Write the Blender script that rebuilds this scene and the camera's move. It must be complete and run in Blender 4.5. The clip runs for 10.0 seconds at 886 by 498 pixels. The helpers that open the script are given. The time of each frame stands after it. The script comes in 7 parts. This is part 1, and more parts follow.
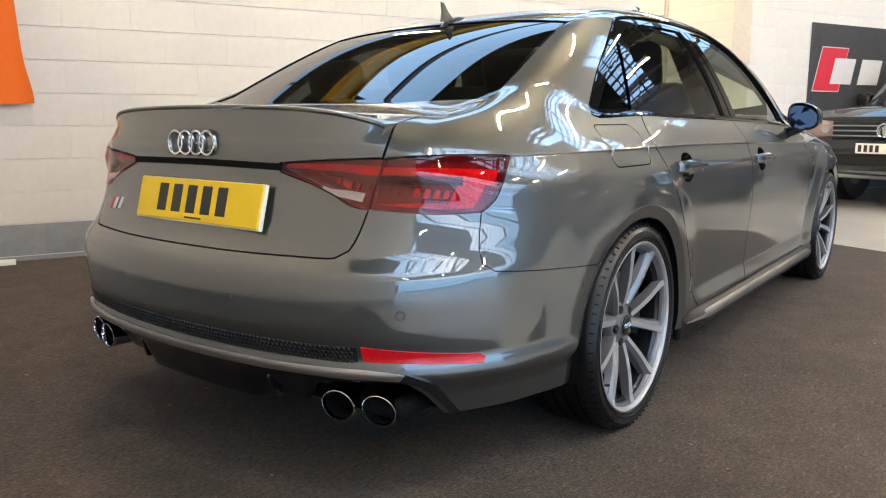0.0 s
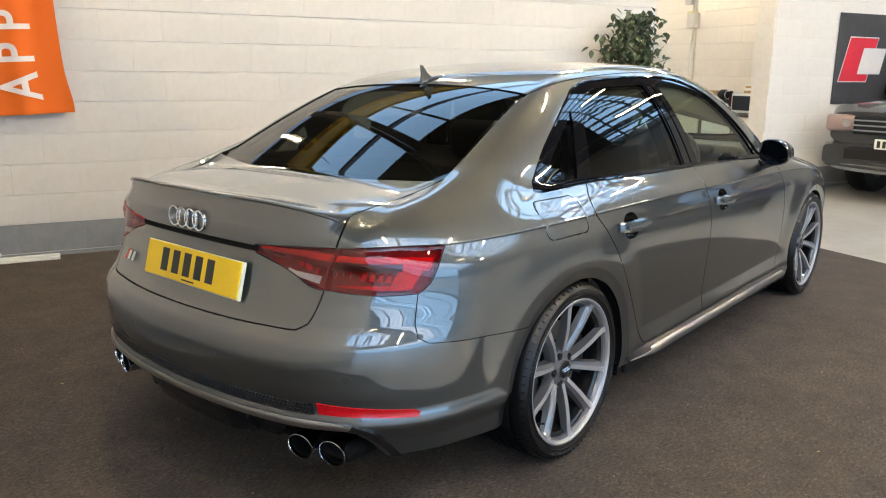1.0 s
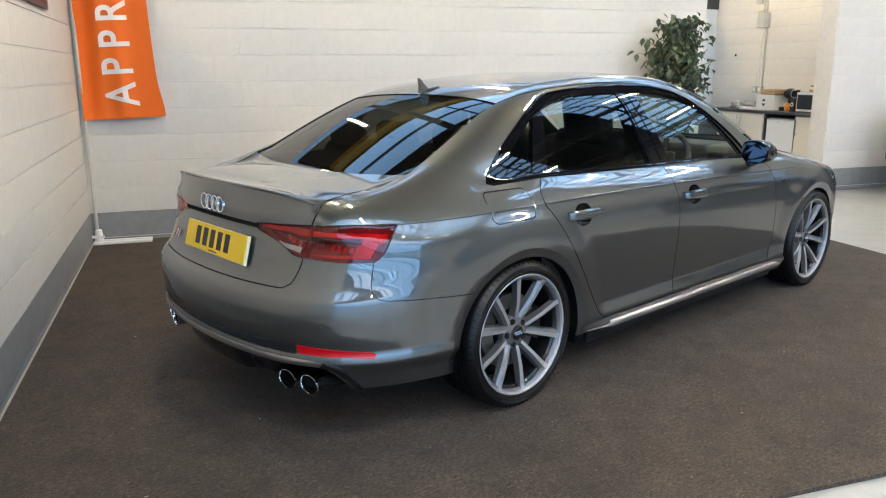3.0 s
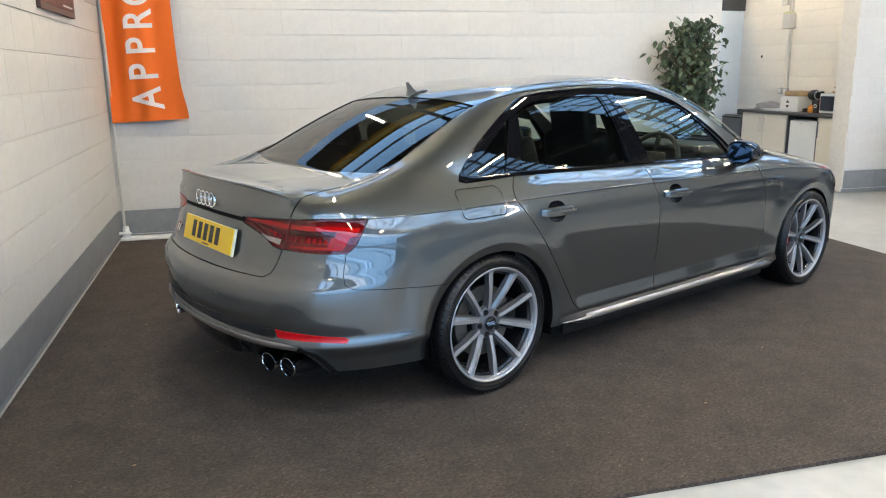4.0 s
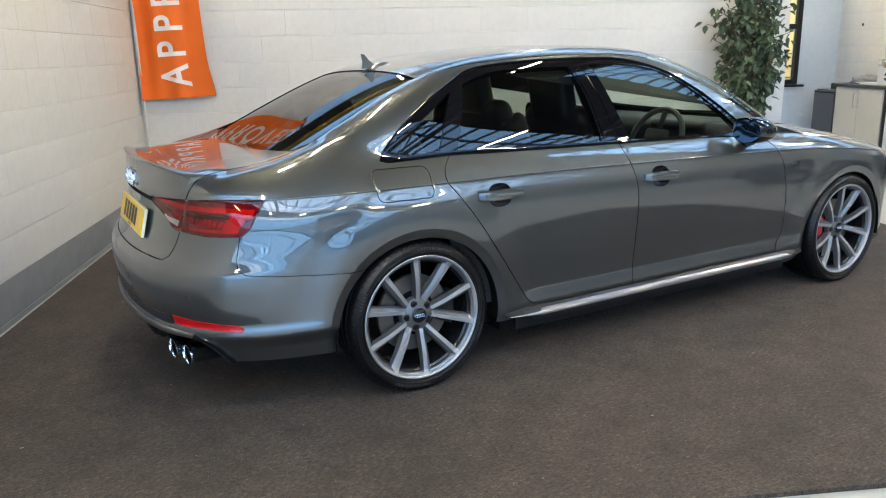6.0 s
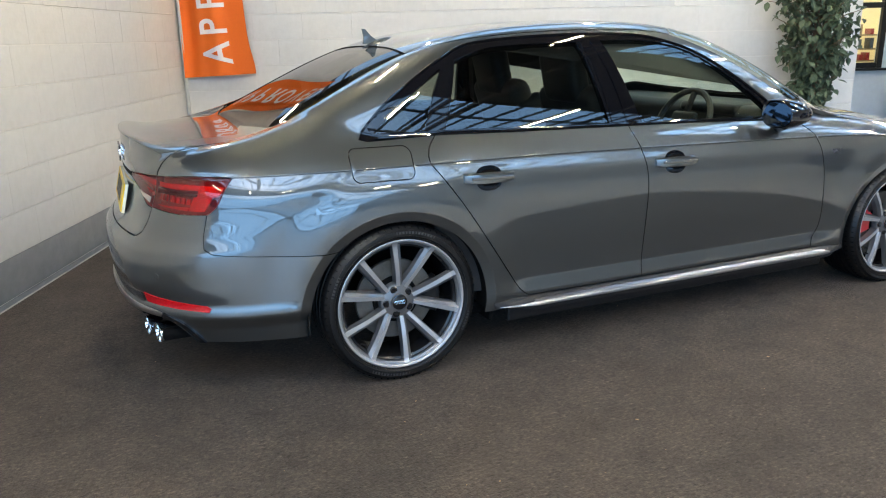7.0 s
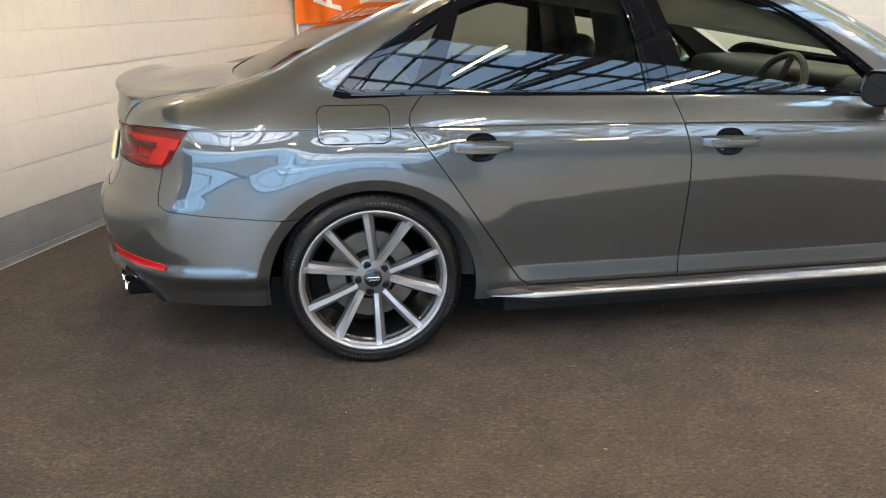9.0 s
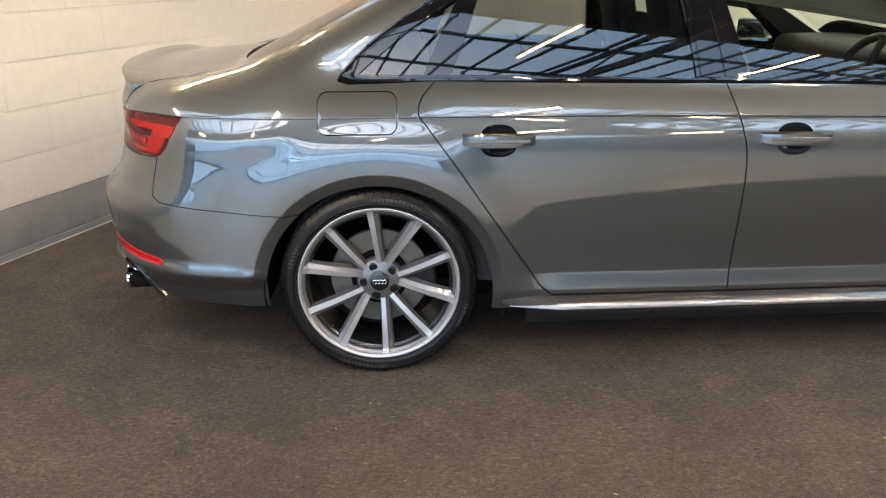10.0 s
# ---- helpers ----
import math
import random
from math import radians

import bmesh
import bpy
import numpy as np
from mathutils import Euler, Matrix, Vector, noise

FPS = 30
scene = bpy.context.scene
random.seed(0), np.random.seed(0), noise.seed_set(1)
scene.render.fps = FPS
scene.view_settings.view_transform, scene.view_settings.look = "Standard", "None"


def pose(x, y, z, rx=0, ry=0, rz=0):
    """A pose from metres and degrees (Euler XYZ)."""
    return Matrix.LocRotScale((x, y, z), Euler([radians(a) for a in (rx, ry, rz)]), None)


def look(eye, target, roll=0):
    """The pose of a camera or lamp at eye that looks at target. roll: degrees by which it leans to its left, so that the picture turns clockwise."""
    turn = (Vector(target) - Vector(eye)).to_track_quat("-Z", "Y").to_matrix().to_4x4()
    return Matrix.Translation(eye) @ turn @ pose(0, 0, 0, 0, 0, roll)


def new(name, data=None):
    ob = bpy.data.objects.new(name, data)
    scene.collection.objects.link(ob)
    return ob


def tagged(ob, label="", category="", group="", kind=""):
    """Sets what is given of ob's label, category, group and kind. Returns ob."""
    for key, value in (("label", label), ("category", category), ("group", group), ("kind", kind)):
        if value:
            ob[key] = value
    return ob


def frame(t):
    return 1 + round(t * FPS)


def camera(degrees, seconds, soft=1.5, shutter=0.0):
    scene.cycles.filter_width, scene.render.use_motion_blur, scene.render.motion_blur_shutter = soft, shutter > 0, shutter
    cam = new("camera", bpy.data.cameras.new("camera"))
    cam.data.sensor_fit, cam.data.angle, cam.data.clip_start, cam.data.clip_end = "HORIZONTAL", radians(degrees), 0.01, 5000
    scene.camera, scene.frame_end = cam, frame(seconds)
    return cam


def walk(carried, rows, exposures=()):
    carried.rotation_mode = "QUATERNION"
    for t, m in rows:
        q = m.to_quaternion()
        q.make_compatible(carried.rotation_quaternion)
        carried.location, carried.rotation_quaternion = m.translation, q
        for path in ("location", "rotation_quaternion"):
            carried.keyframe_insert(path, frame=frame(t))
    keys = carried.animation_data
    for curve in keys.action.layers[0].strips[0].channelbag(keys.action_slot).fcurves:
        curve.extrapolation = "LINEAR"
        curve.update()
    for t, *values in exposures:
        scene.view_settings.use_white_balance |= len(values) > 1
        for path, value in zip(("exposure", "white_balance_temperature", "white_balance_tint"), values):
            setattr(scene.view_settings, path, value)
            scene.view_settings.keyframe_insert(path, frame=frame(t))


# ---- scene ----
cam = camera(60.0, 10.0, 1.15)
PATH = [
    (0, (-2.199, -1.774, 0.956), (-0.617, -0.597, 0.619), -0.0),
    (0.5, (-2.147, -1.906, 1.247), (-0.604, -0.698, 0.846), 0.3),
    (1, (-2.255, -2.169, 1.349), (-0.762, -0.916, 0.901), 0.5),
    (1.5, (-2.312, -2.363, 1.385), (-0.867, -1.064, 0.91), 0.7),
    (2, (-2.326, -2.597, 1.396), (-0.94, -1.233, 0.927), 0.5),
    (2.5, (-2.33, -2.783, 1.409), (-0.986, -1.375, 0.947), 0.1),
    (4, (-2.235, -3.295, 1.426), (-1.015, -1.775, 0.978), -0.5),
    (4.5, (-2.046, -3.407, 1.407), (-0.866, -1.858, 0.95), -0.6),
    (5, (-1.87, -3.415, 1.389), (-0.742, -1.831, 0.922), -0.8),
    (6.5, (-1.196, -3.565, 1.367), (-0.323, -1.841, 0.853), -1.3),
    (7, (-1.007, -3.569, 1.34), (-0.229, -1.806, 0.805), -1.1),
    (7.5, (-0.806, -3.503, 1.335), (-0.138, -1.705, 0.768), -0.9),
    (8, (-0.62, -3.487, 1.324), (-0.052, -1.661, 0.738), -0.5),
    (8.5, (-0.368, -3.489, 1.322), (0.076, -1.637, 0.71), -0.4),
    (9, (-0.202, -3.446, 1.31), (0.127, -1.58, 0.669), -0.1),
    (9.5, (-0.044, -3.303, 1.234), (0.162, -1.415, 0.607), -0.2),
    (10, (0.108, -3.205, 1.299), (0.19, -1.33, 0.607), -0.6),
]
walk(cam, [(t, look(eye, target, roll)) for t, eye, target, roll in PATH],
     exposures=[(0.0, 0.84, 8600, 17), (0.6, 0.80, 8600, 17), (1.2, 0.70, 8400, 15), (2.5, 0.60, 7800, 14), (5.0, 0.57, 7400, 13), (6.5, 0.65, 7300, 12), (8.5, 0.78, 8400, 15.5), (10.0, 0.93, 9400, 20)])

# ---- the hall's axes: a along the long block wall, b through it, from the corner beside the flag ----
HALL = Matrix.Translation((-0.26, 3.79, -0.012)) @ Matrix.Rotation(radians(-24), 4, "Z")


def at(a, b, z=0.0):
    return HALL @ Vector((a, b, z))


# ---- daylight through the roof lights, and battens ----
world = bpy.data.worlds.new("sky")
scene.world = world
world.use_nodes = True
sky = world.node_tree.nodes.new("ShaderNodeTexSky")
sky.sky_type, sky.sun_disc, sky.sun_elevation, sky.sun_rotation = "NISHITA", False, radians(35), radians(200)
world.node_tree.links.new(sky.outputs[0], world.node_tree.nodes["Background"].inputs[0])
world.node_tree.nodes["Background"].inputs[1].default_value = 0.12


def skylight(name, a, b, z, tilt, wide, long, watts, colour=(0.22, 0.53, 1.0)):
    data = bpy.data.lights.new(name, "AREA")
    data.shape, data.size, data.size_y, data.energy, data.color = "RECTANGLE", wide, long, watts, colour
    ob = new(name, data)
    ob.matrix_world = HALL @ pose(a, b, z, tilt, 0, 0)
    return ob


# ---- materials ----
def material(name, colour, rough=0.5, metal=0.0, grain=0.0, grain_size=40.0, wear=0.0, wear_size=2.0, bump=0.0, bump_size=60.0, coat=0.0, **more):
    """A principled surface with fine grain, broad wear and fine relief, all at real-world size."""
    m = bpy.data.materials.new(name)
    m.use_nodes = True
    nodes, links = m.node_tree.nodes, m.node_tree.links
    out = nodes["Principled BSDF"]
    out.inputs["Roughness"].default_value, out.inputs["Metallic"].default_value = rough, metal
    out.inputs["Coat Weight"].default_value, out.inputs["Coat Roughness"].default_value = coat, 0.02
    for key, value in more.items():
        out.inputs[key.replace("_", " ")].default_value = value
    place = nodes.new("ShaderNodeTexCoord")
    colours = [*colour, 1.0]

    def noise_at(size, detail=4.0):
        n = nodes.new("ShaderNodeTexNoise")
        n.inputs["Scale"].default_value, n.inputs["Detail"].default_value = size, detail
        links.new(place.outputs["Object"], n.inputs["Vector"])
        return n
    last = None
    for amount, size in ((grain, grain_size), (wear, wear_size)):
        if amount:
            n = noise_at(size)
            mixer = nodes.new("ShaderNodeMix")
            mixer.data_type, mixer.blend_type = "RGBA", "MIX"
            mixer.inputs["B"].default_value = [c * (1 - amount) for c in colour] + [1]
            ramp = nodes.new("ShaderNodeMapRange")
            ramp.inputs["From Min"].default_value, ramp.inputs["From Max"].default_value = 0.35, 0.65
            links.new(n.outputs[0], ramp.inputs[0])
            links.new(ramp.outputs[0], mixer.inputs["Factor"])
            if last:
                links.new(last, mixer.inputs["A"])
                dark = nodes.new("ShaderNodeMix")
                dark.data_type, dark.blend_type = "RGBA", "MULTIPLY"
                dark.inputs["Factor"].default_value = 1.0
                dark.inputs["B"].default_value = [1 - amount] * 3 + [1]
                links.new(last, dark.inputs["A"])
                links.new(dark.outputs["Result"], mixer.inputs["B"])
            else:
                mixer.inputs["A"].default_value = colours
            last = mixer.outputs["Result"]
    if last:
        links.new(last, out.inputs["Base Color"])
    else:
        out.inputs["Base Color"].default_value = colours
    if bump:
        n = noise_at(bump_size, 3.0)
        b = nodes.new("ShaderNodeBump")
        b.inputs["Strength"].default_value, b.inputs["Distance"].default_value = 1.0, bump
        links.new(n.outputs[0], b.inputs["Height"])
        links.new(b.outputs[0], out.inputs["Normal"])
    return m


def tinted_glass(name, tint, rough=0.0, gloss=1.45):
    """A thin pane: a clear tint with a mirror-like face."""
    m = bpy.data.materials.new(name)
    m.use_nodes = True
    nodes, links = m.node_tree.nodes, m.node_tree.links
    nodes.remove(nodes["Principled BSDF"])
    clear, shine, mix, facing = (nodes.new("ShaderNode" + k) for k in ("BsdfTransparent", "BsdfGlossy", "MixShader", "LayerWeight"))
    clear.inputs[0].default_value = (*tint, 1)
    shine.inputs["Roughness"].default_value = rough
    facing.inputs["Blend"].default_value = 0.5
    # grazing gloss, alike from both sides of the pane
    power, curve = nodes.new("ShaderNodeMath"), nodes.new("ShaderNodeMapRange")
    power.operation = "POWER"
    power.inputs[1].default_value = 5.0
    base = ((gloss - 1) / (gloss + 1)) ** 2
    curve.inputs["To Min"].default_value, curve.inputs["To Max"].default_value = 1.7 * base, 1.0
    links.new(facing.outputs["Facing"], power.inputs[0])
    links.new(power.outputs[0], curve.inputs[0])
    links.new(curve.outputs[0], mix.inputs[0])
    links.new(clear.outputs[0], mix.inputs[1])
    links.new(shine.outputs[0], mix.inputs[2])
    links.new(mix.outputs[0], nodes["Material Output"].inputs[0])
    return m


def glow(name, colour, strength):
    m = bpy.data.materials.new(name)
    m.use_nodes = True
    p = m.node_tree.nodes["Principled BSDF"]
    p.inputs["Base Color"].default_value = (*colour, 1)
    p.inputs["Emission Color"].default_value, p.inputs["Emission Strength"].default_value = (*colour, 1), strength
    return m


PAINT = material("grey_pearl_paint", (0.075, 0.087, 0.091), 0.43, 0.90, grain=0.12, grain_size=900, coat=1.0, Coat_IOR=1.96)
BLACK_GLOSS = material("black_gloss_trim", (0.006, 0.006, 0.007), 0.06, coat=0.6)
BLACK_TRIM = material("black_window_trim", (0.004, 0.004, 0.005), 0.03, Specular_IOR_Level=0.45)
BLACK_PLASTIC = material("black_plastic", (0.010, 0.010, 0.011), 0.45, Specular_IOR_Level=0.3, grain=0.3, grain_size=300, bump=0.0004, bump_size=500)
RUBBER = material("tyre_rubber", (0.005, 0.005, 0.0055), 0.38, Specular_IOR_Level=0.30, grain=0.25, grain_size=120, bump=0.0005, bump_size=300)
SIDEWALL = material("sidewall_marks", (0.035, 0.035, 0.036), 0.45, grain=0.2, grain_size=200)
# liners and bores; also the painted-in shade on panel edges at the gaps
DARK = material("dark_liner_gap_shade", (0.004, 0.004, 0.004), 0.9, Specular_IOR_Level=0.1, grain=0.3, grain_size=60)
CHROME = material("chrome", (0.80, 0.80, 0.80), 0.07, 1.0)
DARK_CHROME = material("smoked_chrome", (0.45, 0.45, 0.45), 0.16, 1.0)
SILVER = material("satin_silver_trim", (0.40, 0.405, 0.41), 0.30, 1.0, coat=0.4)
SILL_SILVER = material("dull_silver_trim", (0.22, 0.222, 0.226), 0.30, 1.0, grain=0.06, grain_size=200)
HANDLE_GREY = material("grey_handle_strip", (0.20, 0.20, 0.20), 0.22, 0.9, grain=0.05, grain_size=300)
ALLOY = material("machined_alloy", (0.37, 0.37, 0.38), 0.42, 0.55, grain=0.06, grain_size=400, coat=0.2)
BARREL = material("dark_rim_barrel", (0.012, 0.012, 0.013), 0.2, 0.2, grain=0.1, grain_size=200)
ALLOY_GREY = material("grey_alloy_paint", (0.145, 0.145, 0.15), 0.35, 0.55, grain=0.08, grain_size=500, coat=0.6)
STEEL = material("brake_steel", (0.17, 0.158, 0.142), 0.45, 0.7, grain=0.12, grain_size=120, wear=0.25, wear_size=14)
GLASS_DARK = tinted_glass("privacy_glass", (0.45, 0.49, 0.45), gloss=1.50)
GLASS_LIGHT = tinted_glass("side_glass", (0.82, 0.90, 0.80), gloss=1.48)
GLASS_CLEAR = tinted_glass("clear_glass", (0.85, 0.92, 0.86))
LENS_RED = tinted_glass("red_lamp_lens", (0.72, 0.075, 0.085), gloss=1.5)
LAMP_RED = material("red_lamp_bar", (0.80, 0.04, 0.045), 0.25, grain=0.25, grain_size=90, coat=0.7)
LAMP_RIB = material("dark_lamp_rib", (0.05, 0.004, 0.006), 0.3, grain=0.2, grain_size=60)
LAMP_DARK = material("dark_lamp_housing", (0.24, 0.020, 0.026), 0.3, grain=0.3, grain_size=60)
LAMP_CLEAR = material("clear_lamp_reflector", (0.34, 0.24, 0.235), 0.3, 0.3, grain=0.2, grain_size=160)
REAR_GLASS = tinted_glass("rear_screen_glass", (0.16, 0.17, 0.16))
RED_REFLECTOR = material("red_reflector", (0.58, 0.006, 0.012), 0.22, grain=0.35, grain_size=260, coat=0.25)
PLATE_YELLOW = material("yellow_plate", (0.80, 0.50, 0.006), 0.4, grain=0.05, grain_size=200, coat=0.3)
PLATE_EDGE = material("clear_acrylic_edge", (0.78, 0.75, 0.55), 0.2, coat=0.6)
INK = material("black_lettering", (0.012, 0.012, 0.011), 0.5)
SEAT = material("black_leather", (0.018, 0.018, 0.019), 0.5, grain=0.3, grain_size=90, bump=0.0006, bump_size=260)
CLOTH_HEAD = material("headlining", (0.22, 0.21, 0.20), 0.9, grain=0.1, grain_size=120)
WALL = material("white_painted_block", (0.585, 0.573, 0.553), 0.6, grain=0.05, grain_size=18, wear=0.06, wear_size=0.9, bump=0.0012, bump_size=55)
SKIRT = material("grey_painted_block", (0.225, 0.24, 0.255), 0.5, grain=0.12, grain_size=14, wear=0.16, wear_size=2.5, bump=0.0012, bump_size=50)
COOL_WHITE = material("cool_white_plaster", (0.60, 0.66, 0.71), 0.6, grain=0.05, grain_size=18, wear=0.06, wear_size=0.9, bump=0.0008, bump_size=40)
MORTAR = material("painted_joint", (0.62, 0.60, 0.57), 0.7, grain=0.08, grain_size=20)


def carpet_material():
    """Short dark pile: blotchy at every scale, with fine fibre grain."""
    m = material("dark_carpet", (0.08, 0.065, 0.053), 0.95, bump=0.006, bump_size=150, Specular_IOR_Level=0.3, Sheen_Weight=0.025, Sheen_Roughness=0.5)
    nodes, links = m.node_tree.nodes, m.node_tree.links
    place = nodes.new("ShaderNodeTexCoord")
    tones = []
    for size, detail, rough, lo, hi in ((5.0, 12.0, 0.78, 0.60, 1.40), (75.0, 5.0, 0.75, 0.45, 1.60), (0.9, 4.0, 0.5, 0.84, 1.16)):
        n, r = nodes.new("ShaderNodeTexNoise"), nodes.new("ShaderNodeMapRange")
        n.inputs["Scale"].default_value, n.inputs["Detail"].default_value, n.inputs["Roughness"].default_value = size, detail, rough
        r.inputs["From Min"].default_value, r.inputs["From Max"].default_value = 0.30, 0.70
        r.inputs["To Min"].default_value, r.inputs["To Max"].default_value = lo, hi
        links.new(place.outputs["Object"], n.inputs["Vector"])
        links.new(n.outputs[0], r.inputs[0])
        tones.append(r.outputs[0])
    # loose paler and darker fibres, lying mostly one way
    for turn, lo, hi in ((0.5, 1.0, 1.75), (1.9, 1.0, 0.45)):
        way, n, r = nodes.new("ShaderNodeMapping"), nodes.new("ShaderNodeTexNoise"), nodes.new("ShaderNodeMapRange")
        way.inputs["Rotation"].default_value, way.inputs["Scale"].default_value = (0, 0, turn), (38, 115, 60)
        n.inputs["Scale"].default_value, n.inputs["Detail"].default_value = 1.0, 2.0
        r.inputs["From Min"].default_value, r.inputs["From Max"].default_value = 0.56, 0.72
        r.inputs["To Min"].default_value, r.inputs["To Max"].default_value = lo, hi
        links.new(place.outputs["Object"], way.inputs["Vector"])
        links.new(way.outputs[0], n.inputs["Vector"])
        links.new(n.outputs[0], r.inputs[0])
        tones.append(r.outputs[0])
    last = None
    for tone in tones:
        mul = nodes.new("ShaderNodeMix")
        mul.data_type, mul.blend_type = "RGBA", "MULTIPLY"
        mul.inputs["Factor"].default_value = 1.0
        if last:
            links.new(last, mul.inputs["A"])
        else:
            mul.inputs["A"].default_value = (0.0485, 0.0382, 0.0312, 1)
        links.new(tone, mul.inputs["B"])
        last = mul.outputs["Result"]
    links.new(last, nodes["Principled BSDF"].inputs["Base Color"])
    return m


CARPET = carpet_material()
CONCRETE = material("pale_concrete_floor", (0.42, 0.41, 0.38), 0.28, grain=0.12, grain_size=9, wear=0.22, wear_size=1.2)
STEEL_YELLOW = material("yellow_steel", (0.40, 0.235, 0.012), 0.45, grain=0.15, grain_size=12, wear=0.2, wear_size=2)
STEEL_DARK = material("dark_steel", (0.05, 0.05, 0.055), 0.5, grain=0.2, grain_size=12)
CLADDING = material("grey_wall_sheet", (0.17, 0.168, 0.165), 0.6, grain=0.1, grain_size=8, wear=0.15, wear_size=1.5)
ROOF_SHEET = material("grey_roof_sheet", (0.030, 0.029, 0.028), 0.7, grain=0.15, grain_size=6, wear=0.2, wear_size=1.0)
TUBE = glow("fluorescent_tube", (1.0, 0.90, 0.67), 450.0)
ORANGE = material("orange_flag_cloth", (0.78, 0.135, 0.008), 0.75, grain=0.12, grain_size=350, bump=0.0006, bump_size=900)
FLAG_WHITE = material("white_flag_print", (0.72, 0.66, 0.66), 0.75, grain=0.08, grain_size=350)
WHITE_PLASTIC = material("white_plastic", (0.72, 0.72, 0.70), 0.4, grain=0.06, grain_size=40)
LEAF = material("ficus_leaf", (0.095, 0.135, 0.080), 0.62, grain=0.4, grain_size=14, wear=0.25, wear_size=5, Specular_IOR_Level=0.3)
BARK = material("brown_bark", (0.16, 0.10, 0.06), 0.8, grain=0.35, grain_size=40, bump=0.003, bump_size=60)
POT = material("dark_clay_pot", (0.03, 0.03, 0.032), 0.6, grain=0.2, grain_size=30)
CREAM = material("cream_cabinet_front", (0.68, 0.62, 0.52), 0.4, grain=0.04, grain_size=30, wear=0.06, wear_size=2)
WORKTOP = material("dark_worktop", (0.05, 0.048, 0.05), 0.35, grain=0.35, grain_size=80)
APPLIANCE = material("white_appliance", (0.70, 0.70, 0.68), 0.3, grain=0.03, grain_size=20, coat=0.4)
FRIDGE_GREY = material("dark_grey_appliance", (0.075, 0.08, 0.09), 0.35, grain=0.1, grain_size=25, wear=0.1, wear_size=3)
CARD = material("brown_cardboard", (0.42, 0.27, 0.14), 0.8, grain=0.15, grain_size=40)
PAPER = material("white_card", (0.72, 0.70, 0.66), 0.7, grain=0.05, grain_size=40)
CLOTH_GREY = material("grey_cloth", (0.28, 0.26, 0.24), 0.9, grain=0.25, grain_size=50)
ORANGE_PLASTIC = material("orange_plastic", (0.70, 0.25, 0.04), 0.4, grain=0.1, grain_size=40)
RED_PAINT = material("red_paint", (0.52, 0.02, 0.02), 0.35, grain=0.1, grain_size=30, coat=0.4)
CONDUIT = material("grey_conduit", (0.50, 0.49, 0.46), 0.45, grain=0.08, grain_size=30)
BOARD = material("charcoal_board", (0.040, 0.042, 0.048), 0.45, grain=0.15, grain_size=12, wear=0.2, wear_size=1.5)
BOARD_GREY = material("pale_grey_print", (0.50, 0.50, 0.50), 0.5, grain=0.05, grain_size=20)
BOARD_RED = material("red_print", (0.55, 0.02, 0.04), 0.5, grain=0.08, grain_size=20)
FRAME_BROWN = material("dark_brown_frame", (0.05, 0.022, 0.015), 0.4, grain=0.3, grain_size=20)
PICTURE = material("dark_red_print", (0.12, 0.03, 0.02), 0.6, grain=0.4, grain_size=10)
TRUCK_PAINT = material("dark_grey_truck_paint", (0.035, 0.036, 0.038), 0.25, 0.4, grain=0.1, grain_size=600, coat=1.0)
# the wall itself emits, in place of the office's own lamps
OFFICE = glow("glowing_office_wall", (0.85, 0.62, 0.34), 0.55)
# ---- the saloon's outer form: x ahead from the rear axle, y to its left, z up ----
def spline(*knots):
    """A natural cubic through (x, value) knots, straight beyond the ends."""
    xs, ys = np.array([k[0] for k in knots], float), np.array([k[1] for k in knots], float)
    n, h = len(xs), np.diff(xs)
    m = np.eye(n)
    r = np.zeros(n)
    for i in range(1, n - 1):
        m[i, i - 1:i + 2] = h[i - 1], 2 * (h[i - 1] + h[i]), h[i]
        r[i] = 6 * ((ys[i + 1] - ys[i]) / h[i] - (ys[i] - ys[i - 1]) / h[i - 1])
    c = np.linalg.solve(m, r)
    s0 = (ys[1] - ys[0]) / h[0] - h[0] * c[1] / 6
    s1 = (ys[-1] - ys[-2]) / h[-1] + h[-1] * c[-2] / 6

    def f(x):
        x = np.asarray(x, float)
        i = np.clip(np.searchsorted(xs, x) - 1, 0, n - 2)
        a, b = xs[i + 1] - x, x - xs[i]
        v = (c[i] * a ** 3 + c[i + 1] * b ** 3) / (6 * h[i]) + (ys[i] / h[i] - c[i] * h[i] / 6) * a + (ys[i + 1] / h[i] - c[i + 1] * h[i] / 6) * b
        return np.where(x < xs[0], ys[0] + s0 * (x - xs[0]), np.where(x > xs[-1], ys[-1] + s1 * (x - xs[-1]), v))
    return f


def eased(width, *knots):
    """Straight runs between (x, value) knots, with corners rounded over about the given width."""
    xs, ys = np.array([k[0] for k in knots], float), np.array([k[1] for k in knots], float)
    grid = np.linspace(xs[0] - 0.2, xs[-1] + 0.2, 2400)
    s0, s1 = (ys[1] - ys[0]) / (xs[1] - xs[0]), (ys[-1] - ys[-2]) / (xs[-1] - xs[-2])
    v = np.where(grid < xs[0], ys[0] + s0 * (grid - xs[0]), np.where(grid > xs[-1], ys[-1] + s1 * (grid - xs[-1]), np.interp(grid, xs, ys)))
    d = grid[1] - grid[0]
    n = int(3 * width / d) + 1
    w = np.exp(-0.5 * (np.arange(-n, n + 1) * d / width) ** 2)
    v = np.convolve(np.pad(v, n, mode="reflect", reflect_type="odd"), w / w.sum(), mode="valid")
    return lambda x: np.interp(x, grid, v)


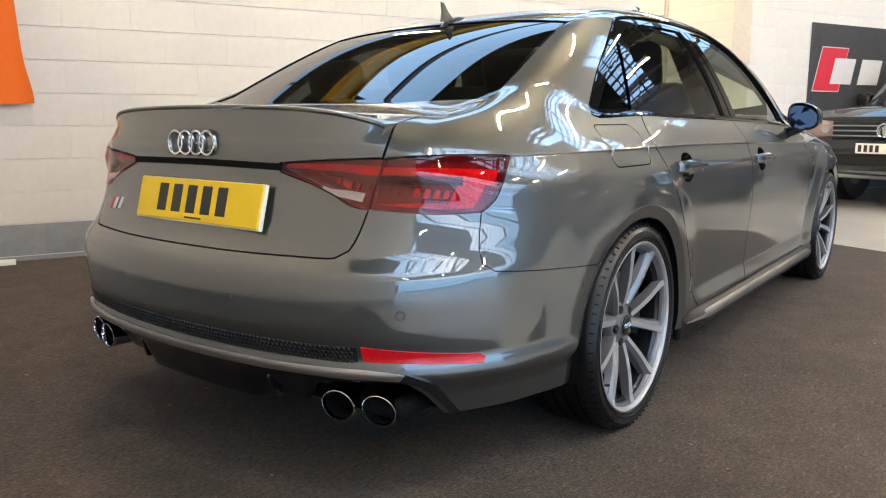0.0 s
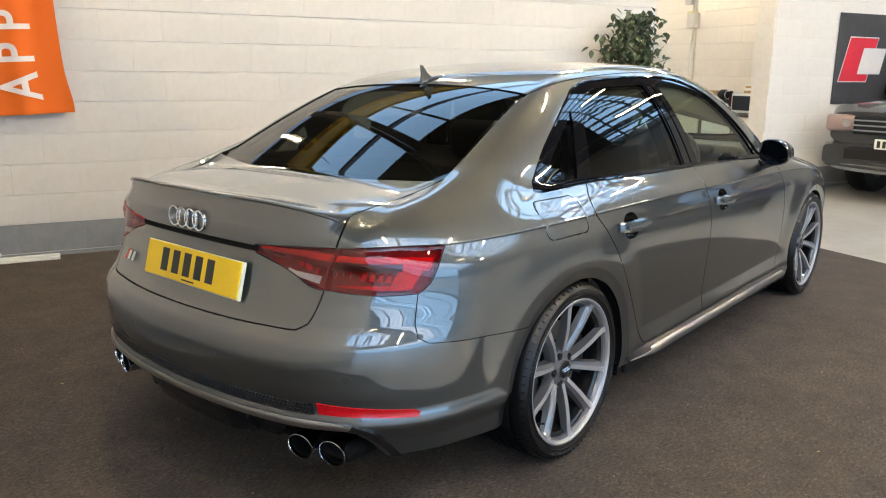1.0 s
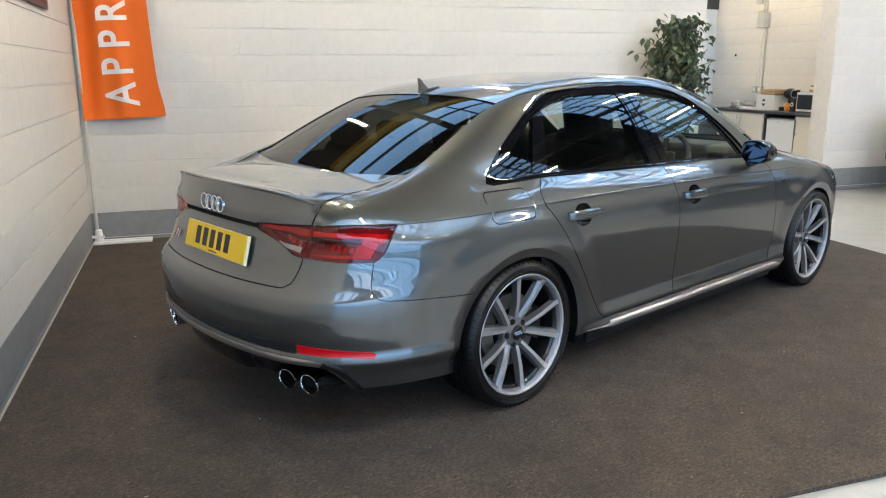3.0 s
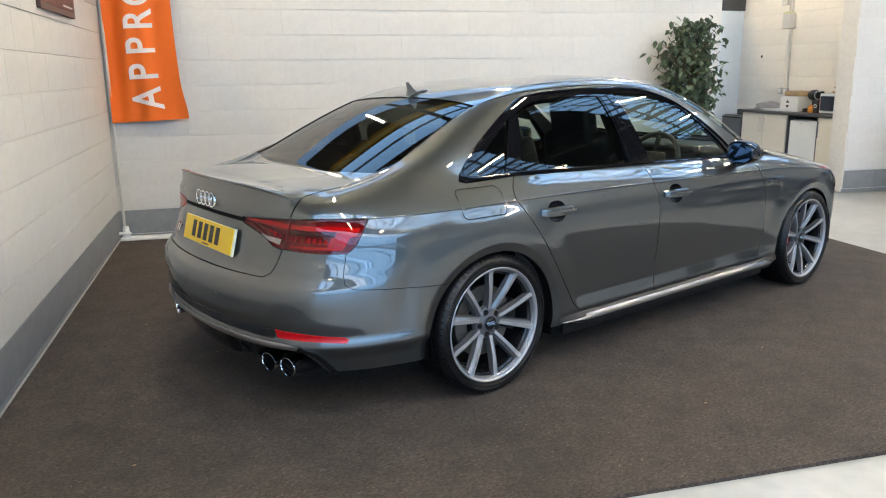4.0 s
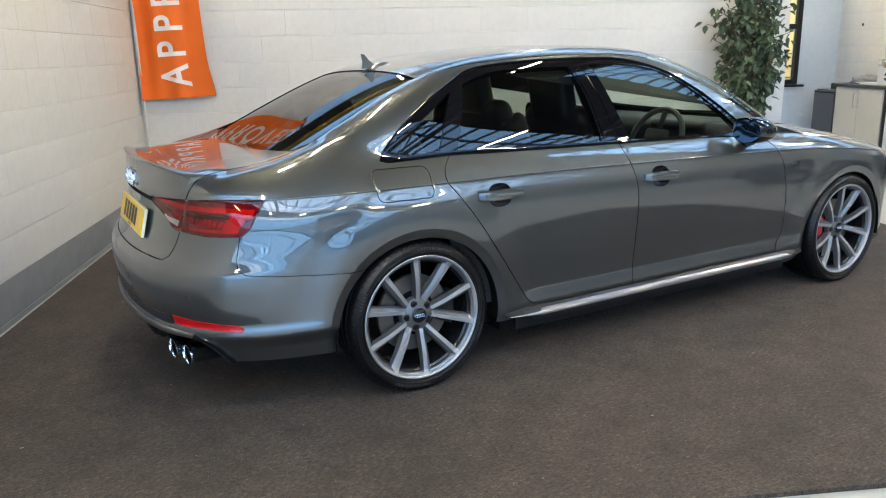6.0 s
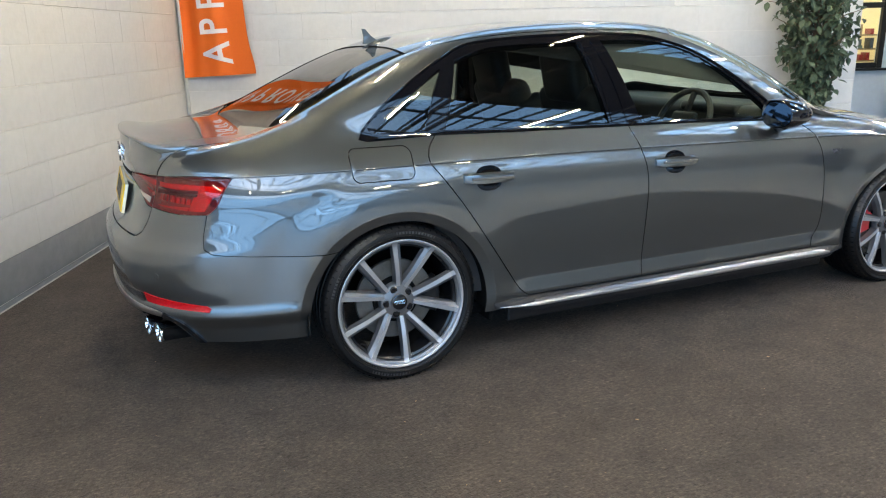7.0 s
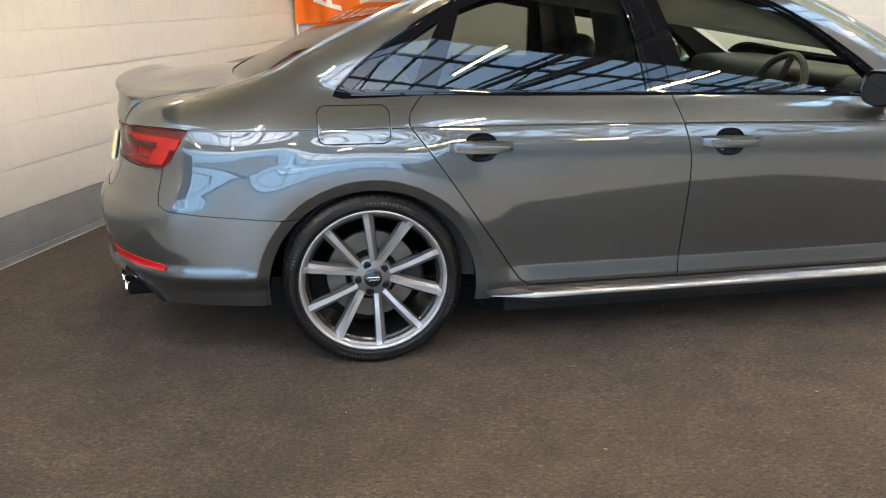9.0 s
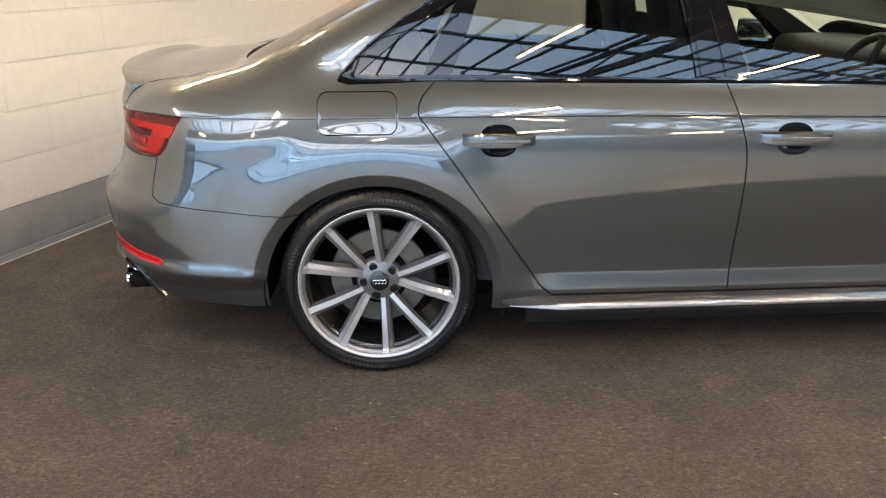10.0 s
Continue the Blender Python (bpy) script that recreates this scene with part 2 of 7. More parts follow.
def fair(width, *knots):
    """A cubic through knots, with its ripples ironed out over the given width."""
    f = spline(*knots)
    lo, hi = knots[0][0] - 4 * width, knots[-1][0] + 4 * width
    grid = np.linspace(lo, hi, 3000)
    d = grid[1] - grid[0]
    n = int(3 * width / d) + 1
    w = np.exp(-0.5 * (np.arange(-n, n + 1) * d / width) ** 2)
    v = np.convolve(np.pad(f(grid), n, mode="reflect", reflect_type="odd"), w / w.sum(), mode="valid")
    return spline(*zip(grid[::24], v[::24]))


def smax(a, b, k):
    h = np.maximum(k - np.abs(a - b), 0) / k
    return np.maximum(a, b) + h * h * k / 4


def smin(a, b, k):
    return -smax(-a, -b, k)


def step(x, a, b):
    t = np.clip((x - a) / (b - a), 0, 1)
    return t * t * (3 - 2 * t)


shoulder = fair(0.15, (-0.9, 0.870), (-0.575, 0.868), (0.145, 0.868), (0.6, 0.865), (1.15, 0.856), (1.94, 0.838), (2.8, 0.80), (3.5, 0.70))
plan = fair(0.12, (-1.0, 0.775), (-0.7, 0.835), (-0.4, 0.868), (0.0, 0.890), (0.5, 0.893), (1.2, 0.895), (2.2, 0.895), (2.8, 0.895), (3.1, 0.88), (3.5, 0.80), (3.75, 0.70))
flank = eased(0.035, (0.0, 0.075), (0.10, 0.035), (0.20, 0.016), (0.30, 0.016), (0.42, 0.014), (0.48, 0.010), (0.55, 0.006), (0.62, 0.002), (0.68, 0.0), (0.78, 0.006), (0.86, 0.022), (0.95, 0.045))
rocker = eased(0.0035, (0.0, 0.0), (0.20, -0.004), (0.262, -0.0085), (0.288, -0.0105), (0.346, 0.0015), (0.41, 0.001), (0.50, 0.0), (0.9, 0.0))
upper = eased(0.032, (-0.05, 0.004), (0.0, 0.0245), (0.045, 0.049), (0.085, 0.086), (0.12, 0.125), (0.25, 0.27))
stern = eased(0.010, (0.0, 0.80), (0.15, 0.90), (0.22, 0.94), (0.30, 0.975), (0.368, 1.003), (0.385, 0.984), (0.45, 1.004), (0.54, 1.012), (0.595, 1.004), (0.635, 0.962), (0.70, 0.930), (0.80, 0.905), (0.85, 0.907), (0.89, 0.921), (0.93, 0.934), (0.98, 0.930), (1.1, 0.87))
deck = fair(0.10, (-1.0, 0.955), (-0.85, 0.972), (-0.6, 0.992), (-0.3, 1.003), (0.0, 1.0), (1.0, 0.985), (1.9, 0.985), (2.3, 0.985), (2.8, 0.925), (3.2, 0.845), (3.5, 0.75), (3.8, 0.55))
roof = fair(0.13, (-0.9, 0.80), (-0.45, 1.005), (-0.2, 1.125), (0.08, 1.255), (0.32, 1.335), (0.6, 1.375), (1.0, 1.398), (1.35, 1.395), (1.6, 1.368), (1.8, 1.305), (2.05, 1.185), (2.35, 1.02), (2.7, 0.82))
cabin = fair(0.15, (-0.8, 0.58), (-0.4, 0.708), (0.0, 0.780), (0.5, 0.804), (1.1, 0.812), (1.6, 0.808), (2.0, 0.79), (2.4, 0.74), (2.8, 0.66))
tumble = fair(0.06, (0.80, -0.045), (0.95, 0.001), (1.05, 0.043), (1.15, 0.092), (1.25, 0.150), (1.33, 0.205), (1.42, 0.28))


def body(x, y, z):
    """Below zero inside the car, above zero outside."""
    x, y, z = np.broadcast_arrays(np.asarray(x, float), np.abs(np.asarray(y, float)), np.asarray(z, float))
    zs = shoulder(x)
    low = flank(z * 0.86 / zs) + rocker(z) * step(x, 0.36, 0.62) * step(x, 2.50, 2.25)
    high = upper(z - zs) - 0.001 + 0.016 * step(x, 0.30, 0.02) * step(x, -0.38, -0.12) * np.clip((z - zs) / 0.07, 0, 1)
    side = y - plan(x) + np.where(z < zs, low, high)
    under = zs - z
    side = side + np.where(under > 0, 0.0075 * np.clip(under / 0.005, 0, 1) * step(under, 0.075, 0.0), 0)
    for cx in (0.0, 2.825):
        r = np.hypot(x - cx, z - 0.33)
        side = side - 0.014 * step(r, 0.56, 0.40) * step(z, 0.15, 0.3)
        side = side + 0.28 * np.maximum(0, 0.412 - np.hypot(x - cx, z - 0.285)) * step(z, 0.02, 0.12)
    side = side - 0.020 * step(x, -0.20, -0.45) * np.clip((0.74 - z) / 0.34, 0, 1) * step(z, 0.30, 0.36)
    side = side - 0.012 * step(z, 0.388, 0.368) * step(x, -0.36, -0.50)
    side = side + 0.20 * np.maximum(0.362 - z, 0) * step(x, -0.30, -0.52)
    rear = -x - stern(z) - 0.026 + 0.20 * y ** 2 + 0.13 * y ** 4
    nose = x - 3.70 + 0.30 * y ** 2 + 0.5 * np.maximum(z - 0.55, 0) ** 2
    top = z - deck(x) - 0.07 * step(x, -0.50, 0.25) * step(x, 2.35, 2.0) + 0.07 * y ** 2 + 0.10 * y ** 6
    low_body = smax(smax(smax(side, rear, 0.30), nose, 0.30), top, 0.05 + 0.085 * step(x, 0.1, -0.5))
    glass = smax(y - cabin(x) + tumble(z), z - roof(x) - 0.010 + 0.05 * y ** 2 + 0.14 * y ** 4, 0.10)
    glass = smax(glass, 0.88 - z, 0.04)
    return smin(low_body, glass, 0.010 + 0.142 * step(x, 0.0, -0.38) * step(y, 0.50, 0.68))


def slope(p):
    e = 0.002
    x, y, z = p[:, 0], p[:, 1], p[:, 2]
    g = np.stack([body(x + e, y, z) - body(x - e, y, z), body(x, y + e, z) - body(x, y - e, z), body(x, y, z + e) - body(x, y, z - e)], 1)
    return g / np.maximum(np.linalg.norm(g, axis=1), 1e-9)[:, None]


def shoot(start, way, near, far):
    """The first outside-to-inside meeting of rays with the form, looking from far back to near."""
    start, way = np.asarray(start, float), np.asarray(way, float)
    n = 48
    ts = np.linspace(far, near, n)
    v = np.stack([body(*(start + t * way).T) for t in ts], 1)
    inside = v < 0
    k = np.where(inside.any(1), np.maximum(inside.argmax(1), 1), n - 1)
    hi, lo = ts[k], ts[k - 1]
    for _ in range(22):
        mid = (hi + lo) / 2
        ins = body(*(start + mid[:, None] * way).T) < 0
        hi, lo = np.where(ins, mid, hi), np.where(ins, lo, mid)
    return start + ((hi + lo) / 2)[:, None] * way


OX, OY, OZ, BEND, FAN = -0.30, -0.35, 0.80, 0.5, 0.45
TURN_LEN = BEND * math.pi / 2


def wrap(q):
    """Places on the flank and round the tail, by (s, v): s is metres ahead of OX along the flank, then round the corner, then across
    the tail; v is the height, and above OZ it fans up over the shoulder."""
    q = np.asarray(q, float)
    s, v = q[:, 0], q[:, 1]
    phi = np.clip(-s / BEND, 0, math.pi / 2)
    rise = np.maximum(v - OZ, 0) / FAN
    start = np.stack([OX + np.maximum(s, 0), OY + np.maximum(-s - TURN_LEN, 0), np.minimum(v, OZ)], 1)
    way = np.stack([-np.sin(phi) * np.cos(rise), -np.cos(phi) * np.cos(rise), np.sin(rise)], 1)
    return shoot(start, way, 0.0, 1.2)


def flat(p):
    """The (s, v) of a place."""
    x, y, z = p
    if x >= OX:
        s, out = x - OX, OY - y
    elif y <= OY:
        s, out = -BEND * math.atan2(OX - x, OY - y), math.hypot(OX - x, OY - y)
    else:
        s, out = -TURN_LEN - (y - OY), OX - x
    return s, (z if z <= OZ else OZ + FAN * math.atan2(z - OZ, out))


def lid(q):
    """Places on the upper side of the form, by (x, y)."""
    q = np.asarray(q, float)
    start = np.stack([q[:, 0], q[:, 1], 0 * q[:, 0] + 0.6], 1)
    return shoot(start, np.array([[0, 0, 1.0]]) + 0 * start, 0.0, 1.0)
# ---- builders ----
def link(name, mesh, mat, parent=None, label=""):
    ob = new(name, mesh)
    if mat and not mesh.materials:
        mesh.materials.append(mat)
    if parent:
        ob.parent = parent
    return tagged(ob, label)


def part(name, bm, mat, parent=None, label="", smooth=False, angle=35):
    """One bmesh as one mesh object under a thing or a part."""
    mesh = bpy.data.meshes.new(name)
    bmesh.ops.recalc_face_normals(bm, faces=bm.faces)
    if smooth:
        for f in bm.faces:
            f.smooth = True
        for e in bm.edges:
            e.smooth = len(e.link_faces) == 2 and e.calc_face_angle(0) < radians(angle)
    bm.to_mesh(mesh)
    bm.free()
    return link(name, mesh, mat, parent, label)


def box(bm, size, m=Matrix(), bevel=0.0, seg=2):
    """A box with rounded edges, centred at m."""
    made = bmesh.ops.create_cube(bm, size=1.0, matrix=m @ Matrix.Diagonal((*size, 1)))
    if bevel:
        edges = {e for v in made["verts"] for e in v.link_edges}
        bmesh.ops.bevel(bm, geom=list(edges), offset=bevel, segments=seg, profile=0.5, affect="EDGES")
    return bm


def lathe(bm, profile, steps, axis="Y", m=Matrix(), closed=False):
    """Turn (radius, along) points about an axis."""
    rings = []
    for i in range(steps):
        a = 2 * math.pi * i / steps
        ring = []
        for r, h in profile:
            p = (r * math.cos(a), h, r * math.sin(a)) if axis == "Y" else (r * math.cos(a), r * math.sin(a), h)
            ring.append(bm.verts.new(m @ Vector(p)))
        rings.append(ring)
    n = len(profile)
    for i in range(steps):
        u, v = rings[i], rings[(i + 1) % steps]
        for k in range(n if closed else n - 1):
            q = (u[k], u[(k + 1) % n], v[(k + 1) % n], v[k])
            bm.faces.new(q)
    return bm


def tube(bm, points, radius, sides=10, caps=True):
    """A round bar along points."""
    pts = [Vector(p) for p in points]
    rings = []
    for i, p in enumerate(pts):
        d = (pts[min(i + 1, len(pts) - 1)] - pts[max(i - 1, 0)]).normalized()
        side = d.cross(Vector((0, 0, 1)) if abs(d.z) < 0.9 else Vector((1, 0, 0))).normalized()
        up = side.cross(d)
        rings.append([bm.verts.new(p + radius * (math.cos(a) * side + math.sin(a) * up)) for a in (2 * math.pi * k / sides for k in range(sides))])
    for u, v in zip(rings, rings[1:]):
        for k in range(sides):
            bm.faces.new((u[k], u[(k + 1) % sides], v[(k + 1) % sides], v[k]))
    if caps:
        bm.faces.new(rings[0][::-1])
        bm.faces.new(rings[-1])
    return bm


def prism(bm, outline, thick, m=Matrix()):
    """A flat outline in the m's xy plane, thick along its z."""
    low = [bm.verts.new(m @ Vector((x, y, 0))) for x, y in outline]
    top = [bm.verts.new(m @ Vector((x, y, thick))) for x, y in outline]
    bm.faces.new(low[::-1])
    bm.faces.new(top)
    n = len(low)
    for i in range(n):
        bm.faces.new((low[i], low[(i + 1) % n], top[(i + 1) % n], top[i]))
    return bm


def lettering(name, text, size, m, mat, parent=None, label="", thick=0.001, bold=0.0, wide=1.0):
    """Words as a solid mesh, with the built-in font."""
    curve = bpy.data.curves.new(name, "FONT")
    curve.body, curve.size, curve.extrude, curve.offset = text, size, thick, bold
    curve.align_x, curve.align_y = "CENTER", "CENTER"
    ob = bpy.data.objects.new(name, curve)
    scene.collection.objects.link(ob)
    mesh = bpy.data.meshes.new_from_object(ob.evaluated_get(bpy.context.evaluated_depsgraph_get()))
    bpy.data.objects.remove(ob)
    bpy.data.curves.remove(curve)
    mesh.transform(m @ Matrix.Diagonal((wide, 1, 1, 1)))
    mesh.materials.clear()
    return link(name, mesh, mat, parent, label)


def run(*points, step=0.02):
    """A smooth line through places, sampled evenly."""
    p = [np.array(q, float) for q in points]
    if len(p) == 2:
        n = max(1, int(np.linalg.norm(p[1] - p[0]) / step))
        return [tuple(p[0] + (p[1] - p[0]) * i / n) for i in range(n + 1)]
    out = []
    for i in range(len(p) - 1):
        a, b = p[max(i - 1, 0)], p[min(i + 2, len(p) - 1)]
        n = max(1, int(np.linalg.norm(p[i + 1] - p[i]) / step))
        m0, m1 = (p[i + 1] - a) / 2, (b - p[i]) / 2
        for k in range(n):
            t = k / n
            out.append(tuple((2 * t ** 3 - 3 * t ** 2 + 1) * p[i] + (t ** 3 - 2 * t ** 2 + t) * m0 + (3 * t ** 2 - 2 * t ** 3) * p[i + 1] + (t ** 3 - t ** 2) * m1))
    return out + [tuple(p[-1])]


def loop(*runs):
    """Runs end to end, closed, with doubled places left out."""
    out = []
    for r in runs:
        for q in r:
            if not out or np.linalg.norm(np.subtract(q, out[-1])) > 0.004:
                out.append(q)
    if np.linalg.norm(np.subtract(out[0], out[-1])) < 0.004:
        out.pop()
    return out


def within(poly, pts):
    """Which points lie inside a polygon."""
    inside = np.zeros(len(pts), bool)
    x, y = pts[:, 0], pts[:, 1]
    for (x0, y0), (x1, y1) in zip(poly, np.roll(poly, -1, 0)):
        cross = ((y0 > y) != (y1 > y))
        with np.errstate(divide="ignore", invalid="ignore"):
            inside ^= cross & (x < (x1 - x0) * (y - y0) / (y1 - y0) + x0)
    return inside


def drawn_in(poly, gap):
    d = np.roll(poly, -1, 0) - np.roll(poly, 1, 0)
    area = np.sum(poly[:, 0] * np.roll(poly[:, 1], -1) - poly[:, 1] * np.roll(poly[:, 0], -1))
    n = np.stack([-d[:, 1], d[:, 0]], 1) * (1 if area > 0 else -1)
    return poly + gap * n / np.maximum(np.linalg.norm(n, axis=1), 1e-9)[:, None]


def panel(name, outline, mat, parent, side=1, both=False, on=wrap, holes=(), grid=0.021, gap=0.002, sink=0.0, depth=0.014, label="", spots=None, flat_in=False):
    """A pressed sheet of the car's form inside an outline of places, its edges turned in. side -1 puts it on the car's left; both
    adds the mirrored half to the same mesh."""
    from mathutils.geometry import delaunay_2d_cdt
    to = (lambda p: p[:2]) if (on is lid or flat_in) else flat
    raw = np.array([to(p) for p in outline], float)
    ring, axis = drawn_in(raw, gap), (1 if (on is lid or flat_in) else 0)
    middle = np.array([len(p) > 1 and abs(p[1]) < 1e-6 for p in outline])
    if both:
        ring[middle, axis] = raw[middle, axis]
    centre = 0.0 if axis else -TURN_LEN + OY
    rims = [ring]
    rims += [drawn_in(np.array([to(p) for p in h], float), -gap) for h in holes]
    lo, hi = rims[0].min(0), rims[0].max(0)
    gx, gy = np.meshgrid(np.arange(lo[0] + grid / 2, hi[0], grid), np.arange(lo[1] + grid / 2, hi[1], grid))
    pts = np.stack([gx.ravel(), gy.ravel()], 1)
    if spots is not None:
        # the even grid gives way to the rows along a crease
        clear = np.array([np.abs(spots - p).max(1).min() > 0.011 for p in pts]) if len(pts) else np.zeros(0, bool)
        pts = np.concatenate([pts[clear], spots])
    keep = within(rims[0], pts)
    for r in rims[1:]:
        keep &= ~within(r, pts)
    for r in rims:
        for p in r:
            keep &= np.abs(pts - p).max(1) > grid * 0.22
    pts = pts[keep]
    verts, edges, start = [], [], 0
    for r in rims:
        verts += [tuple(p) for p in r]
        edges += [(start + i, start + (i + 1) % len(r)) for i in range(len(r))]
        start += len(r)
    verts += [tuple(p) for p in pts]
    got = delaunay_2d_cdt([Vector(v) for v in verts], edges, [], 0, 1e-6)
    q = np.array([tuple(v) for v in got[0]])
    tri = np.array([f for f in got[2] if len(f) == 3])
    mid = q[tri].mean(1)
    ok = within(rims[0], mid)
    for r in rims[1:]:
        ok &= ~within(r, mid)
    tri = tri[ok]
    p = on(q)
    n = slope(p)
    p = p - sink * n
    count = {}
    for t in tri:
        for a, b in ((t[0], t[1]), (t[1], t[2]), (t[2], t[0])):
            count[(a, b)] = count.get((a, b), 0) + 1
    rim = [e for e in count if (e[1], e[0]) not in count]
    if both:
        rim = [e for e in rim if abs(q[e[0], axis] - centre) > 1e-5 or abs(q[e[1], axis] - centre) > 1e-5]
    ids = sorted({i for e in rim for i in e})
    where = {v: len(p) + k for k, v in enumerate(ids)}
    inner = {v: len(p) + len(ids) + k for k, v in enumerate(ids)}
    allp = np.concatenate([p, p[ids], p[ids] - depth * n[ids]]) if depth else p
    faces = [tuple(t) for t in tri]
    # outward winding
    c = np.cross(p[tri[:, 1]] - p[tri[:, 0]], p[tri[:, 2]] - p[tri[:, 0]])
    if (np.sum(c * n[tri[:, 0]], 1) < 0).mean() > 0.5:
        faces = [f[::-1] for f in faces]
        rim = [e[::-1] for e in rim]
    flange = [(where[b], where[a], inner[a], inner[b]) for a, b in rim] if depth else []
    sets = [(allp, faces, flange, n)]
    flip = np.array([1, -1, 1.0])
    mirrored = (allp * flip, [f[::-1] for f in faces], [f[::-1] for f in flange], n * flip)
    if both:
        sets.append(mirrored)
    elif side < 0:
        sets = [mirrored]
    vs, fs, normals, base = [], [], [], 0
    for pp, f1, f2, nn in sets:
        vs.append(pp)
        for f in f1:
            fs.append(tuple(base + i for i in f))
            normals += [tuple(nn[i]) for i in f]
        for f in f2:
            fs.append(tuple(base + i for i in f))
            a, b, d = (pp[f[i]] for i in (0, 1, 3))
            k = np.cross(b - a, d - a)
            k = k / max(np.linalg.norm(k), 1e-9)
            normals += [tuple(k)] * len(f)
        base += len(pp)
    mesh = bpy.data.meshes.new(name)
    mesh.from_pydata(np.concatenate(vs).tolist(), [], fs)
    mesh.polygons.foreach_set("use_smooth", [True] * len(fs))
    mesh.normals_split_custom_set(normals)
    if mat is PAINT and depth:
        # turned-in edges are coloured near-black, which paints in the shade of the gap
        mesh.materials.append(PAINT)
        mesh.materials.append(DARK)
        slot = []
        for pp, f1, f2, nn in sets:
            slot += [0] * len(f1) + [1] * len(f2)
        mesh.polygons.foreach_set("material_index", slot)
    return link(name, mesh, mat, parent, label)
# ---- the grey saloon ----
car = tagged(new("car"), "dark grey metallic four-door saloon parked on dark carpet", "car")


def arch(cx, a0, a1, r=0.372, cz=0.285, y=-0.89):
    """A wheel opening's edge, from angle to angle."""
    return [(cx + r * math.cos(radians(a)), y, cz + r * math.sin(radians(a))) for a in np.linspace(a0, a1, 34)]


# shared lines, each a run of places on the right flank or the tail
door_rear = run((0.575, -0.9, 0.272), (0.535, -0.89, 0.300), (0.47, -0.89, 0.395), (0.286, -0.90, 0.669), (0.165, -0.88, 0.838), (0.140, -0.86, 0.872), (0.150, -0.82, 0.915), (0.195, -0.785, 0.963))
door_mid = run((1.158, -0.9, 0.272), (1.166, -0.89, 0.45), (1.170, -0.90, 0.70), (1.150, -0.87, 0.82), (1.135, -0.86, 0.862), (1.110, -0.81, 0.946))
door_front = run((2.215, -0.9, 0.272), (2.222, -0.88, 0.315), (2.262, -0.88, 0.37), (2.272, -0.88, 0.46), (2.250, -0.89, 0.65), (2.215, -0.88, 0.80), (2.165, -0.85, 0.865), (2.09, -0.81, 0.912))
sill = run((0.575, -0.9, 0.272), (1.158, -0.9, 0.272)), run((1.158, -0.9, 0.272), (2.215, -0.9, 0.272))
belt_rear = run((0.195, -0.785, 0.963), (0.6, -0.80, 0.955), (1.110, -0.81, 0.946))
belt_front = run((1.110, -0.81, 0.946), (1.6, -0.80, 0.932), (2.09, -0.81, 0.912))
lights_rear = run((0.195, -0.785, 0.963), (0.05, -0.785, 0.962), (-0.080, -0.782, 0.960))
lights_top = run((-0.080, -0.782, 0.960), (-0.112, -0.775, 0.970), (-0.096, -0.757, 0.994), (0.008, -0.715, 1.084), (0.16, -0.67, 1.178), (0.295, -0.628, 1.252), (0.437, -0.580, 1.302), (0.70, -0.572, 1.322), (1.0, -0.575, 1.330), (1.3, -0.585, 1.320), (1.52, -0.635, 1.280), (1.70, -0.69, 1.190), (1.90, -0.75, 1.055), (2.02, -0.79, 0.965), (2.09, -0.81, 0.912))
roof_edge = run((-0.40, -0.612, 1.022), (-0.11, -0.555, 1.138), (0.10, -0.530, 1.237), (0.18, -0.528, 1.268))
roof_side = run((0.18, -0.528, 1.268), (0.40, -0.548, 1.318), (0.94, -0.553, 1.352), (1.30, -0.56, 1.350), (1.50, -0.58, 1.325))
screen_side = run((1.50, -0.58, 1.325), (1.74, -0.655, 1.225), (1.95, -0.70, 1.10), (2.20, -0.75, 0.965))
lid_side = run((-0.40, -0.612, 1.022), (-0.59, -0.590, 0.988), (-0.775, -0.572, 0.945))
lid_drop = run((-0.775, -0.572, 0.945), (-0.815, -0.588, 0.905), (-0.842, -0.588, 0.862))
lid_lamp = run((-0.842, -0.588, 0.862), (-0.878, -0.586, 0.80), (-0.905, -0.580, 0.744))
lid_low = run((-0.905, -0.580, 0.744), (-0.93, -0.570, 0.69), (-0.945, -0.553, 0.648), (-0.955, -0.52, 0.630), (-0.985, -0.40, 0.627), (-1.0, -0.2, 0.625), (-1.005, 0.0, 0.625))
lamp_top = run((-0.842, -0.588, 0.862), (-0.73, -0.70, 0.868), (-0.602, -0.79, 0.866))
lamp_out = run((-0.602, -0.79, 0.866), (-0.62, -0.79, 0.835), (-0.66, -0.785, 0.765), (-0.70, -0.772, 0.735))
lamp_low = run((-0.70, -0.772, 0.735), (-0.80, -0.70, 0.733), (-0.905, -0.580, 0.744))
seam_drop = run((-0.70, -0.772, 0.735), (-0.718, -0.777, 0.65), (-0.715, -0.785, 0.615), (-0.69, -0.80, 0.598), (-0.60, -0.83, 0.588), (-0.46, -0.86, 0.575), (-0.345, -0.88, 0.566), (-0.285, -0.89, 0.562), (-0.2441, -0.89, 0.5658))
lamp_in_top = run((-0.842, -0.588, 0.862), (-0.90, -0.45, 0.855), (-0.935, -0.315, 0.846))
lamp_in_end = run((-0.935, -0.315, 0.846), (-0.94, -0.305, 0.838), (-0.94, -0.318, 0.827))
lamp_in_low = run((-0.94, -0.318, 0.827), (-0.935, -0.42, 0.797), (-0.93, -0.49, 0.772), (-0.92, -0.53, 0.752), (-0.905, -0.580, 0.744))


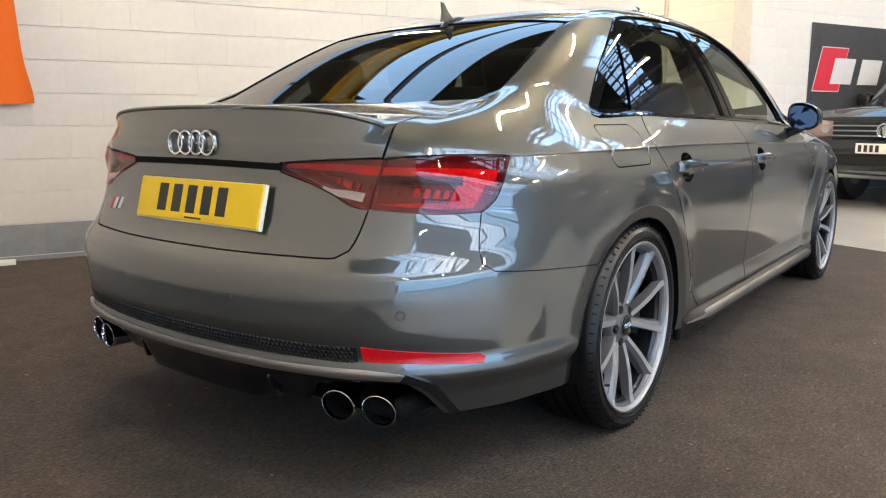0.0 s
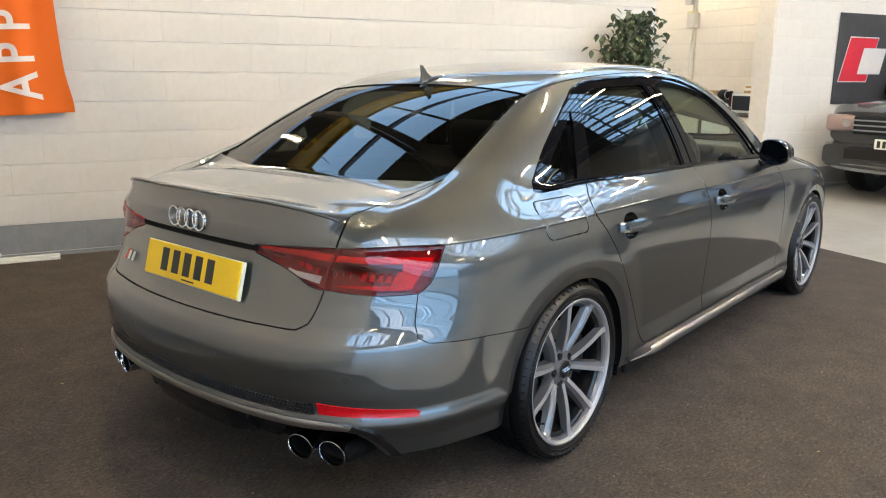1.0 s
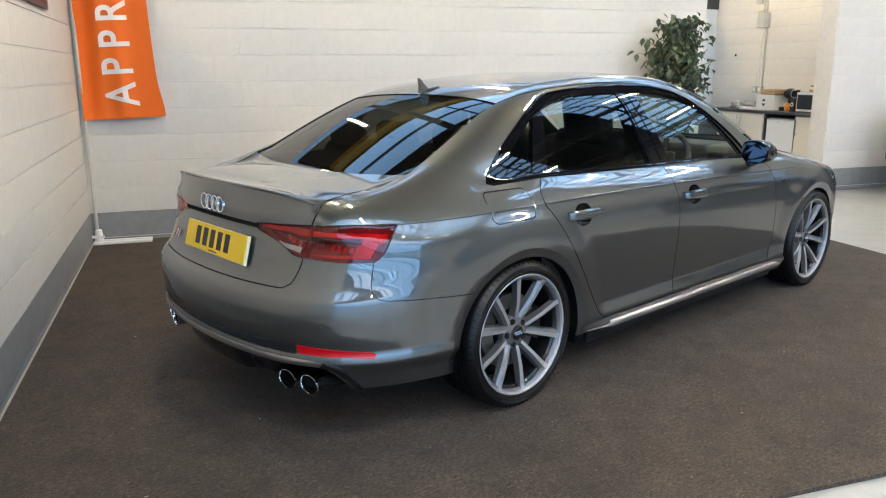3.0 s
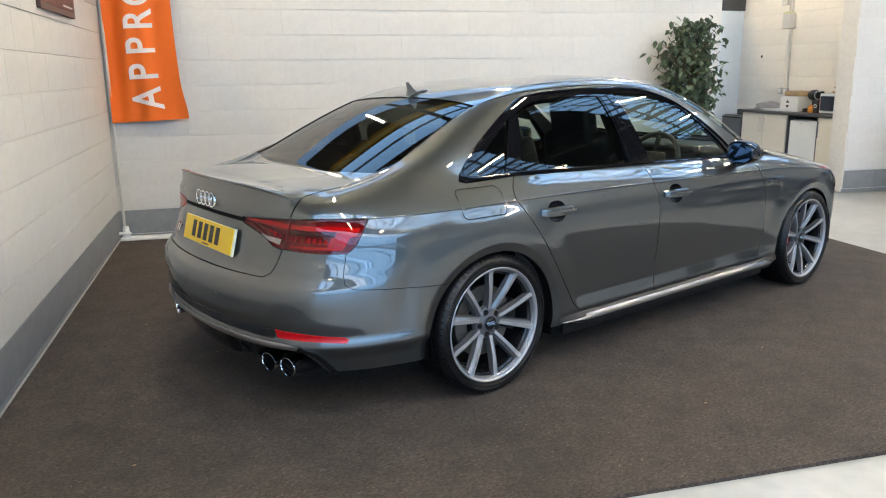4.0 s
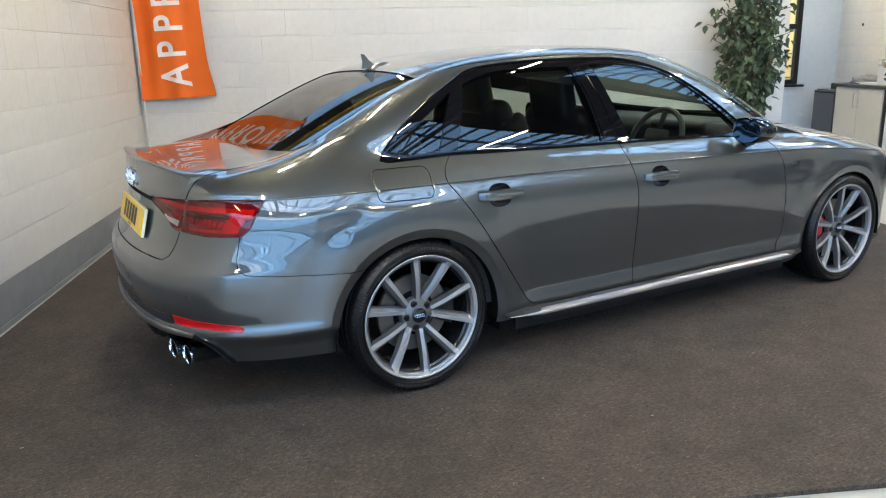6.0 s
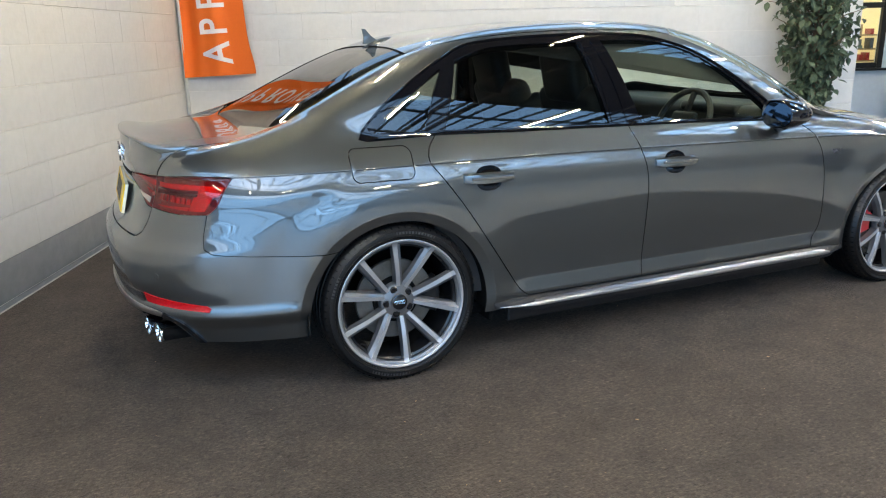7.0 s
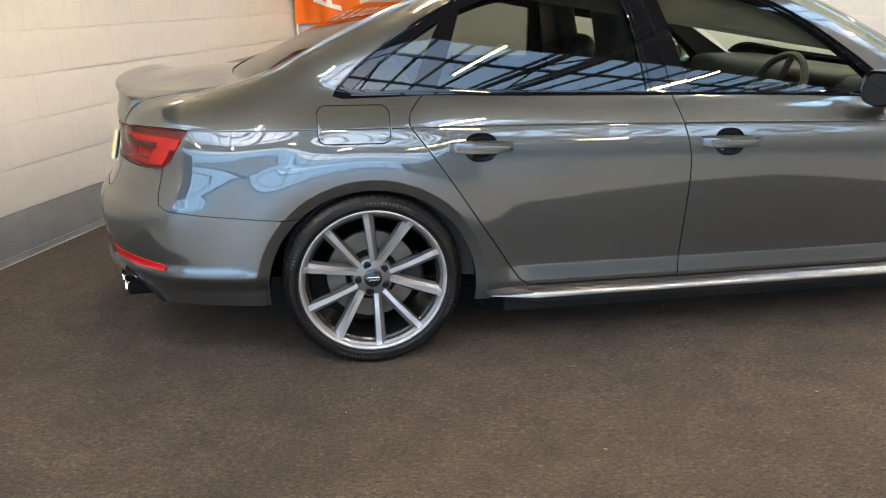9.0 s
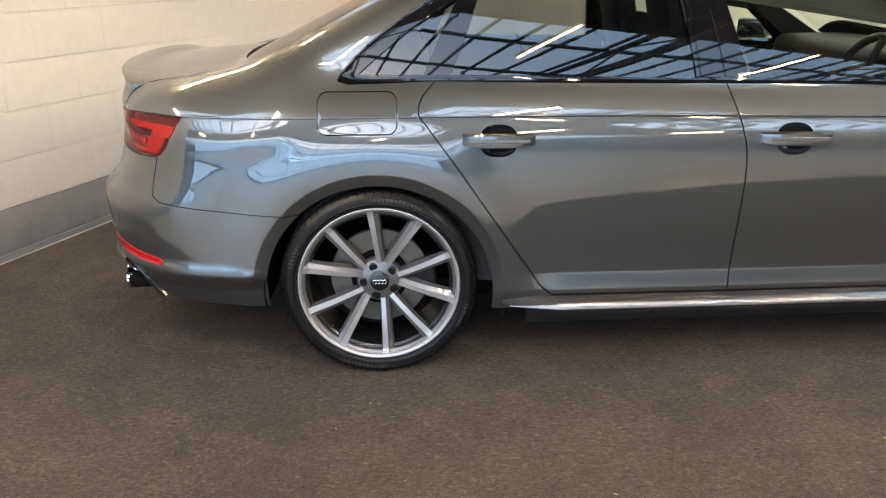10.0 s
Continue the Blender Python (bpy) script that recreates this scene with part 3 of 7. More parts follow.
EDGE_ROWS = (-0.085, -0.07, -0.055, -0.04, -0.028, -0.018, -0.011, -0.0075, -0.0058, -0.0046, -0.0034, -0.0022, -0.001, 0.0004, 0.002, 0.005, 0.011, 0.020, 0.032)


def crease(x0, x1):
    """Extra points along the shoulder's crease."""
    xs = np.arange(max(x0, OX), x1, 0.014)
    out = []
    for d in EDGE_ROWS:
        start = np.stack([xs, 0 * xs, shoulder(xs) + d], 1)
        out += [flat(p) for p in shoot(start, np.array([[0, -1.0, 0]]) + 0 * start, 0.2, 1.2)]
    return np.array(out)


def swage(x0, x1):
    """Extra points along the fold above the sill."""
    rows = (0.276, 0.283, 0.289, 0.295, 0.305, 0.317, 0.329, 0.338, 0.344, 0.350, 0.358, 0.372)
    return np.array([flat((x, -0.89, z)) for z in rows for x in np.arange(x0, x1, 0.016)])


def corner_crease():
    """The same, round the tail's corner."""
    turn = np.linspace(0.015, 0.75, 44)
    ways = np.stack([-np.sin(turn), -np.cos(turn), 0 * turn], 1)
    height, out = shoulder(OX - 0.5 * np.sin(turn)), []
    for d in EDGE_ROWS:
        start = np.stack([0 * turn + OX, 0 * turn + OY, height + d], 1)
        out += [flat(p) for p in shoot(start, ways, 0.2, 1.2)]
    return np.array(out)


def arch_edge(cx, a0, a1):
    """Extra points where the metal folds in round a wheel opening."""
    out = []
    for a in np.radians(np.arange(a0, a1, 1.6)):
        for r in (0.400, 0.4095, 0.4125, 0.4155, 0.428):
            x, z = cx + r * math.cos(a), 0.285 + r * math.sin(a)
            out.append(flat((x, -0.89, z)))
    return np.array(out)


def mirrored(m, side):
    return m if side > 0 else Matrix.Diagonal((1, -1, 1, 1)) @ m


def oval(x, z, rx, rz, power=2.4, n=40):
    """A rounded ring on the flank about (x, z)."""
    out = []
    for a in np.linspace(0, 2 * math.pi, n, endpoint=False):
        c, s = math.cos(a), math.sin(a)
        out.append((x + rx * math.copysign(abs(c) ** (2 / power), c), -0.89, z + rz * math.copysign(abs(s) ** (2 / power), s)))
    return out


def blend(u, w, left, right, top, low):
    """A place inside a four-sided patch, u across, w down."""
    pick = lambda line, t: np.array(line[min(int(t * (len(line) - 1) + 0.5), len(line) - 1)])
    a, b = np.array(left[0]), np.array(right[0])
    c, d = np.array(left[-1]), np.array(right[-1])
    edge = (1 - w) * pick(top, u) + w * pick(low, u) + (1 - u) * pick(left, w) + u * pick(right, w)
    return tuple(edge - ((1 - u) * (1 - w) * a + u * (1 - w) * b + (1 - u) * w * c + u * w * d))


def door_handle(door, x, z, side):
    """A pull handle across a scooped cup."""
    ring = np.array([flat(p) for p in oval(x, z, 0.060, 0.050)])
    mid = np.array(flat((x, -0.89, z)))
    rows, depths = [], ((1.0, 0.0), (0.93, 0.012), (0.8, 0.024), (0.55, 0.034), (0.25, 0.038))
    for k, d in depths:
        p = wrap(mid + (ring - mid) * k)
        rows.append(p - slope(p) * d)
    bm = bmesh.new()
    vs = [[bm.verts.new(p) for p in r] for r in rows]
    n = len(ring)
    for u, v in zip(vs, vs[1:]):
        for k in range(n):
            bm.faces.new((u[k], u[(k + 1) % n], v[(k + 1) % n], v[k]))
    bm.faces.new(vs[-1])
    bmesh.ops.transform(bm, matrix=mirrored(Matrix(), side), verts=bm.verts)
    # black instead of body paint: the scoop's deep shade is put into its colour
    part("handle_cup", bm, BLACK_GLOSS, door, "scooped handle cup, coloured black for its deep shade", smooth=True)
    p = wrap([mid])[0]
    bm = bmesh.new()
    xs = np.linspace(-0.112, 0.112, 25)
    rings = []
    for t in xs:
        f = abs(t) / 0.112
        half = 0.0230 * (1 - 0.25 * f ** 3)
        out = 0.038 - 0.026 * f ** 3.5
        prof = [(-half, out - 0.014), (-half * 0.8, out - 0.002), (-half * 0.1, out), (half * 0.75, out - 0.003), (half, out - 0.016), (half * 0.7, out - 0.024), (-half * 0.7, out - 0.024)]
        rings.append([bm.verts.new((x + t, p[1] - o, z + 0.004 - 0.012 * t + h)) for h, o in prof])
    for u, v in zip(rings, rings[1:]):
        for k in range(7):
            bm.faces.new((u[k], u[(k + 1) % 7], v[(k + 1) % 7], v[k]))
    bm.faces.new(rings[0])
    bm.faces.new(rings[-1][::-1])
    bmesh.ops.transform(bm, matrix=mirrored(Matrix(), side), verts=bm.verts)
    part("handle", bm, PAINT, door, "grey pull handle with a bright edge", smooth=True, angle=40)
    bm = bmesh.new()
    box(bm, (0.186, 0.004, 0.012), mirrored(Matrix.Translation((x, p[1] - 0.0365, z + 0.006)) @ Matrix.Rotation(radians(0.7), 4, "Y"), side), 0.0015, 2)
    part("handle_trim", bm, HANDLE_GREY, door)


# fuel flap outline: a rectangle with round corners
flap = []
for cx, cz, a0 in ((0.045, 0.908, 90), (0.045, 0.846, 0), (-0.142, 0.846, -90), (-0.142, 0.908, -180)):
    for a in np.radians(np.linspace(a0, a0 - 90, 8)):
        x, z = cx + 0.028 * math.cos(a), cz + 0.028 * math.sin(a)
        flap.append(tuple(shoot([[x, 0.0, z]], [[0, -1.0, 0]], 0.0, 1.2)[0]))

for side in (1, -1):
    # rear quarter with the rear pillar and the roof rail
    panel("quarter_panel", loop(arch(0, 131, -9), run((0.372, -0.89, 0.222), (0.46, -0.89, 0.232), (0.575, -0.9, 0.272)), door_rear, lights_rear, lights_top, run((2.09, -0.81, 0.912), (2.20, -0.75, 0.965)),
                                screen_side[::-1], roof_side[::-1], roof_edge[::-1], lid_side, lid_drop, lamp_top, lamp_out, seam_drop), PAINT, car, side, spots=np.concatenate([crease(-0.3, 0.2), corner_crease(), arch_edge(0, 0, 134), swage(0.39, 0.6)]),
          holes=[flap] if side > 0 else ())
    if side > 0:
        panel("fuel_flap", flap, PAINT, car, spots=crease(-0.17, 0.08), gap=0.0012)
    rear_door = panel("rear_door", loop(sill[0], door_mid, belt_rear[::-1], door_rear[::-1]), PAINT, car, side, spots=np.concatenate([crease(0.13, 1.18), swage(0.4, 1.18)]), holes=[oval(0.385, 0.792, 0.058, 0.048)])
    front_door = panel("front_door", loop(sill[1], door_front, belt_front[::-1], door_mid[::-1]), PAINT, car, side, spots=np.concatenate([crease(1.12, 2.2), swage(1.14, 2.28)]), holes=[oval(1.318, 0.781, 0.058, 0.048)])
    for door, hx, hz in ((rear_door, 0.385, 0.792), (front_door, 1.318, 0.781)):
        door_handle(door, hx, hz, side)
    # front wing up to the bonnet's edge
    panel("front_wing", loop(run((2.215, -0.9, 0.272), (2.36, -0.9, 0.24), (2.457, -0.89, 0.235)), arch(2.825, 188, 20), run((3.175, -0.88, 0.412), (3.30, -0.84, 0.55), (3.36, -0.81, 0.70)), run((3.36, -0.79, 0.70), (3.2, -0.80, 0.775), (2.8, -0.82, 0.872), (2.5, -0.80, 0.920), (2.20, -0.75, 0.965)), run((2.20, -0.75, 0.965), (2.09, -0.81, 0.912)), door_front[::-1]), PAINT, car, side, spots=np.concatenate([crease(2.1, 3.2), arch_edge(2.825, 20, 186)]))
    panel("front_bumper", loop(run((3.175, -0.88, 0.412), (3.30, -0.84, 0.55), (3.36, -0.81, 0.70)), run((3.36, -0.81, 0.70), (3.55, -0.60, 0.70)), run((3.55, -0.60, 0.70), (3.55, -0.62, 0.20)), run((3.55, -0.62, 0.20), (3.19, -0.88, 0.20)), arch(2.825, -12, 20)), PAINT, car, side)
    # side windows: black frame, panes, pillar blade
    quarter_pane = loop(run((-0.045, -0.752, 0.984), (0.158, -0.766, 0.980)), run((0.158, -0.766, 0.980), (0.222, -0.70, 1.10), (0.280, -0.652, 1.205)), run((0.280, -0.652, 1.205), (0.15, -0.70, 1.13), (0.05, -0.73, 1.06), (-0.045, -0.752, 0.984)))
    rear_pane = loop(run((0.246, -0.768, 0.979), (0.6, -0.785, 0.972), (1.015, -0.80, 0.963)), run((1.015, -0.80, 0.963), (0.985, -0.70, 1.18), (0.955, -0.615, 1.303)), run((0.955, -0.615, 1.303), (0.7, -0.61, 1.300), (0.50, -0.612, 1.283), (0.352, -0.64, 1.238)), run((0.352, -0.64, 1.238), (0.312, -0.69, 1.12), (0.246, -0.768, 0.979)))
    front_pane = loop(run((1.185, -0.80, 0.960), (1.5, -0.80, 0.953), (1.99, -0.79, 0.938)), run((1.99, -0.79, 0.938), (1.86, -0.74, 1.045), (1.67, -0.68, 1.18), (1.50, -0.635, 1.262), (1.30, -0.61, 1.300), (1.085, -0.612, 1.308)), run((1.085, -0.612, 1.308), (1.135, -0.70, 1.14), (1.185, -0.80, 0.960)))
    panel("window_frame", loop(lights_top, belt_front[::-1], belt_rear[::-1], lights_rear), BLACK_TRIM, car, side, holes=(quarter_pane, rear_pane, front_pane), sink=0.004, gap=0.001, depth=0.03, label="black gloss window surround")
    for nm, pane, tint in (("quarter_window", quarter_pane, GLASS_DARK), ("rear_window_pane", rear_pane, GLASS_DARK), ("front_window_pane", front_pane, GLASS_LIGHT)):
        panel(nm, pane, tint, car, side, sink=0.010, gap=-0.003, depth=0, label="tinted glass")
    # twin blades on the middle pillar
    for b0, b1, t0, t1 in ((1.030, 1.092, 0.970, 1.014), (1.108, 1.172, 1.027, 1.073)):
        blade = loop(run((b0, -0.80, 0.964), (b1, -0.80, 0.962)), run((b1, -0.80, 0.962), ((b1 + t1) / 2 + 0.006, -0.71, 1.15), (t1, -0.615, 1.306)), run((t1, -0.615, 1.306), (t0, -0.615, 1.305)), run((t0, -0.615, 1.305), ((b0 + t0) / 2 + 0.006, -0.71, 1.15), (b0, -0.80, 0.964)))
        panel("pillar_blade", blade, BLACK_TRIM, car, side, sink=0.0005, gap=0.0, depth=0.006, grid=0.03)
    # moulding round the panes
    bm = bmesh.new()
    pp = wrap([flat(p) for p in lights_top[2:-2]])
    tube(bm, [Vector(p - 0.001 * n) for p, n in zip(pp, slope(pp))], 0.0045, 6)
    bmesh.ops.transform(bm, matrix=mirrored(Matrix(), side), verts=bm.verts)
    part("window_moulding", bm, BLACK_TRIM, car, smooth=True)
    # strip under the panes
    bm = bmesh.new()
    base = [flat(p) for p in run((-0.05, -0.77, 0.966), (0.3, -0.785, 0.963), (1.110, -0.80, 0.948), (1.6, -0.80, 0.935), (2.05, -0.80, 0.918))]
    pp = wrap(base)
    nn = slope(pp)
    tube(bm, [Vector(p + 0.001 * n) * 1 for p, n in zip(pp, nn)], 0.005, 6)
    bmesh.ops.transform(bm, matrix=mirrored(Matrix(), side), verts=bm.verts)
    part("belt_strip", bm, BLACK_TRIM, car, smooth=True)
    # lamps: lens over a dark housing with red bars
    outer = loop(lamp_top, lamp_out, lamp_low, lid_lamp[::-1])
    inner = loop(lamp_in_top, lamp_in_end, lamp_in_low, lid_lamp[::-1])
    for nm, ring in (("tail_lamp", outer), ("boot_lamp", inner)):
        lamp = panel(nm, ring, LENS_RED, car, side, gap=0.0015, sink=-0.001, depth=0, label="dark red lamp lens", grid=0.02)
        panel("housing", ring, LAMP_DARK, lamp, side, gap=-0.001, sink=0.030, depth=-0.028, grid=0.02)
        lamp.visible_shadow = False
        lines = (lid_lamp, lamp_out, lamp_top, [p for p in lamp_low[::-1]]) if nm == "tail_lamp" else (lid_lamp, lamp_in_end, lamp_in_top, [p for p in lamp_in_low[::-1]])
        # lit bars, a comb of lit teeth and the dark ribs between them
        bars = [(0.03, 0.66, 0.12, 0.27, LAMP_RED), (0.08, 0.58, 0.76, 0.90, LAMP_RED), (0.66, 0.92, 0.14, 0.46, LAMP_RED), (0.62, 0.84, 0.48, 0.90, LAMP_RED), (0.02, 0.66, 0.385, 0.44, LAMP_RIB)]
        bars += [(0.07 + 0.068 * k, 0.105 + 0.068 * k, 0.50, 0.69, LAMP_RED) for k in range(8)]
        if nm == "boot_lamp":
            bars = [(0.03, 0.90, 0.16, 0.36, LAMP_RED), (0.02, 0.94, 0.46, 0.53, LAMP_RIB)] + [(0.05 + 0.10 * k, 0.10 + 0.10 * k, 0.57, 0.74 - 0.02 * k, LAMP_RED) for k in range(4)]
        for u0, u1, w0, w1, tone in bars:
            ring4 = [blend(u, w, *lines) for u, w in [(u0 + (u1 - u0) * k / 6, w0) for k in range(7)] + [(u1 + (u0 - u1) * k / 6, w1) for k in range(7)]]
            panel("light_bar" if tone is LAMP_RED else "rib", ring4, tone, lamp, side, gap=0.0, sink=0.014 if tone is LAMP_RED else 0.008, depth=0.008, grid=0.02)
        if nm == "boot_lamp":
            ring4 = [blend(u, w, *lines) for u, w in ((0.05, 0.70), (0.20, 0.74), (0.38, 0.80), (0.52, 0.86), (0.52, 0.97), (0.30, 0.94), (0.12, 0.90), (0.05, 0.88))]
            panel("reversing_light", ring4, LAMP_CLEAR, lamp, side, gap=0.0, sink=-0.002, depth=0.004, grid=0.02, label="pale reversing light")

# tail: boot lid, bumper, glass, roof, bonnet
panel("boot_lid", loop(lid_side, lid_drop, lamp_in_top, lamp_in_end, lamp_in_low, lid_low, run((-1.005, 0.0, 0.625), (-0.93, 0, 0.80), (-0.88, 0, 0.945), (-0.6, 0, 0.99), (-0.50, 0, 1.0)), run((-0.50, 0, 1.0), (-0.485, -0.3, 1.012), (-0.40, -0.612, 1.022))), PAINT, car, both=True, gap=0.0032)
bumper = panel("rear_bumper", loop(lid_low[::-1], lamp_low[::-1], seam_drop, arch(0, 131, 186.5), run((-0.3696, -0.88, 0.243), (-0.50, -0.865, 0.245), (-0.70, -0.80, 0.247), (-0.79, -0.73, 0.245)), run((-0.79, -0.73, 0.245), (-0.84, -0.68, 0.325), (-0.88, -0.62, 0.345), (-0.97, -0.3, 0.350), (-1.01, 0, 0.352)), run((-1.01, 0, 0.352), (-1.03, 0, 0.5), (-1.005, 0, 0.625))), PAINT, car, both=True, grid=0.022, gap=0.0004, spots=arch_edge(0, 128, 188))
rear_glass_ring = loop(run((-0.395, -0.600, 1.02), (-0.11, -0.545, 1.14), (0.17, -0.515, 1.26)), run((0.17, -0.515, 1.26), (0.185, -0.3, 1.26), (0.19, 0, 1.26)), run((0.19, 0, 1.26), (-0.5, 0, 1.0)), run((-0.5, 0, 1.0), (-0.485, -0.3, 1.01), (-0.395, -0.600, 1.02)))
panel("rear_screen", rear_glass_ring, REAR_GLASS, car, both=True, on=lid, sink=0.004, gap=0.0, depth=0, label="dark tinted rear screen")
panel("roof_panel", loop([p[:2] for p in roof_side], run((1.50, -0.58), (1.58, -0.3), (1.60, 0)), run((1.60, 0), (0.195, 0)), run((0.195, 0), (0.19, -0.3), (0.18, -0.528))), PAINT, car, both=True, on=lid, gap=0.001)
panel("windscreen", loop([p[:2] for p in screen_side], run((2.20, -0.75), (2.36, -0.45), (2.42, 0)), run((2.42, 0), (1.60, 0)), run((1.60, 0), (1.58, -0.3), (1.50, -0.58))), GLASS_CLEAR, car, both=True, on=lid, depth=0, gap=0.0)
panel("bonnet", loop([(3.36, -0.79), (3.2, -0.80), (2.8, -0.82), (2.5, -0.80), (2.20, -0.75)], run((2.20, -0.75), (2.36, -0.45), (2.42, 0)), run((2.42, 0), (3.62, 0)), run((3.62, 0), (3.55, -0.5), (3.36, -0.79))), PAINT, car, both=True, on=lid)
# ---- the saloon's fittings ----
def strip(name, places_top, places_low, mat, sink=-0.003, depth=0.01, both=True, side=1, label="", grid=0.02, gap=0.0):
    """A narrow insert between an upper and a lower line, end to end."""
    return panel(name, loop(places_top, places_low[::-1]), mat, car, side, both=both, sink=sink, depth=depth, label=label, grid=grid, gap=gap)


# boot lip spoiler: a thin wedge that follows the lid's rear edge
def lip():
    bm = bmesh.new()
    ys = np.linspace(-0.568, 0.568, 61)
    back = lambda z: shoot([[-0.3, y, z] for y in ys], [[-1.0, 0, 0]] * len(ys), 0.0, 1.0)
    edge, foot = back(0.935), back(0.900)
    rings = []
    for y, q, p in zip(ys, edge, foot):
        f = abs(y) / 0.568
        x0 = q[0] - 0.004
        fore = lid([(x0 + d, y) for d in (0.14, 0.09, 0.04)])
        base = float(deck(x0 + 0.05)) - 0.07 * y * y - 0.10 * y ** 6
        xt = 0.5 * (p[0] + q[0]) - 0.006 * (1 - f ** 6)
        near = lid([(xt + 0.025, y)])[0][2]
        tip = near + (base + 0.022 - near) * (1 - 0.85 * f ** 7)
        prof = [(fore[0][0], fore[0][2] - 0.001), (fore[1][0], fore[1][2] + 0.10 * (tip - fore[1][2])), (fore[2][0], fore[2][2] + 0.55 * (tip - fore[2][2])),
                (xt + 0.006, tip), (xt, tip - 0.0015), (xt - 0.0015, tip - 0.006), (xt + 0.004, tip - 0.012), (0.5 * (p[0] + q[0]) - 0.002, 0.930), (p[0] + 0.0015, 0.900)]
        rings.append([bm.verts.new((px, y, pz)) for px, pz in prof])
    for u, v in zip(rings, rings[1:]):
        for k in range(len(u) - 1):
            bm.faces.new((u[k], v[k], v[k + 1], u[k + 1]))
    bm.faces.new(rings[0])
    bm.faces.new(rings[-1][::-1])
    part("boot_spoiler", bm, PAINT, car, "slim grey lip along the boot edge", smooth=True, angle=38)


lip()

# flat near-black strip above the plate between the inner lamps, in place of a recess
strip("boot_recess", run((-0.94, -0.318, 0.847), (-0.95, -0.15, 0.850), (-0.95, 0.0, 0.851)), run((-0.945, -0.318, 0.829), (-0.955, -0.15, 0.832), (-0.955, 0.0, 0.833)), DARK, sink=-0.0012)
# bumper inserts
slot_top = run((-0.915, -0.575, 0.428), (-0.97, -0.36, 0.424), (-1.0, -0.15, 0.424), (-1.0, 0.0, 0.424))
slot_low = run((-0.915, -0.575, 0.389), (-0.97, -0.36, 0.385), (-1.0, -0.15, 0.384), (-1.0, 0.0, 0.384))
mesh_insert = strip("honeycomb_insert", slot_top, slot_low, BLACK_PLASTIC, sink=-0.002, label="black honeycomb insert")
cells = [((k + 0.5 * (r % 2)) * 0.0122, z) for r, z in enumerate(np.arange(0.391, 0.424, 0.0105)) for k in range(-46, 47)]
cells = [c for c in cells if abs(c[0]) < 0.562]
spots = wrap([flat((-1.0 if abs(y) < 0.35 else -0.92, -abs(y), z)) for y, z in cells])
faces, out = [], slope(spots)
places = []
for (y, z), p, n in zip(cells, spots, out):
    p[1], n[1] = math.copysign(p[1], y), math.copysign(n[1], y)
    turn = np.array(Vector(n).to_track_quat("Z", "Y").to_matrix())
    start = len(places)
    for r, h in ((0.0056, 0.001), (0.0034, 0.005)):
        places += [tuple(p + turn @ np.array((r * math.cos(a), r * math.sin(a), h))) for a in (math.pi / 3 * k for k in range(6))]
    faces += [tuple(start + 6 + k for k in range(6))] + [(start + k, start + (k + 1) % 6, start + 6 + (k + 1) % 6, start + 6 + k) for k in range(6)]
cell_mesh = bpy.data.meshes.new("honeycomb")
cell_mesh.from_pydata(places, [], faces)
tagged(link("honeycomb", cell_mesh, BLACK_PLASTIC, mesh_insert), kind="stuff")
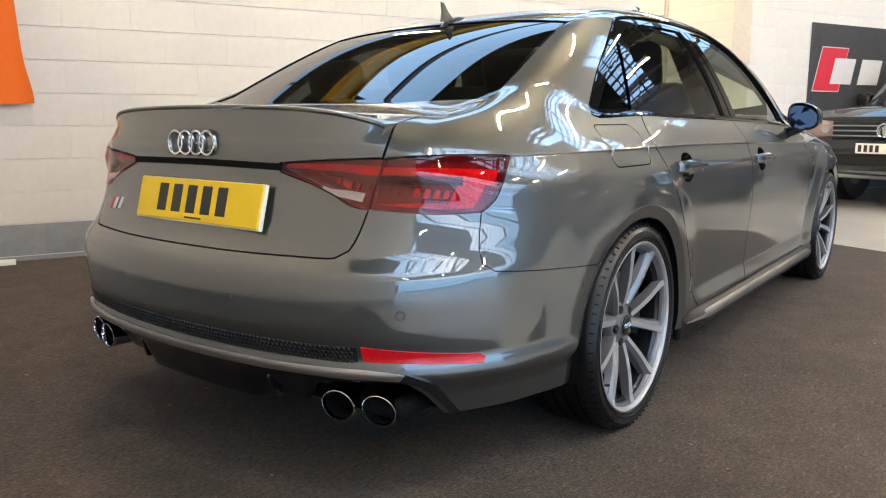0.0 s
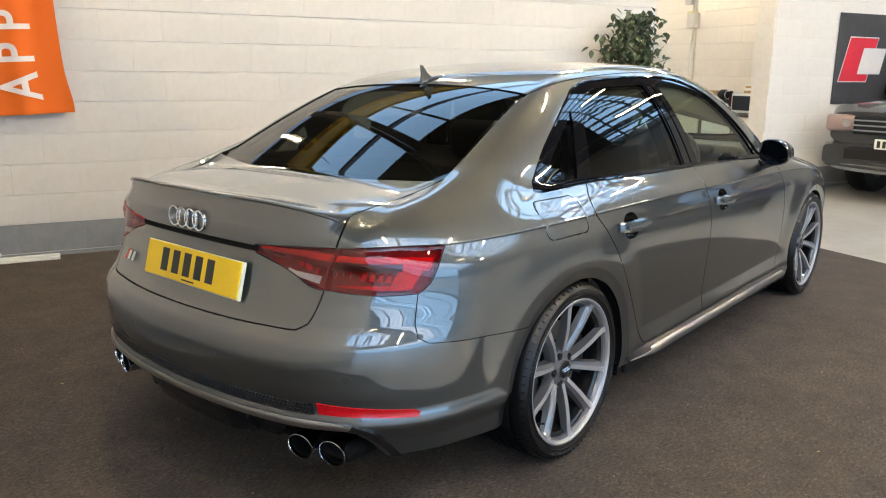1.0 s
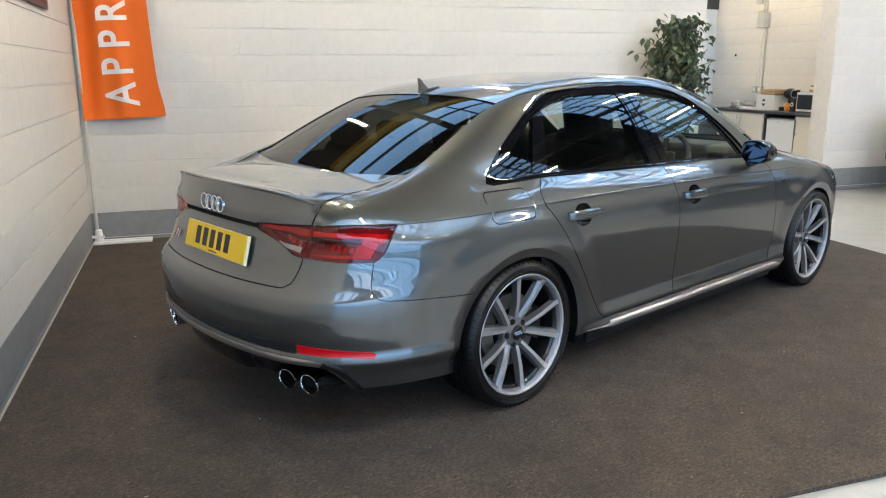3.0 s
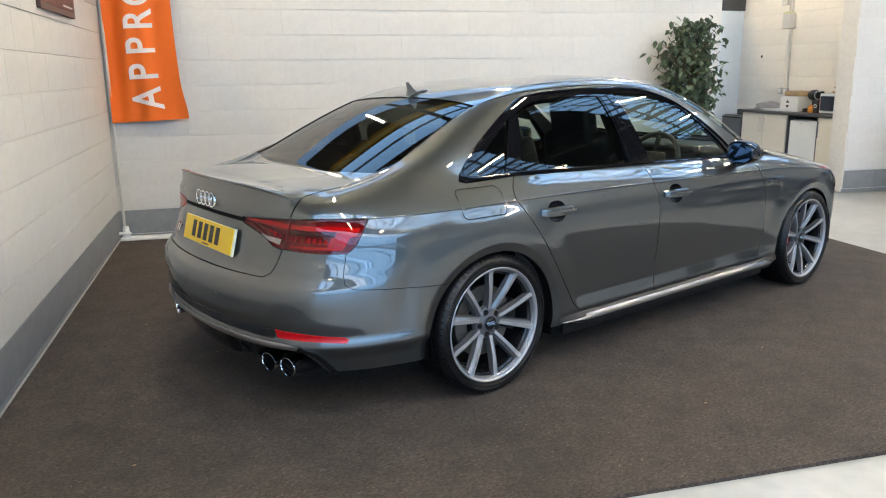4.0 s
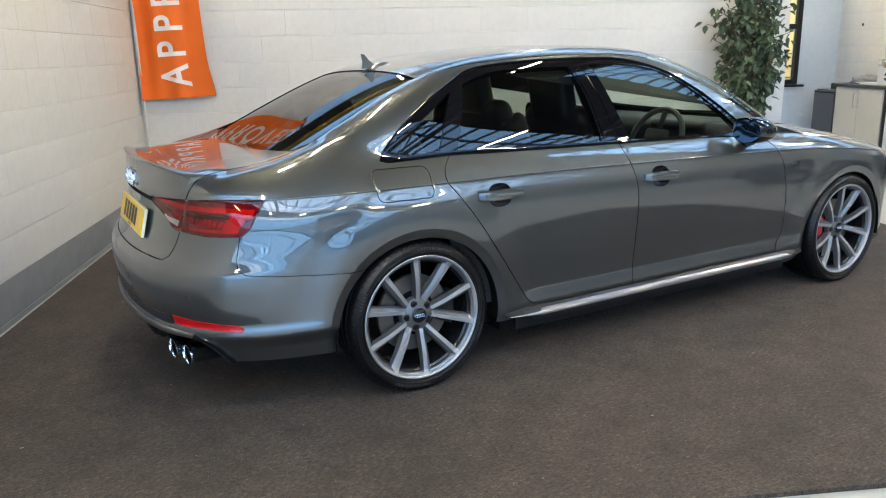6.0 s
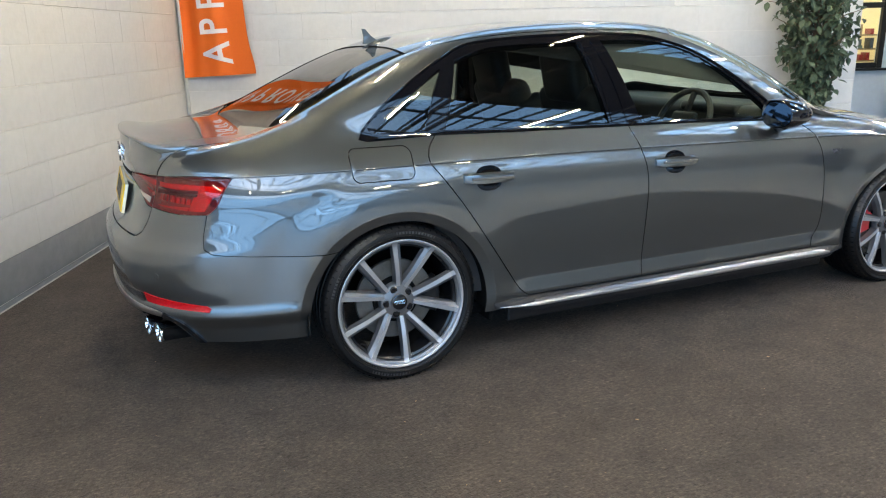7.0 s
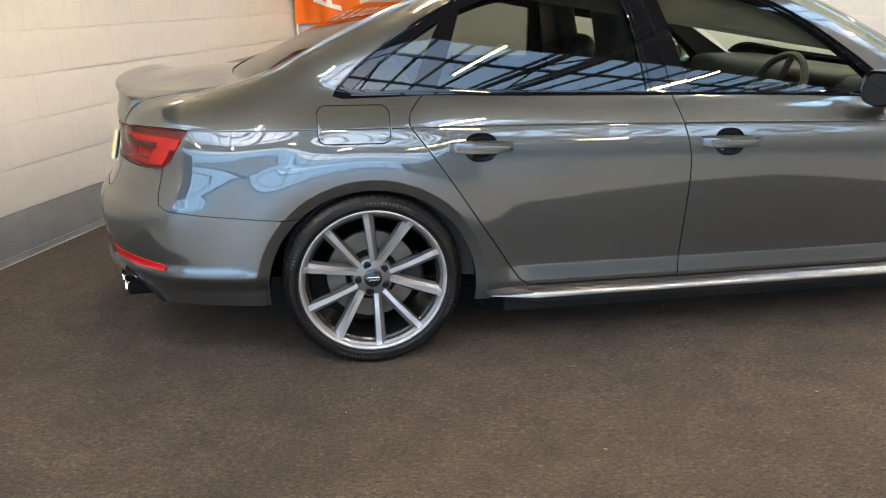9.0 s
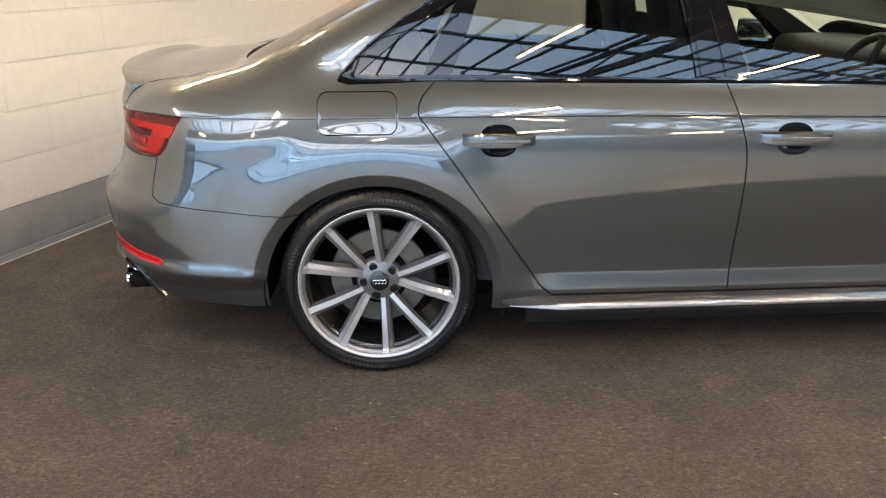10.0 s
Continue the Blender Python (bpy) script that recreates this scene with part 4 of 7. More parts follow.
for side in (1, -1):
    ring = loop(run((-0.905, -0.580, 0.429), (-0.80, -0.70, 0.413), (-0.716, -0.775, 0.402)), run((-0.716, -0.775, 0.402), (-0.703, -0.785, 0.392), (-0.712, -0.785, 0.378)), run((-0.712, -0.785, 0.378), (-0.80, -0.70, 0.384), (-0.905, -0.585, 0.392)))
    panel("reflector", ring, RED_REFLECTOR, car, side, sink=-0.003, depth=0.008, grid=0.02, label="red plastic reflector", gap=0.0)
    # blade down the bumper's corner
    ring = loop(run((-0.86, -0.655, 0.348), (-0.835, -0.69, 0.335), (-0.80, -0.715, 0.295), (-0.775, -0.74, 0.246)), run((-0.775, -0.74, 0.246), (-0.755, -0.755, 0.246)), run((-0.755, -0.755, 0.246), (-0.79, -0.73, 0.305), (-0.815, -0.71, 0.343), (-0.85, -0.665, 0.366)))
    panel("corner_blade", ring, BLACK_GLOSS, car, side, sink=-0.007, depth=0.02, grid=0.015, gap=0.0, label="black gloss bumper blade")
    # sill blade
    bm = bmesh.new()
    rings = []
    for x in np.linspace(0.405, 2.44, 60):
        f = min(1.0, (x - 0.405) / 0.18, (2.44 - x) / 0.12)
        yb = -float(plan(x)) + 0.004
        out, drop = 0.025 * f + 0.002, 0.050 * f
        prof = [(yb + 0.03, 0.272), (yb + 0.004, 0.268), (yb - out * 0.75, 0.250), (yb - out, 0.238), (yb - out * 0.9, 0.250 - drop * 0.75), (yb + 0.02, 0.250 - drop), (yb + 0.08, 0.250 - drop)]
        rings.append([bm.verts.new((x, y, z)) for y, z in prof])
    for u, v in zip(rings, rings[1:]):
        for k in range(6):
            bm.faces.new((u[k], u[k + 1], v[k + 1], v[k]))
    bmesh.ops.transform(bm, matrix=mirrored(Matrix(), side), verts=bm.verts)
    part("sill_skirt", bm, BLACK_PLASTIC, car, "black side skirt under the doors", smooth=True, angle=25)
    bm = bmesh.new()
    rings = []
    for x in np.linspace(0.43, 2.41, 60):
        f = min(1.0, (x - 0.42) / 0.18, (2.42 - x) / 0.12)
        yb = -float(plan(x)) + 0.004 - 0.025 * f
        prof = [(yb + 0.026, 0.2620), (yb + 0.007, 0.2535), (yb - 0.0045, 0.2420), (yb - 0.0065, 0.2310), (yb + 0.006, 0.2250)]
        rings.append([bm.verts.new((x, y, 0.240 + (z - 0.240) * (0.2 + 0.8 * f))) for y, z in prof])
    for u, v in zip(rings, rings[1:]):
        for k in range(4):
            bm.faces.new((u[k], u[k + 1], v[k + 1], v[k]))
    bmesh.ops.transform(bm, matrix=mirrored(Matrix(), side), verts=bm.verts)
    part("sill_trim", bm, SILL_SILVER, car, "bright strip along the side skirt", smooth=True, angle=40)
    bm = bmesh.new()
    box(bm, (1.86, 0.03, 0.10), mirrored(Matrix.Translation((1.42, -0.835, 0.20)), side), 0.01, 2)
    part("sill_underside", bm, BLACK_PLASTIC, car)
    # mud lip behind the rear wheel opening
    bm = bmesh.new()
    box(bm, (0.02, 0.12, 0.05), mirrored(Matrix.Translation((0.410, -0.79, 0.195)), side), 0.008, 2)
    part("wheel_deflector", bm, DARK, car)
    # door mirror
    mirror = None
    bm = bmesh.new()
    cx, cy, cz = 1.945, -0.925, 0.968
    steps, rings = 28, []
    for i, (dx, k) in enumerate(((-0.075, 0.86), (-0.085, 0.95), (-0.078, 1.0), (-0.04, 1.02), (0.0, 0.98), (0.045, 0.84), (0.075, 0.60), (0.092, 0.25))):
        ring = []
        for a in np.linspace(0, 2 * math.pi, steps, endpoint=False):
            c, s = math.cos(a), math.sin(a)
            w = 0.068 * math.copysign(abs(c) ** 0.66, c)
            h = 0.066 * math.copysign(abs(s) ** 0.66, s) * (1.0 - 0.30 * (w < 0) * abs(c))
            ring.append(bm.verts.new((cx + dx - 0.35 * w, cy + w * k, cz + h * k - 0.006 + 0.01 * c)))
        rings.append(ring)
    for u, v in zip(rings, rings[1:]):
        for k in range(steps):
            bm.faces.new((u[k], u[(k + 1) % steps], v[(k + 1) % steps], v[k]))
    bm.faces.new(rings[-1])
    bmesh.ops.transform(bm, matrix=mirrored(Matrix(), side), verts=bm.verts)
    mirror = part("door_mirror", bm, BLACK_GLOSS, car, "black gloss door mirror", smooth=True, angle=50)
    bm = bmesh.new()
    ring = []
    for a in np.linspace(0, 2 * math.pi, steps, endpoint=False):
        c, s = math.cos(a), math.sin(a)
        w = 0.068 * math.copysign(abs(c) ** 0.66, c)
        h = 0.066 * math.copysign(abs(s) ** 0.66, s) * (1.0 - 0.30 * (w < 0) * abs(c))
        ring.append(bm.verts.new((cx - 0.080 - 0.35 * w + 0.25 * h, cy + w * 0.88, cz + h * 0.88 - 0.006 + 0.01 * c)))
    bm.faces.new(ring)
    bmesh.ops.transform(bm, matrix=mirrored(Matrix(), side), verts=bm.verts)
    part("mirror_glass", bm, material("mirror_glass", (0.022, 0.03, 0.040), 0.02, 1.0), mirror, "mirror glass")
    bm = bmesh.new()
    tube(bm, [(cx + 0.0, cy + 0.03, cz - 0.060), (cx + 0.02, cy + 0.09, cz - 0.085), (cx + 0.03, cy + 0.155, cz - 0.075)], 0.026, 12)
    bmesh.ops.transform(bm, matrix=mirrored(Matrix(), side), verts=bm.verts)
    part("mirror_foot", bm, BLACK_GLOSS, mirror, "black gloss mirror foot", smooth=True)
    # twin tail pipes
    for py in (-0.512, -0.616):
        bm = bmesh.new()
        x0 = -0.948 + 0.30 * (abs(py) - 0.45)
        lean = Matrix.Translation((x0, py, 0.268)) @ Matrix.Rotation(radians(8), 4, "Z") @ Matrix.Rotation(radians(90), 4, "Z") @ Matrix.Diagonal((1.03, 1, 0.80, 1))
        lathe(bm, [(0.041, -0.18), (0.0455, -0.05), (0.0465, -0.006)], 40, m=lean)
        bmesh.ops.transform(bm, matrix=mirrored(Matrix(), side), verts=bm.verts)
        pipe = part("tail_pipe", bm, DARK_CHROME, car, "oval tail pipe of smoked chrome", smooth=True, angle=40)
        bm = bmesh.new()
        lathe(bm, [(0.0466, -0.008), (0.0474, -0.003), (0.0470, 0.0015), (0.0452, 0.0020), (0.0438, -0.001), (0.0430, -0.014)], 40, m=lean)
        bmesh.ops.transform(bm, matrix=mirrored(Matrix(), side), verts=bm.verts)
        part("pipe_rim", bm, CHROME, pipe, "bright polished pipe rim", smooth=True, angle=60)
        bm = bmesh.new()
        lathe(bm, [(0.0432, -0.010), (0.039, -0.10), (0.001, -0.10)], 32, m=lean)
        bmesh.ops.transform(bm, matrix=mirrored(Matrix(), side), verts=bm.verts)
        part("pipe_bore", bm, DARK, pipe, "sooty black bore", smooth=True)
    # parking sensors
    for sx, sy, sz in ((-0.87, -0.665, 0.507), (-1.01, -0.235, 0.517)):
        p = wrap([flat((sx, sy, sz))])
        n = slope(p)[0]
        bm = bmesh.new()
        face = mirrored(Matrix.Translation(p[0]) @ Vector(n).to_track_quat("Z", "Y").to_matrix().to_4x4(), side)
        lathe(bm, [(0.0, 0.0015), (0.0095, 0.0015), (0.0098, 0.0005), (0.0105, 0.0), (0.0115, 0.0006), (0.012, -0.002)], 24, axis="Z", m=face)
        part("parking_sensor", bm, PAINT, car, smooth=True, angle=20)
        bm = bmesh.new()
        lathe(bm, [(0.0100, 0.0012), (0.0112, 0.0012)], 24, axis="Z", m=face)
        part("sensor_ring", bm, BLACK_PLASTIC, car)

strip("silver_strip", run((-0.835, -0.69, 0.356), (-0.90, -0.60, 0.372), (-0.97, -0.36, 0.370), (-1.0, -0.15, 0.369), (-1.01, 0, 0.369)), run((-0.838, -0.69, 0.348), (-0.90, -0.60, 0.352), (-0.97, -0.36, 0.350), (-1.0, -0.15, 0.349), (-1.01, 0, 0.349)), SILVER, sink=-0.006, depth=0.02, label="satin silver strip across the bumper")


# diffuser: a black skirt under the strip, cut up round the pipes, with a trapezium in the middle
def rear_diffuser():
    bm = bmesh.new()
    ys = np.linspace(-0.73, 0.73, 147)
    low = eased(0.010, (0.0, 0.232), (0.24, 0.232), (0.30, 0.246), (0.385, 0.246), (0.43, 0.306), (0.50, 0.322), (0.62, 0.322), (0.675, 0.300), (0.715, 0.252), (0.80, 0.250))
    back = eased(0.010, (0.0, 0.012), (0.22, 0.012), (0.27, 0.036), (0.36, 0.036), (0.43, 0.022), (0.68, 0.020), (0.72, 0.010), (0.80, 0.010))
    rings = []
    for y in ys:
        zl, sunk = float(low(abs(y))), float(back(abs(y)))
        zs = [0.356, 0.348, 0.340, 0.340 + (zl - 0.340) * 0.25, 0.340 + (zl - 0.340) * 0.6, zl + 0.006, zl]
        # the form is met from within, along the way out at this part of the tail
        a = math.atan2(max(abs(y) - 0.45, 0) * 1.9, 0.5)
        way = np.array([-math.cos(a), -math.sin(a) if y < 0 else math.sin(a), 0.0])
        y0 = math.copysign(min(abs(y), 0.45), y)
        p = shoot([[-0.30, y0, z] for z in zs], [list(way)] * len(zs), 0.0, 1.2)
        q = [Vector(v) - Vector(way) * d for v, d in zip(p, (0.002, 0.004, sunk, sunk, sunk * 1.1, sunk * 1.2, sunk * 1.2 + 0.008))]
        q += [q[-1] - Vector(way) * 0.05 + Vector((0, 0, 0.004)), q[-1] - Vector(way) * 0.16 + Vector((0, 0, 0.02))]
        rings.append([bm.verts.new(v) for v in q])
    for u, v in zip(rings, rings[1:]):
        for k in range(len(u) - 1):
            bm.faces.new((u[k], v[k], v[k + 1], u[k + 1]))
    made = part("diffuser", bm, BLACK_TRIM, car, "black gloss rear diffuser", smooth=True, angle=40)
    for y in (-0.285, 0.285):
        bm = bmesh.new()
        prism(bm, [(-0.94, 0.338), (-0.952, 0.30), (-0.936, 0.244), (-0.86, 0.236), (-0.86, 0.33)], 0.016, Matrix(((1, 0, 0, 0), (0, 0, 1, y - 0.008), (0, 1, 0, 0), (0, 0, 0, 1))))
        bmesh.ops.bevel(bm, geom=bm.edges[:], offset=0.003, segments=2, affect="EDGES")
        part("diffuser_fin", bm, BLACK_GLOSS, made)
    for side in (1, -1):
        bm = bmesh.new()
        box(bm, (0.05, 0.30, 0.09), mirrored(Matrix.Translation((-0.735, -0.55, 0.290)), side), 0.01, 1)
        part("pipe_recess", bm, DARK, made, "black recess behind the pipes")


rear_diffuser()

# number plate on the lid
def lid_face(y, z):
    p = wrap([flat((-0.95, -abs(y), z))])[0]
    return p


tilt = math.degrees(math.atan2(lid_face(0, 0.70)[0] - lid_face(0, 0.79)[0], 0.09))
PLATE = Matrix.Translation((lid_face(0.0, 0.74)[0] - 0.010, -0.028, 0.738)) @ pose(0, 0, 0, 90 + tilt, 0, -90)
bm = bmesh.new()
box(bm, (0.520, 0.113, 0.006), PLATE, 0.002, 1)
plate = part("number_plate", bm, PLATE_YELLOW, car, "yellow number plate with black bars")
bm = bmesh.new()
box(bm, (0.532, 0.118, 0.012), PLATE @ Matrix.Translation((0, -0.001, -0.008)), 0.002, 1)
part("plate_backing", bm, PLATE_EDGE, plate, "clear acrylic plate backing")
for k in range(5):
    bm = bmesh.new()
    x = -0.145 + 0.064 * k
    box(bm, (0.040, 0.076, 0.002), PLATE @ Matrix.Translation((x, 0.003, 0.0035)), 0.001, 1)
    part("plate_bar", bm, INK, plate)
bm = bmesh.new()
box(bm, (0.07, 0.005, 0.001), PLATE @ Matrix.Translation((0.0, -0.047, 0.0035)))
part("maker_bar", bm, INK, plate)


def badge_at(y, z, x=-0.95):
    """A frame on the lid with its z out of the metal and x across to the car's right."""
    p = wrap([flat((x, -abs(y), z))])
    n = slope(p)[0]
    p = p[0]
    p[1], n[1] = math.copysign(p[1], y) if y else 0.0, (math.copysign(n[1], y) if y else 0.0)
    zz = Vector(n)
    xx = Vector((0, -1, 0))
    xx = (xx - xx.dot(zz) * zz).normalized()
    yy = zz.cross(xx)
    return Matrix.Translation(p) @ Matrix((xx, yy, zz)).transposed().to_4x4()


for k in range(4):
    bm = bmesh.new()
    m = badge_at(0.0, 0.893) @ Matrix.Translation((-0.069 + 0.046 * k, 0, 0.0035 + 0.0008 * (k % 2)))
    lathe(bm, [(0.0335, 0.0035), (0.0305, 0.0048), (0.0280, 0.0035), (0.0272, -0.003), (0.0345, -0.003)], 48, axis="Z", m=m, closed=True)
    part("emblem_ring", bm, CHROME, car, "chrome ring emblem", smooth=True, angle=50)
badge = badge_at(0.405, 0.702) @ Matrix.Scale(1.5, 4)
bm = bmesh.new()
prism(bm, [(-0.036, -0.013), (-0.026, 0.013), (-0.012, 0.013), (-0.022, -0.013)], 0.004, badge)
model_badge = part("model_badge", bm, RED_REFLECTOR, car, "small red and silver badge")
bm = bmesh.new()
for x0 in (-0.018, 0.008):
    prism(bm, [(x0, -0.012), (x0 + 0.007, 0.011), (x0 + 0.022, 0.011), (x0 + 0.015, -0.012)], 0.005, badge)
part("badge_bars", bm, CHROME, model_badge)
# wing badge
for side in (1, -1):
    p = wrap([flat((2.33, -0.89, 0.752))])
    n = slope(p)[0]
    lean = math.degrees(math.asin(n[2]))
    m = Matrix.Translation((2.33, side * (p[0][1] - 0.001), 0.752)) @ pose(0, 0, 0, 90 - lean, 0, 0 if side > 0 else 180)
    lettering("wing_badge", "V6T", 0.030, m, CHROME, car, "small chrome wing badge", thick=0.002, bold=0.0006, wide=1.25)

# roof fin: a thin blade on a teardrop foot
bm = bmesh.new()
rings = []
for t in np.linspace(0.02, 0.98, 15):
    x = 0.335 - 0.175 * t
    half = 0.030 * math.sin(math.pi * t ** 0.8) ** 0.75 + 0.002
    z0 = float(roof(x)) - 0.002
    rings.append([bm.verts.new((x, half * c, z0 + 0.024 * s * math.sin(math.pi * t ** 0.9) ** 0.6)) for c, s in ((-1, 0), (-0.85, 0.5), (-0.45, 0.88), (0, 1), (0.45, 0.88), (0.85, 0.5), (1, 0))])
for u, v in zip(rings, rings[1:]):
    for k in range(6):
        bm.faces.new((u[k], u[k + 1], v[k + 1], v[k]))
aerial = part("roof_aerial", bm, PAINT, car, "grey roof aerial with an upright fin", smooth=True, angle=60)
bm = bmesh.new()
zb = float(roof(0.21))
sheets = []
for k in (-1, 1):
    sheets.append([bm.verts.new((x, k * w, zb + z)) for x, z, w in ((0.262, 0.016, 0.007), (0.215, 0.050, 0.0045), (0.190, 0.080, 0.002), (0.172, 0.082, 0.002), (0.180, 0.045, 0.004), (0.176, 0.012, 0.007))])
bm.faces.new(sheets[0])
bm.faces.new(sheets[1][::-1])
for k in range(6):
    bm.faces.new((sheets[0][k], sheets[1][k], sheets[1][(k + 1) % 6], sheets[0][(k + 1) % 6]))
part("fin", bm, PAINT, aerial)

# headlamps and grille at the nose
for side in (1, -1):
    panel("headlamp", loop(run((3.30, -0.82, 0.62), (3.36, -0.79, 0.69)), run((3.36, -0.79, 0.69), (3.52, -0.62, 0.68)), run((3.52, -0.62, 0.68), (3.54, -0.6, 0.60)), run((3.54, -0.6, 0.60), (3.30, -0.82, 0.62))), BLACK_GLOSS, car, side, sink=-0.004, depth=0.01, label="dark headlamp cover")
bm = bmesh.new()
box(bm, (0.05, 0.95, 0.42), Matrix.Translation((3.60, 0, 0.45)), 0.02, 2)
part("grille", bm, BLACK_PLASTIC, car, "black front grille")


# wheels
def wheel(m, caliper):
    """One wheel with its face towards -y of m."""
    tyre_bm = bmesh.new()
    prof = [(0.268, -0.105), (0.2745, -0.1195), (0.2790, -0.1205), (0.2800, -0.1180), (0.2860, -0.1205), (0.2872, -0.1222), (0.2888, -0.1208), (0.2980, -0.1222), (0.3060, -0.1208), (0.3070, -0.1222), (0.3085, -0.1200), (0.322, -0.112), (0.3305, -0.098)]
    for g in (-0.062, -0.020, 0.022, 0.064):
        prof += [(0.3312, g - 0.006), (0.3245, g - 0.0045), (0.3245, g + 0.0045), (0.3312, g + 0.006)]
    prof += [(0.3305, 0.098), (0.322, 0.113), (0.300, 0.124), (0.268, 0.105)]
    lathe(tyre_bm, prof, 96, closed=True)
    hub = new("wheel")
    hub.parent = car
    hub.matrix_local = m @ Matrix.Diagonal((0.974, 1, 0.974, 1))
    tagged(hub, "five twin-spoke machined alloy wheel")
    tyre = part("tyre", tyre_bm, RUBBER, hub, "black low-profile tyre", smooth=True, angle=30)
    # sipes across the tread shoulders
    bm = bmesh.new()
    for k in range(72):
        for s in (-1, 1):
            a = 2 * math.pi * (k + 0.25 * s) / 72
            box(bm, (0.003, 0.045, 0.004), Matrix.Rotation(a, 4, "Y") @ Matrix.Translation((0, s * 0.096 if s < 0 else 0.096, 0.3262)) @ Matrix.Rotation(radians(-14) * s, 4, "X"))
    tagged(part("tread_pattern", bm, DARK, tyre), kind="stuff")
    # moulded writing on the sidewall, as plain bars
    bm = bmesh.new()
    for start, count in ((-118, 13), (62, 13), (-30, 7), (150, 7)):
        for k in range(count):
            a = radians(start + 2.6 * k)
            box(bm, (0.0075 if k % 3 else 0.004, 0.0012, 0.011), Matrix.Rotation(-a, 4, "Y") @ Matrix.Translation((0.3015, -0.1222, 0)) @ Matrix.Rotation(radians(90), 4, "Y"))
    tagged(part("sidewall_writing", bm, SIDEWALL, tyre, "raised grey bars of moulded writing"), kind="stuff")
    bm = bmesh.new()
    lathe(bm, [(0.2695, -0.1125), (0.262, -0.108), (0.2555, -0.104), (0.250, -0.100), (0.2475, -0.092)], 96)
    part("rim_step", bm, ALLOY_GREY, hub, "grey painted step inside the rim", smooth=True, angle=25)
    bm = bmesh.new()
    lathe(bm, [(0.2475, -0.093), (0.2455, -0.088), (0.2375, -0.082), (0.236, -0.05), (0.234, 0.0), (0.238, 0.09), (0.262, 0.105), (0.268, 0.10)], 96)
    part("rim", bm, BARREL, hub, "dark painted rim barrel", smooth=True, angle=30)
    bm = bmesh.new()
    lathe(bm, [(0.2695, -0.1125), (0.2722, -0.1165), (0.2690, -0.1180), (0.2660, -0.1172), (0.2610, -0.1130), (0.2585, -0.1060)], 96)
    part("rim_lip", bm, ALLOY, hub, "bright machined rim lip", smooth=True, angle=25)
    # spokes in five pairs, each pair running together at the hub
    for pair in range(5):
        mid = radians(4 + 72 * pair)
        for s in (-1, 1):
            bm, bright = bmesh.new(), bmesh.new()
            rows, face = [], []
            p0 = Vector((0.066 * math.cos(mid + s * radians(9)), 0, 0.066 * math.sin(mid + s * radians(9))))
            p1 = Vector((0.262 * math.cos(mid + s * radians(17.4)), 0, 0.262 * math.sin(mid + s * radians(17.4))))
            along = (p1 - p0).normalized()
            across = Vector((-along.z, 0, along.x))
            for t in np.linspace(0, 1, 11):
                c = p0 + (p1 - p0) * t
                y = -0.072 - 0.014 * math.sin(math.pi * min(1, t * 1.1)) - 0.038 * t ** 2.2
                w = 0.0140 + 0.0052 * t ** 2
                # the bright face leans away from the pair's middle; a grey flank falls away on the other side
                inner, outer = c - across * (w * s), c + across * (w * s)
                ridge = c - across * (w * s * 0.15)
                low = 0.040 - 0.016 * t
                rows.append([bm.verts.new(ridge + Vector((0, y, 0))), bm.verts.new(outer + Vector((0, y + 0.0025, 0))), bm.verts.new(outer + across * (0.003 * s) + Vector((0, y + low, 0))), bm.verts.new(inner - across * (0.006 * s) + Vector((0, y + low, 0))), bm.verts.new(inner + Vector((0, y + 0.010, 0)))])
                face.append([bright.verts.new(ridge + Vector((0, y - 0.0008, 0))), bright.verts.new(outer - across * (0.0008 * s) + Vector((0, y + 0.0014, 0))), bright.verts.new(outer - across * (0.0010 * s) + Vector((0, y + 0.005, 0))), bright.verts.new(ridge + Vector((0, y + 0.005, 0)))])
            for rws, b in ((rows, bm), (face, bright)):
                n = len(rws[0])
                for u, v in zip(rws, rws[1:]):
                    for k in range(n):
                        b.faces.new((u[k], u[(k + 1) % n], v[(k + 1) % n], v[k]) if s > 0 else (v[k], v[(k + 1) % n], u[(k + 1) % n], u[k]))
                b.faces.new(rws[0])
                b.faces.new(rws[-1][::-1])
                bmesh.ops.recalc_face_normals(b, faces=b.faces)
            spoke = part("spoke", bm, ALLOY_GREY, hub, "grey spoke with a machined face")
            part("spoke_face", bright, ALLOY, spoke)
    bm = bmesh.new()
    lathe(bm, [(0.030, -0.080), (0.0345, -0.080), (0.036, -0.074), (0.060, -0.070), (0.074, -0.064), (0.080, -0.052), (0.080, -0.02)], 60)
    part("hub", bm, ALLOY_GREY, hub, "grey wheel hub", smooth=True, angle=30)
    bm = bmesh.new()
    lathe(bm, [(0.0, -0.0850), (0.028, -0.0845), (0.0320, -0.0830), (0.0330, -0.078)], 40)
    cap = part("centre_cap", bm, BLACK_GLOSS, hub, "black centre cap with silver rings", smooth=True)
    for k in range(4):
        bm = bmesh.new()
        lathe(bm, [(0.0080, -0.0005), (0.0066, -0.0014), (0.0056, -0.0005)], 24, m=Matrix.Translation((-0.0165 + 0.0110 * k, -0.0850, 0)))
        part("cap_ring", bm, CHROME, cap)
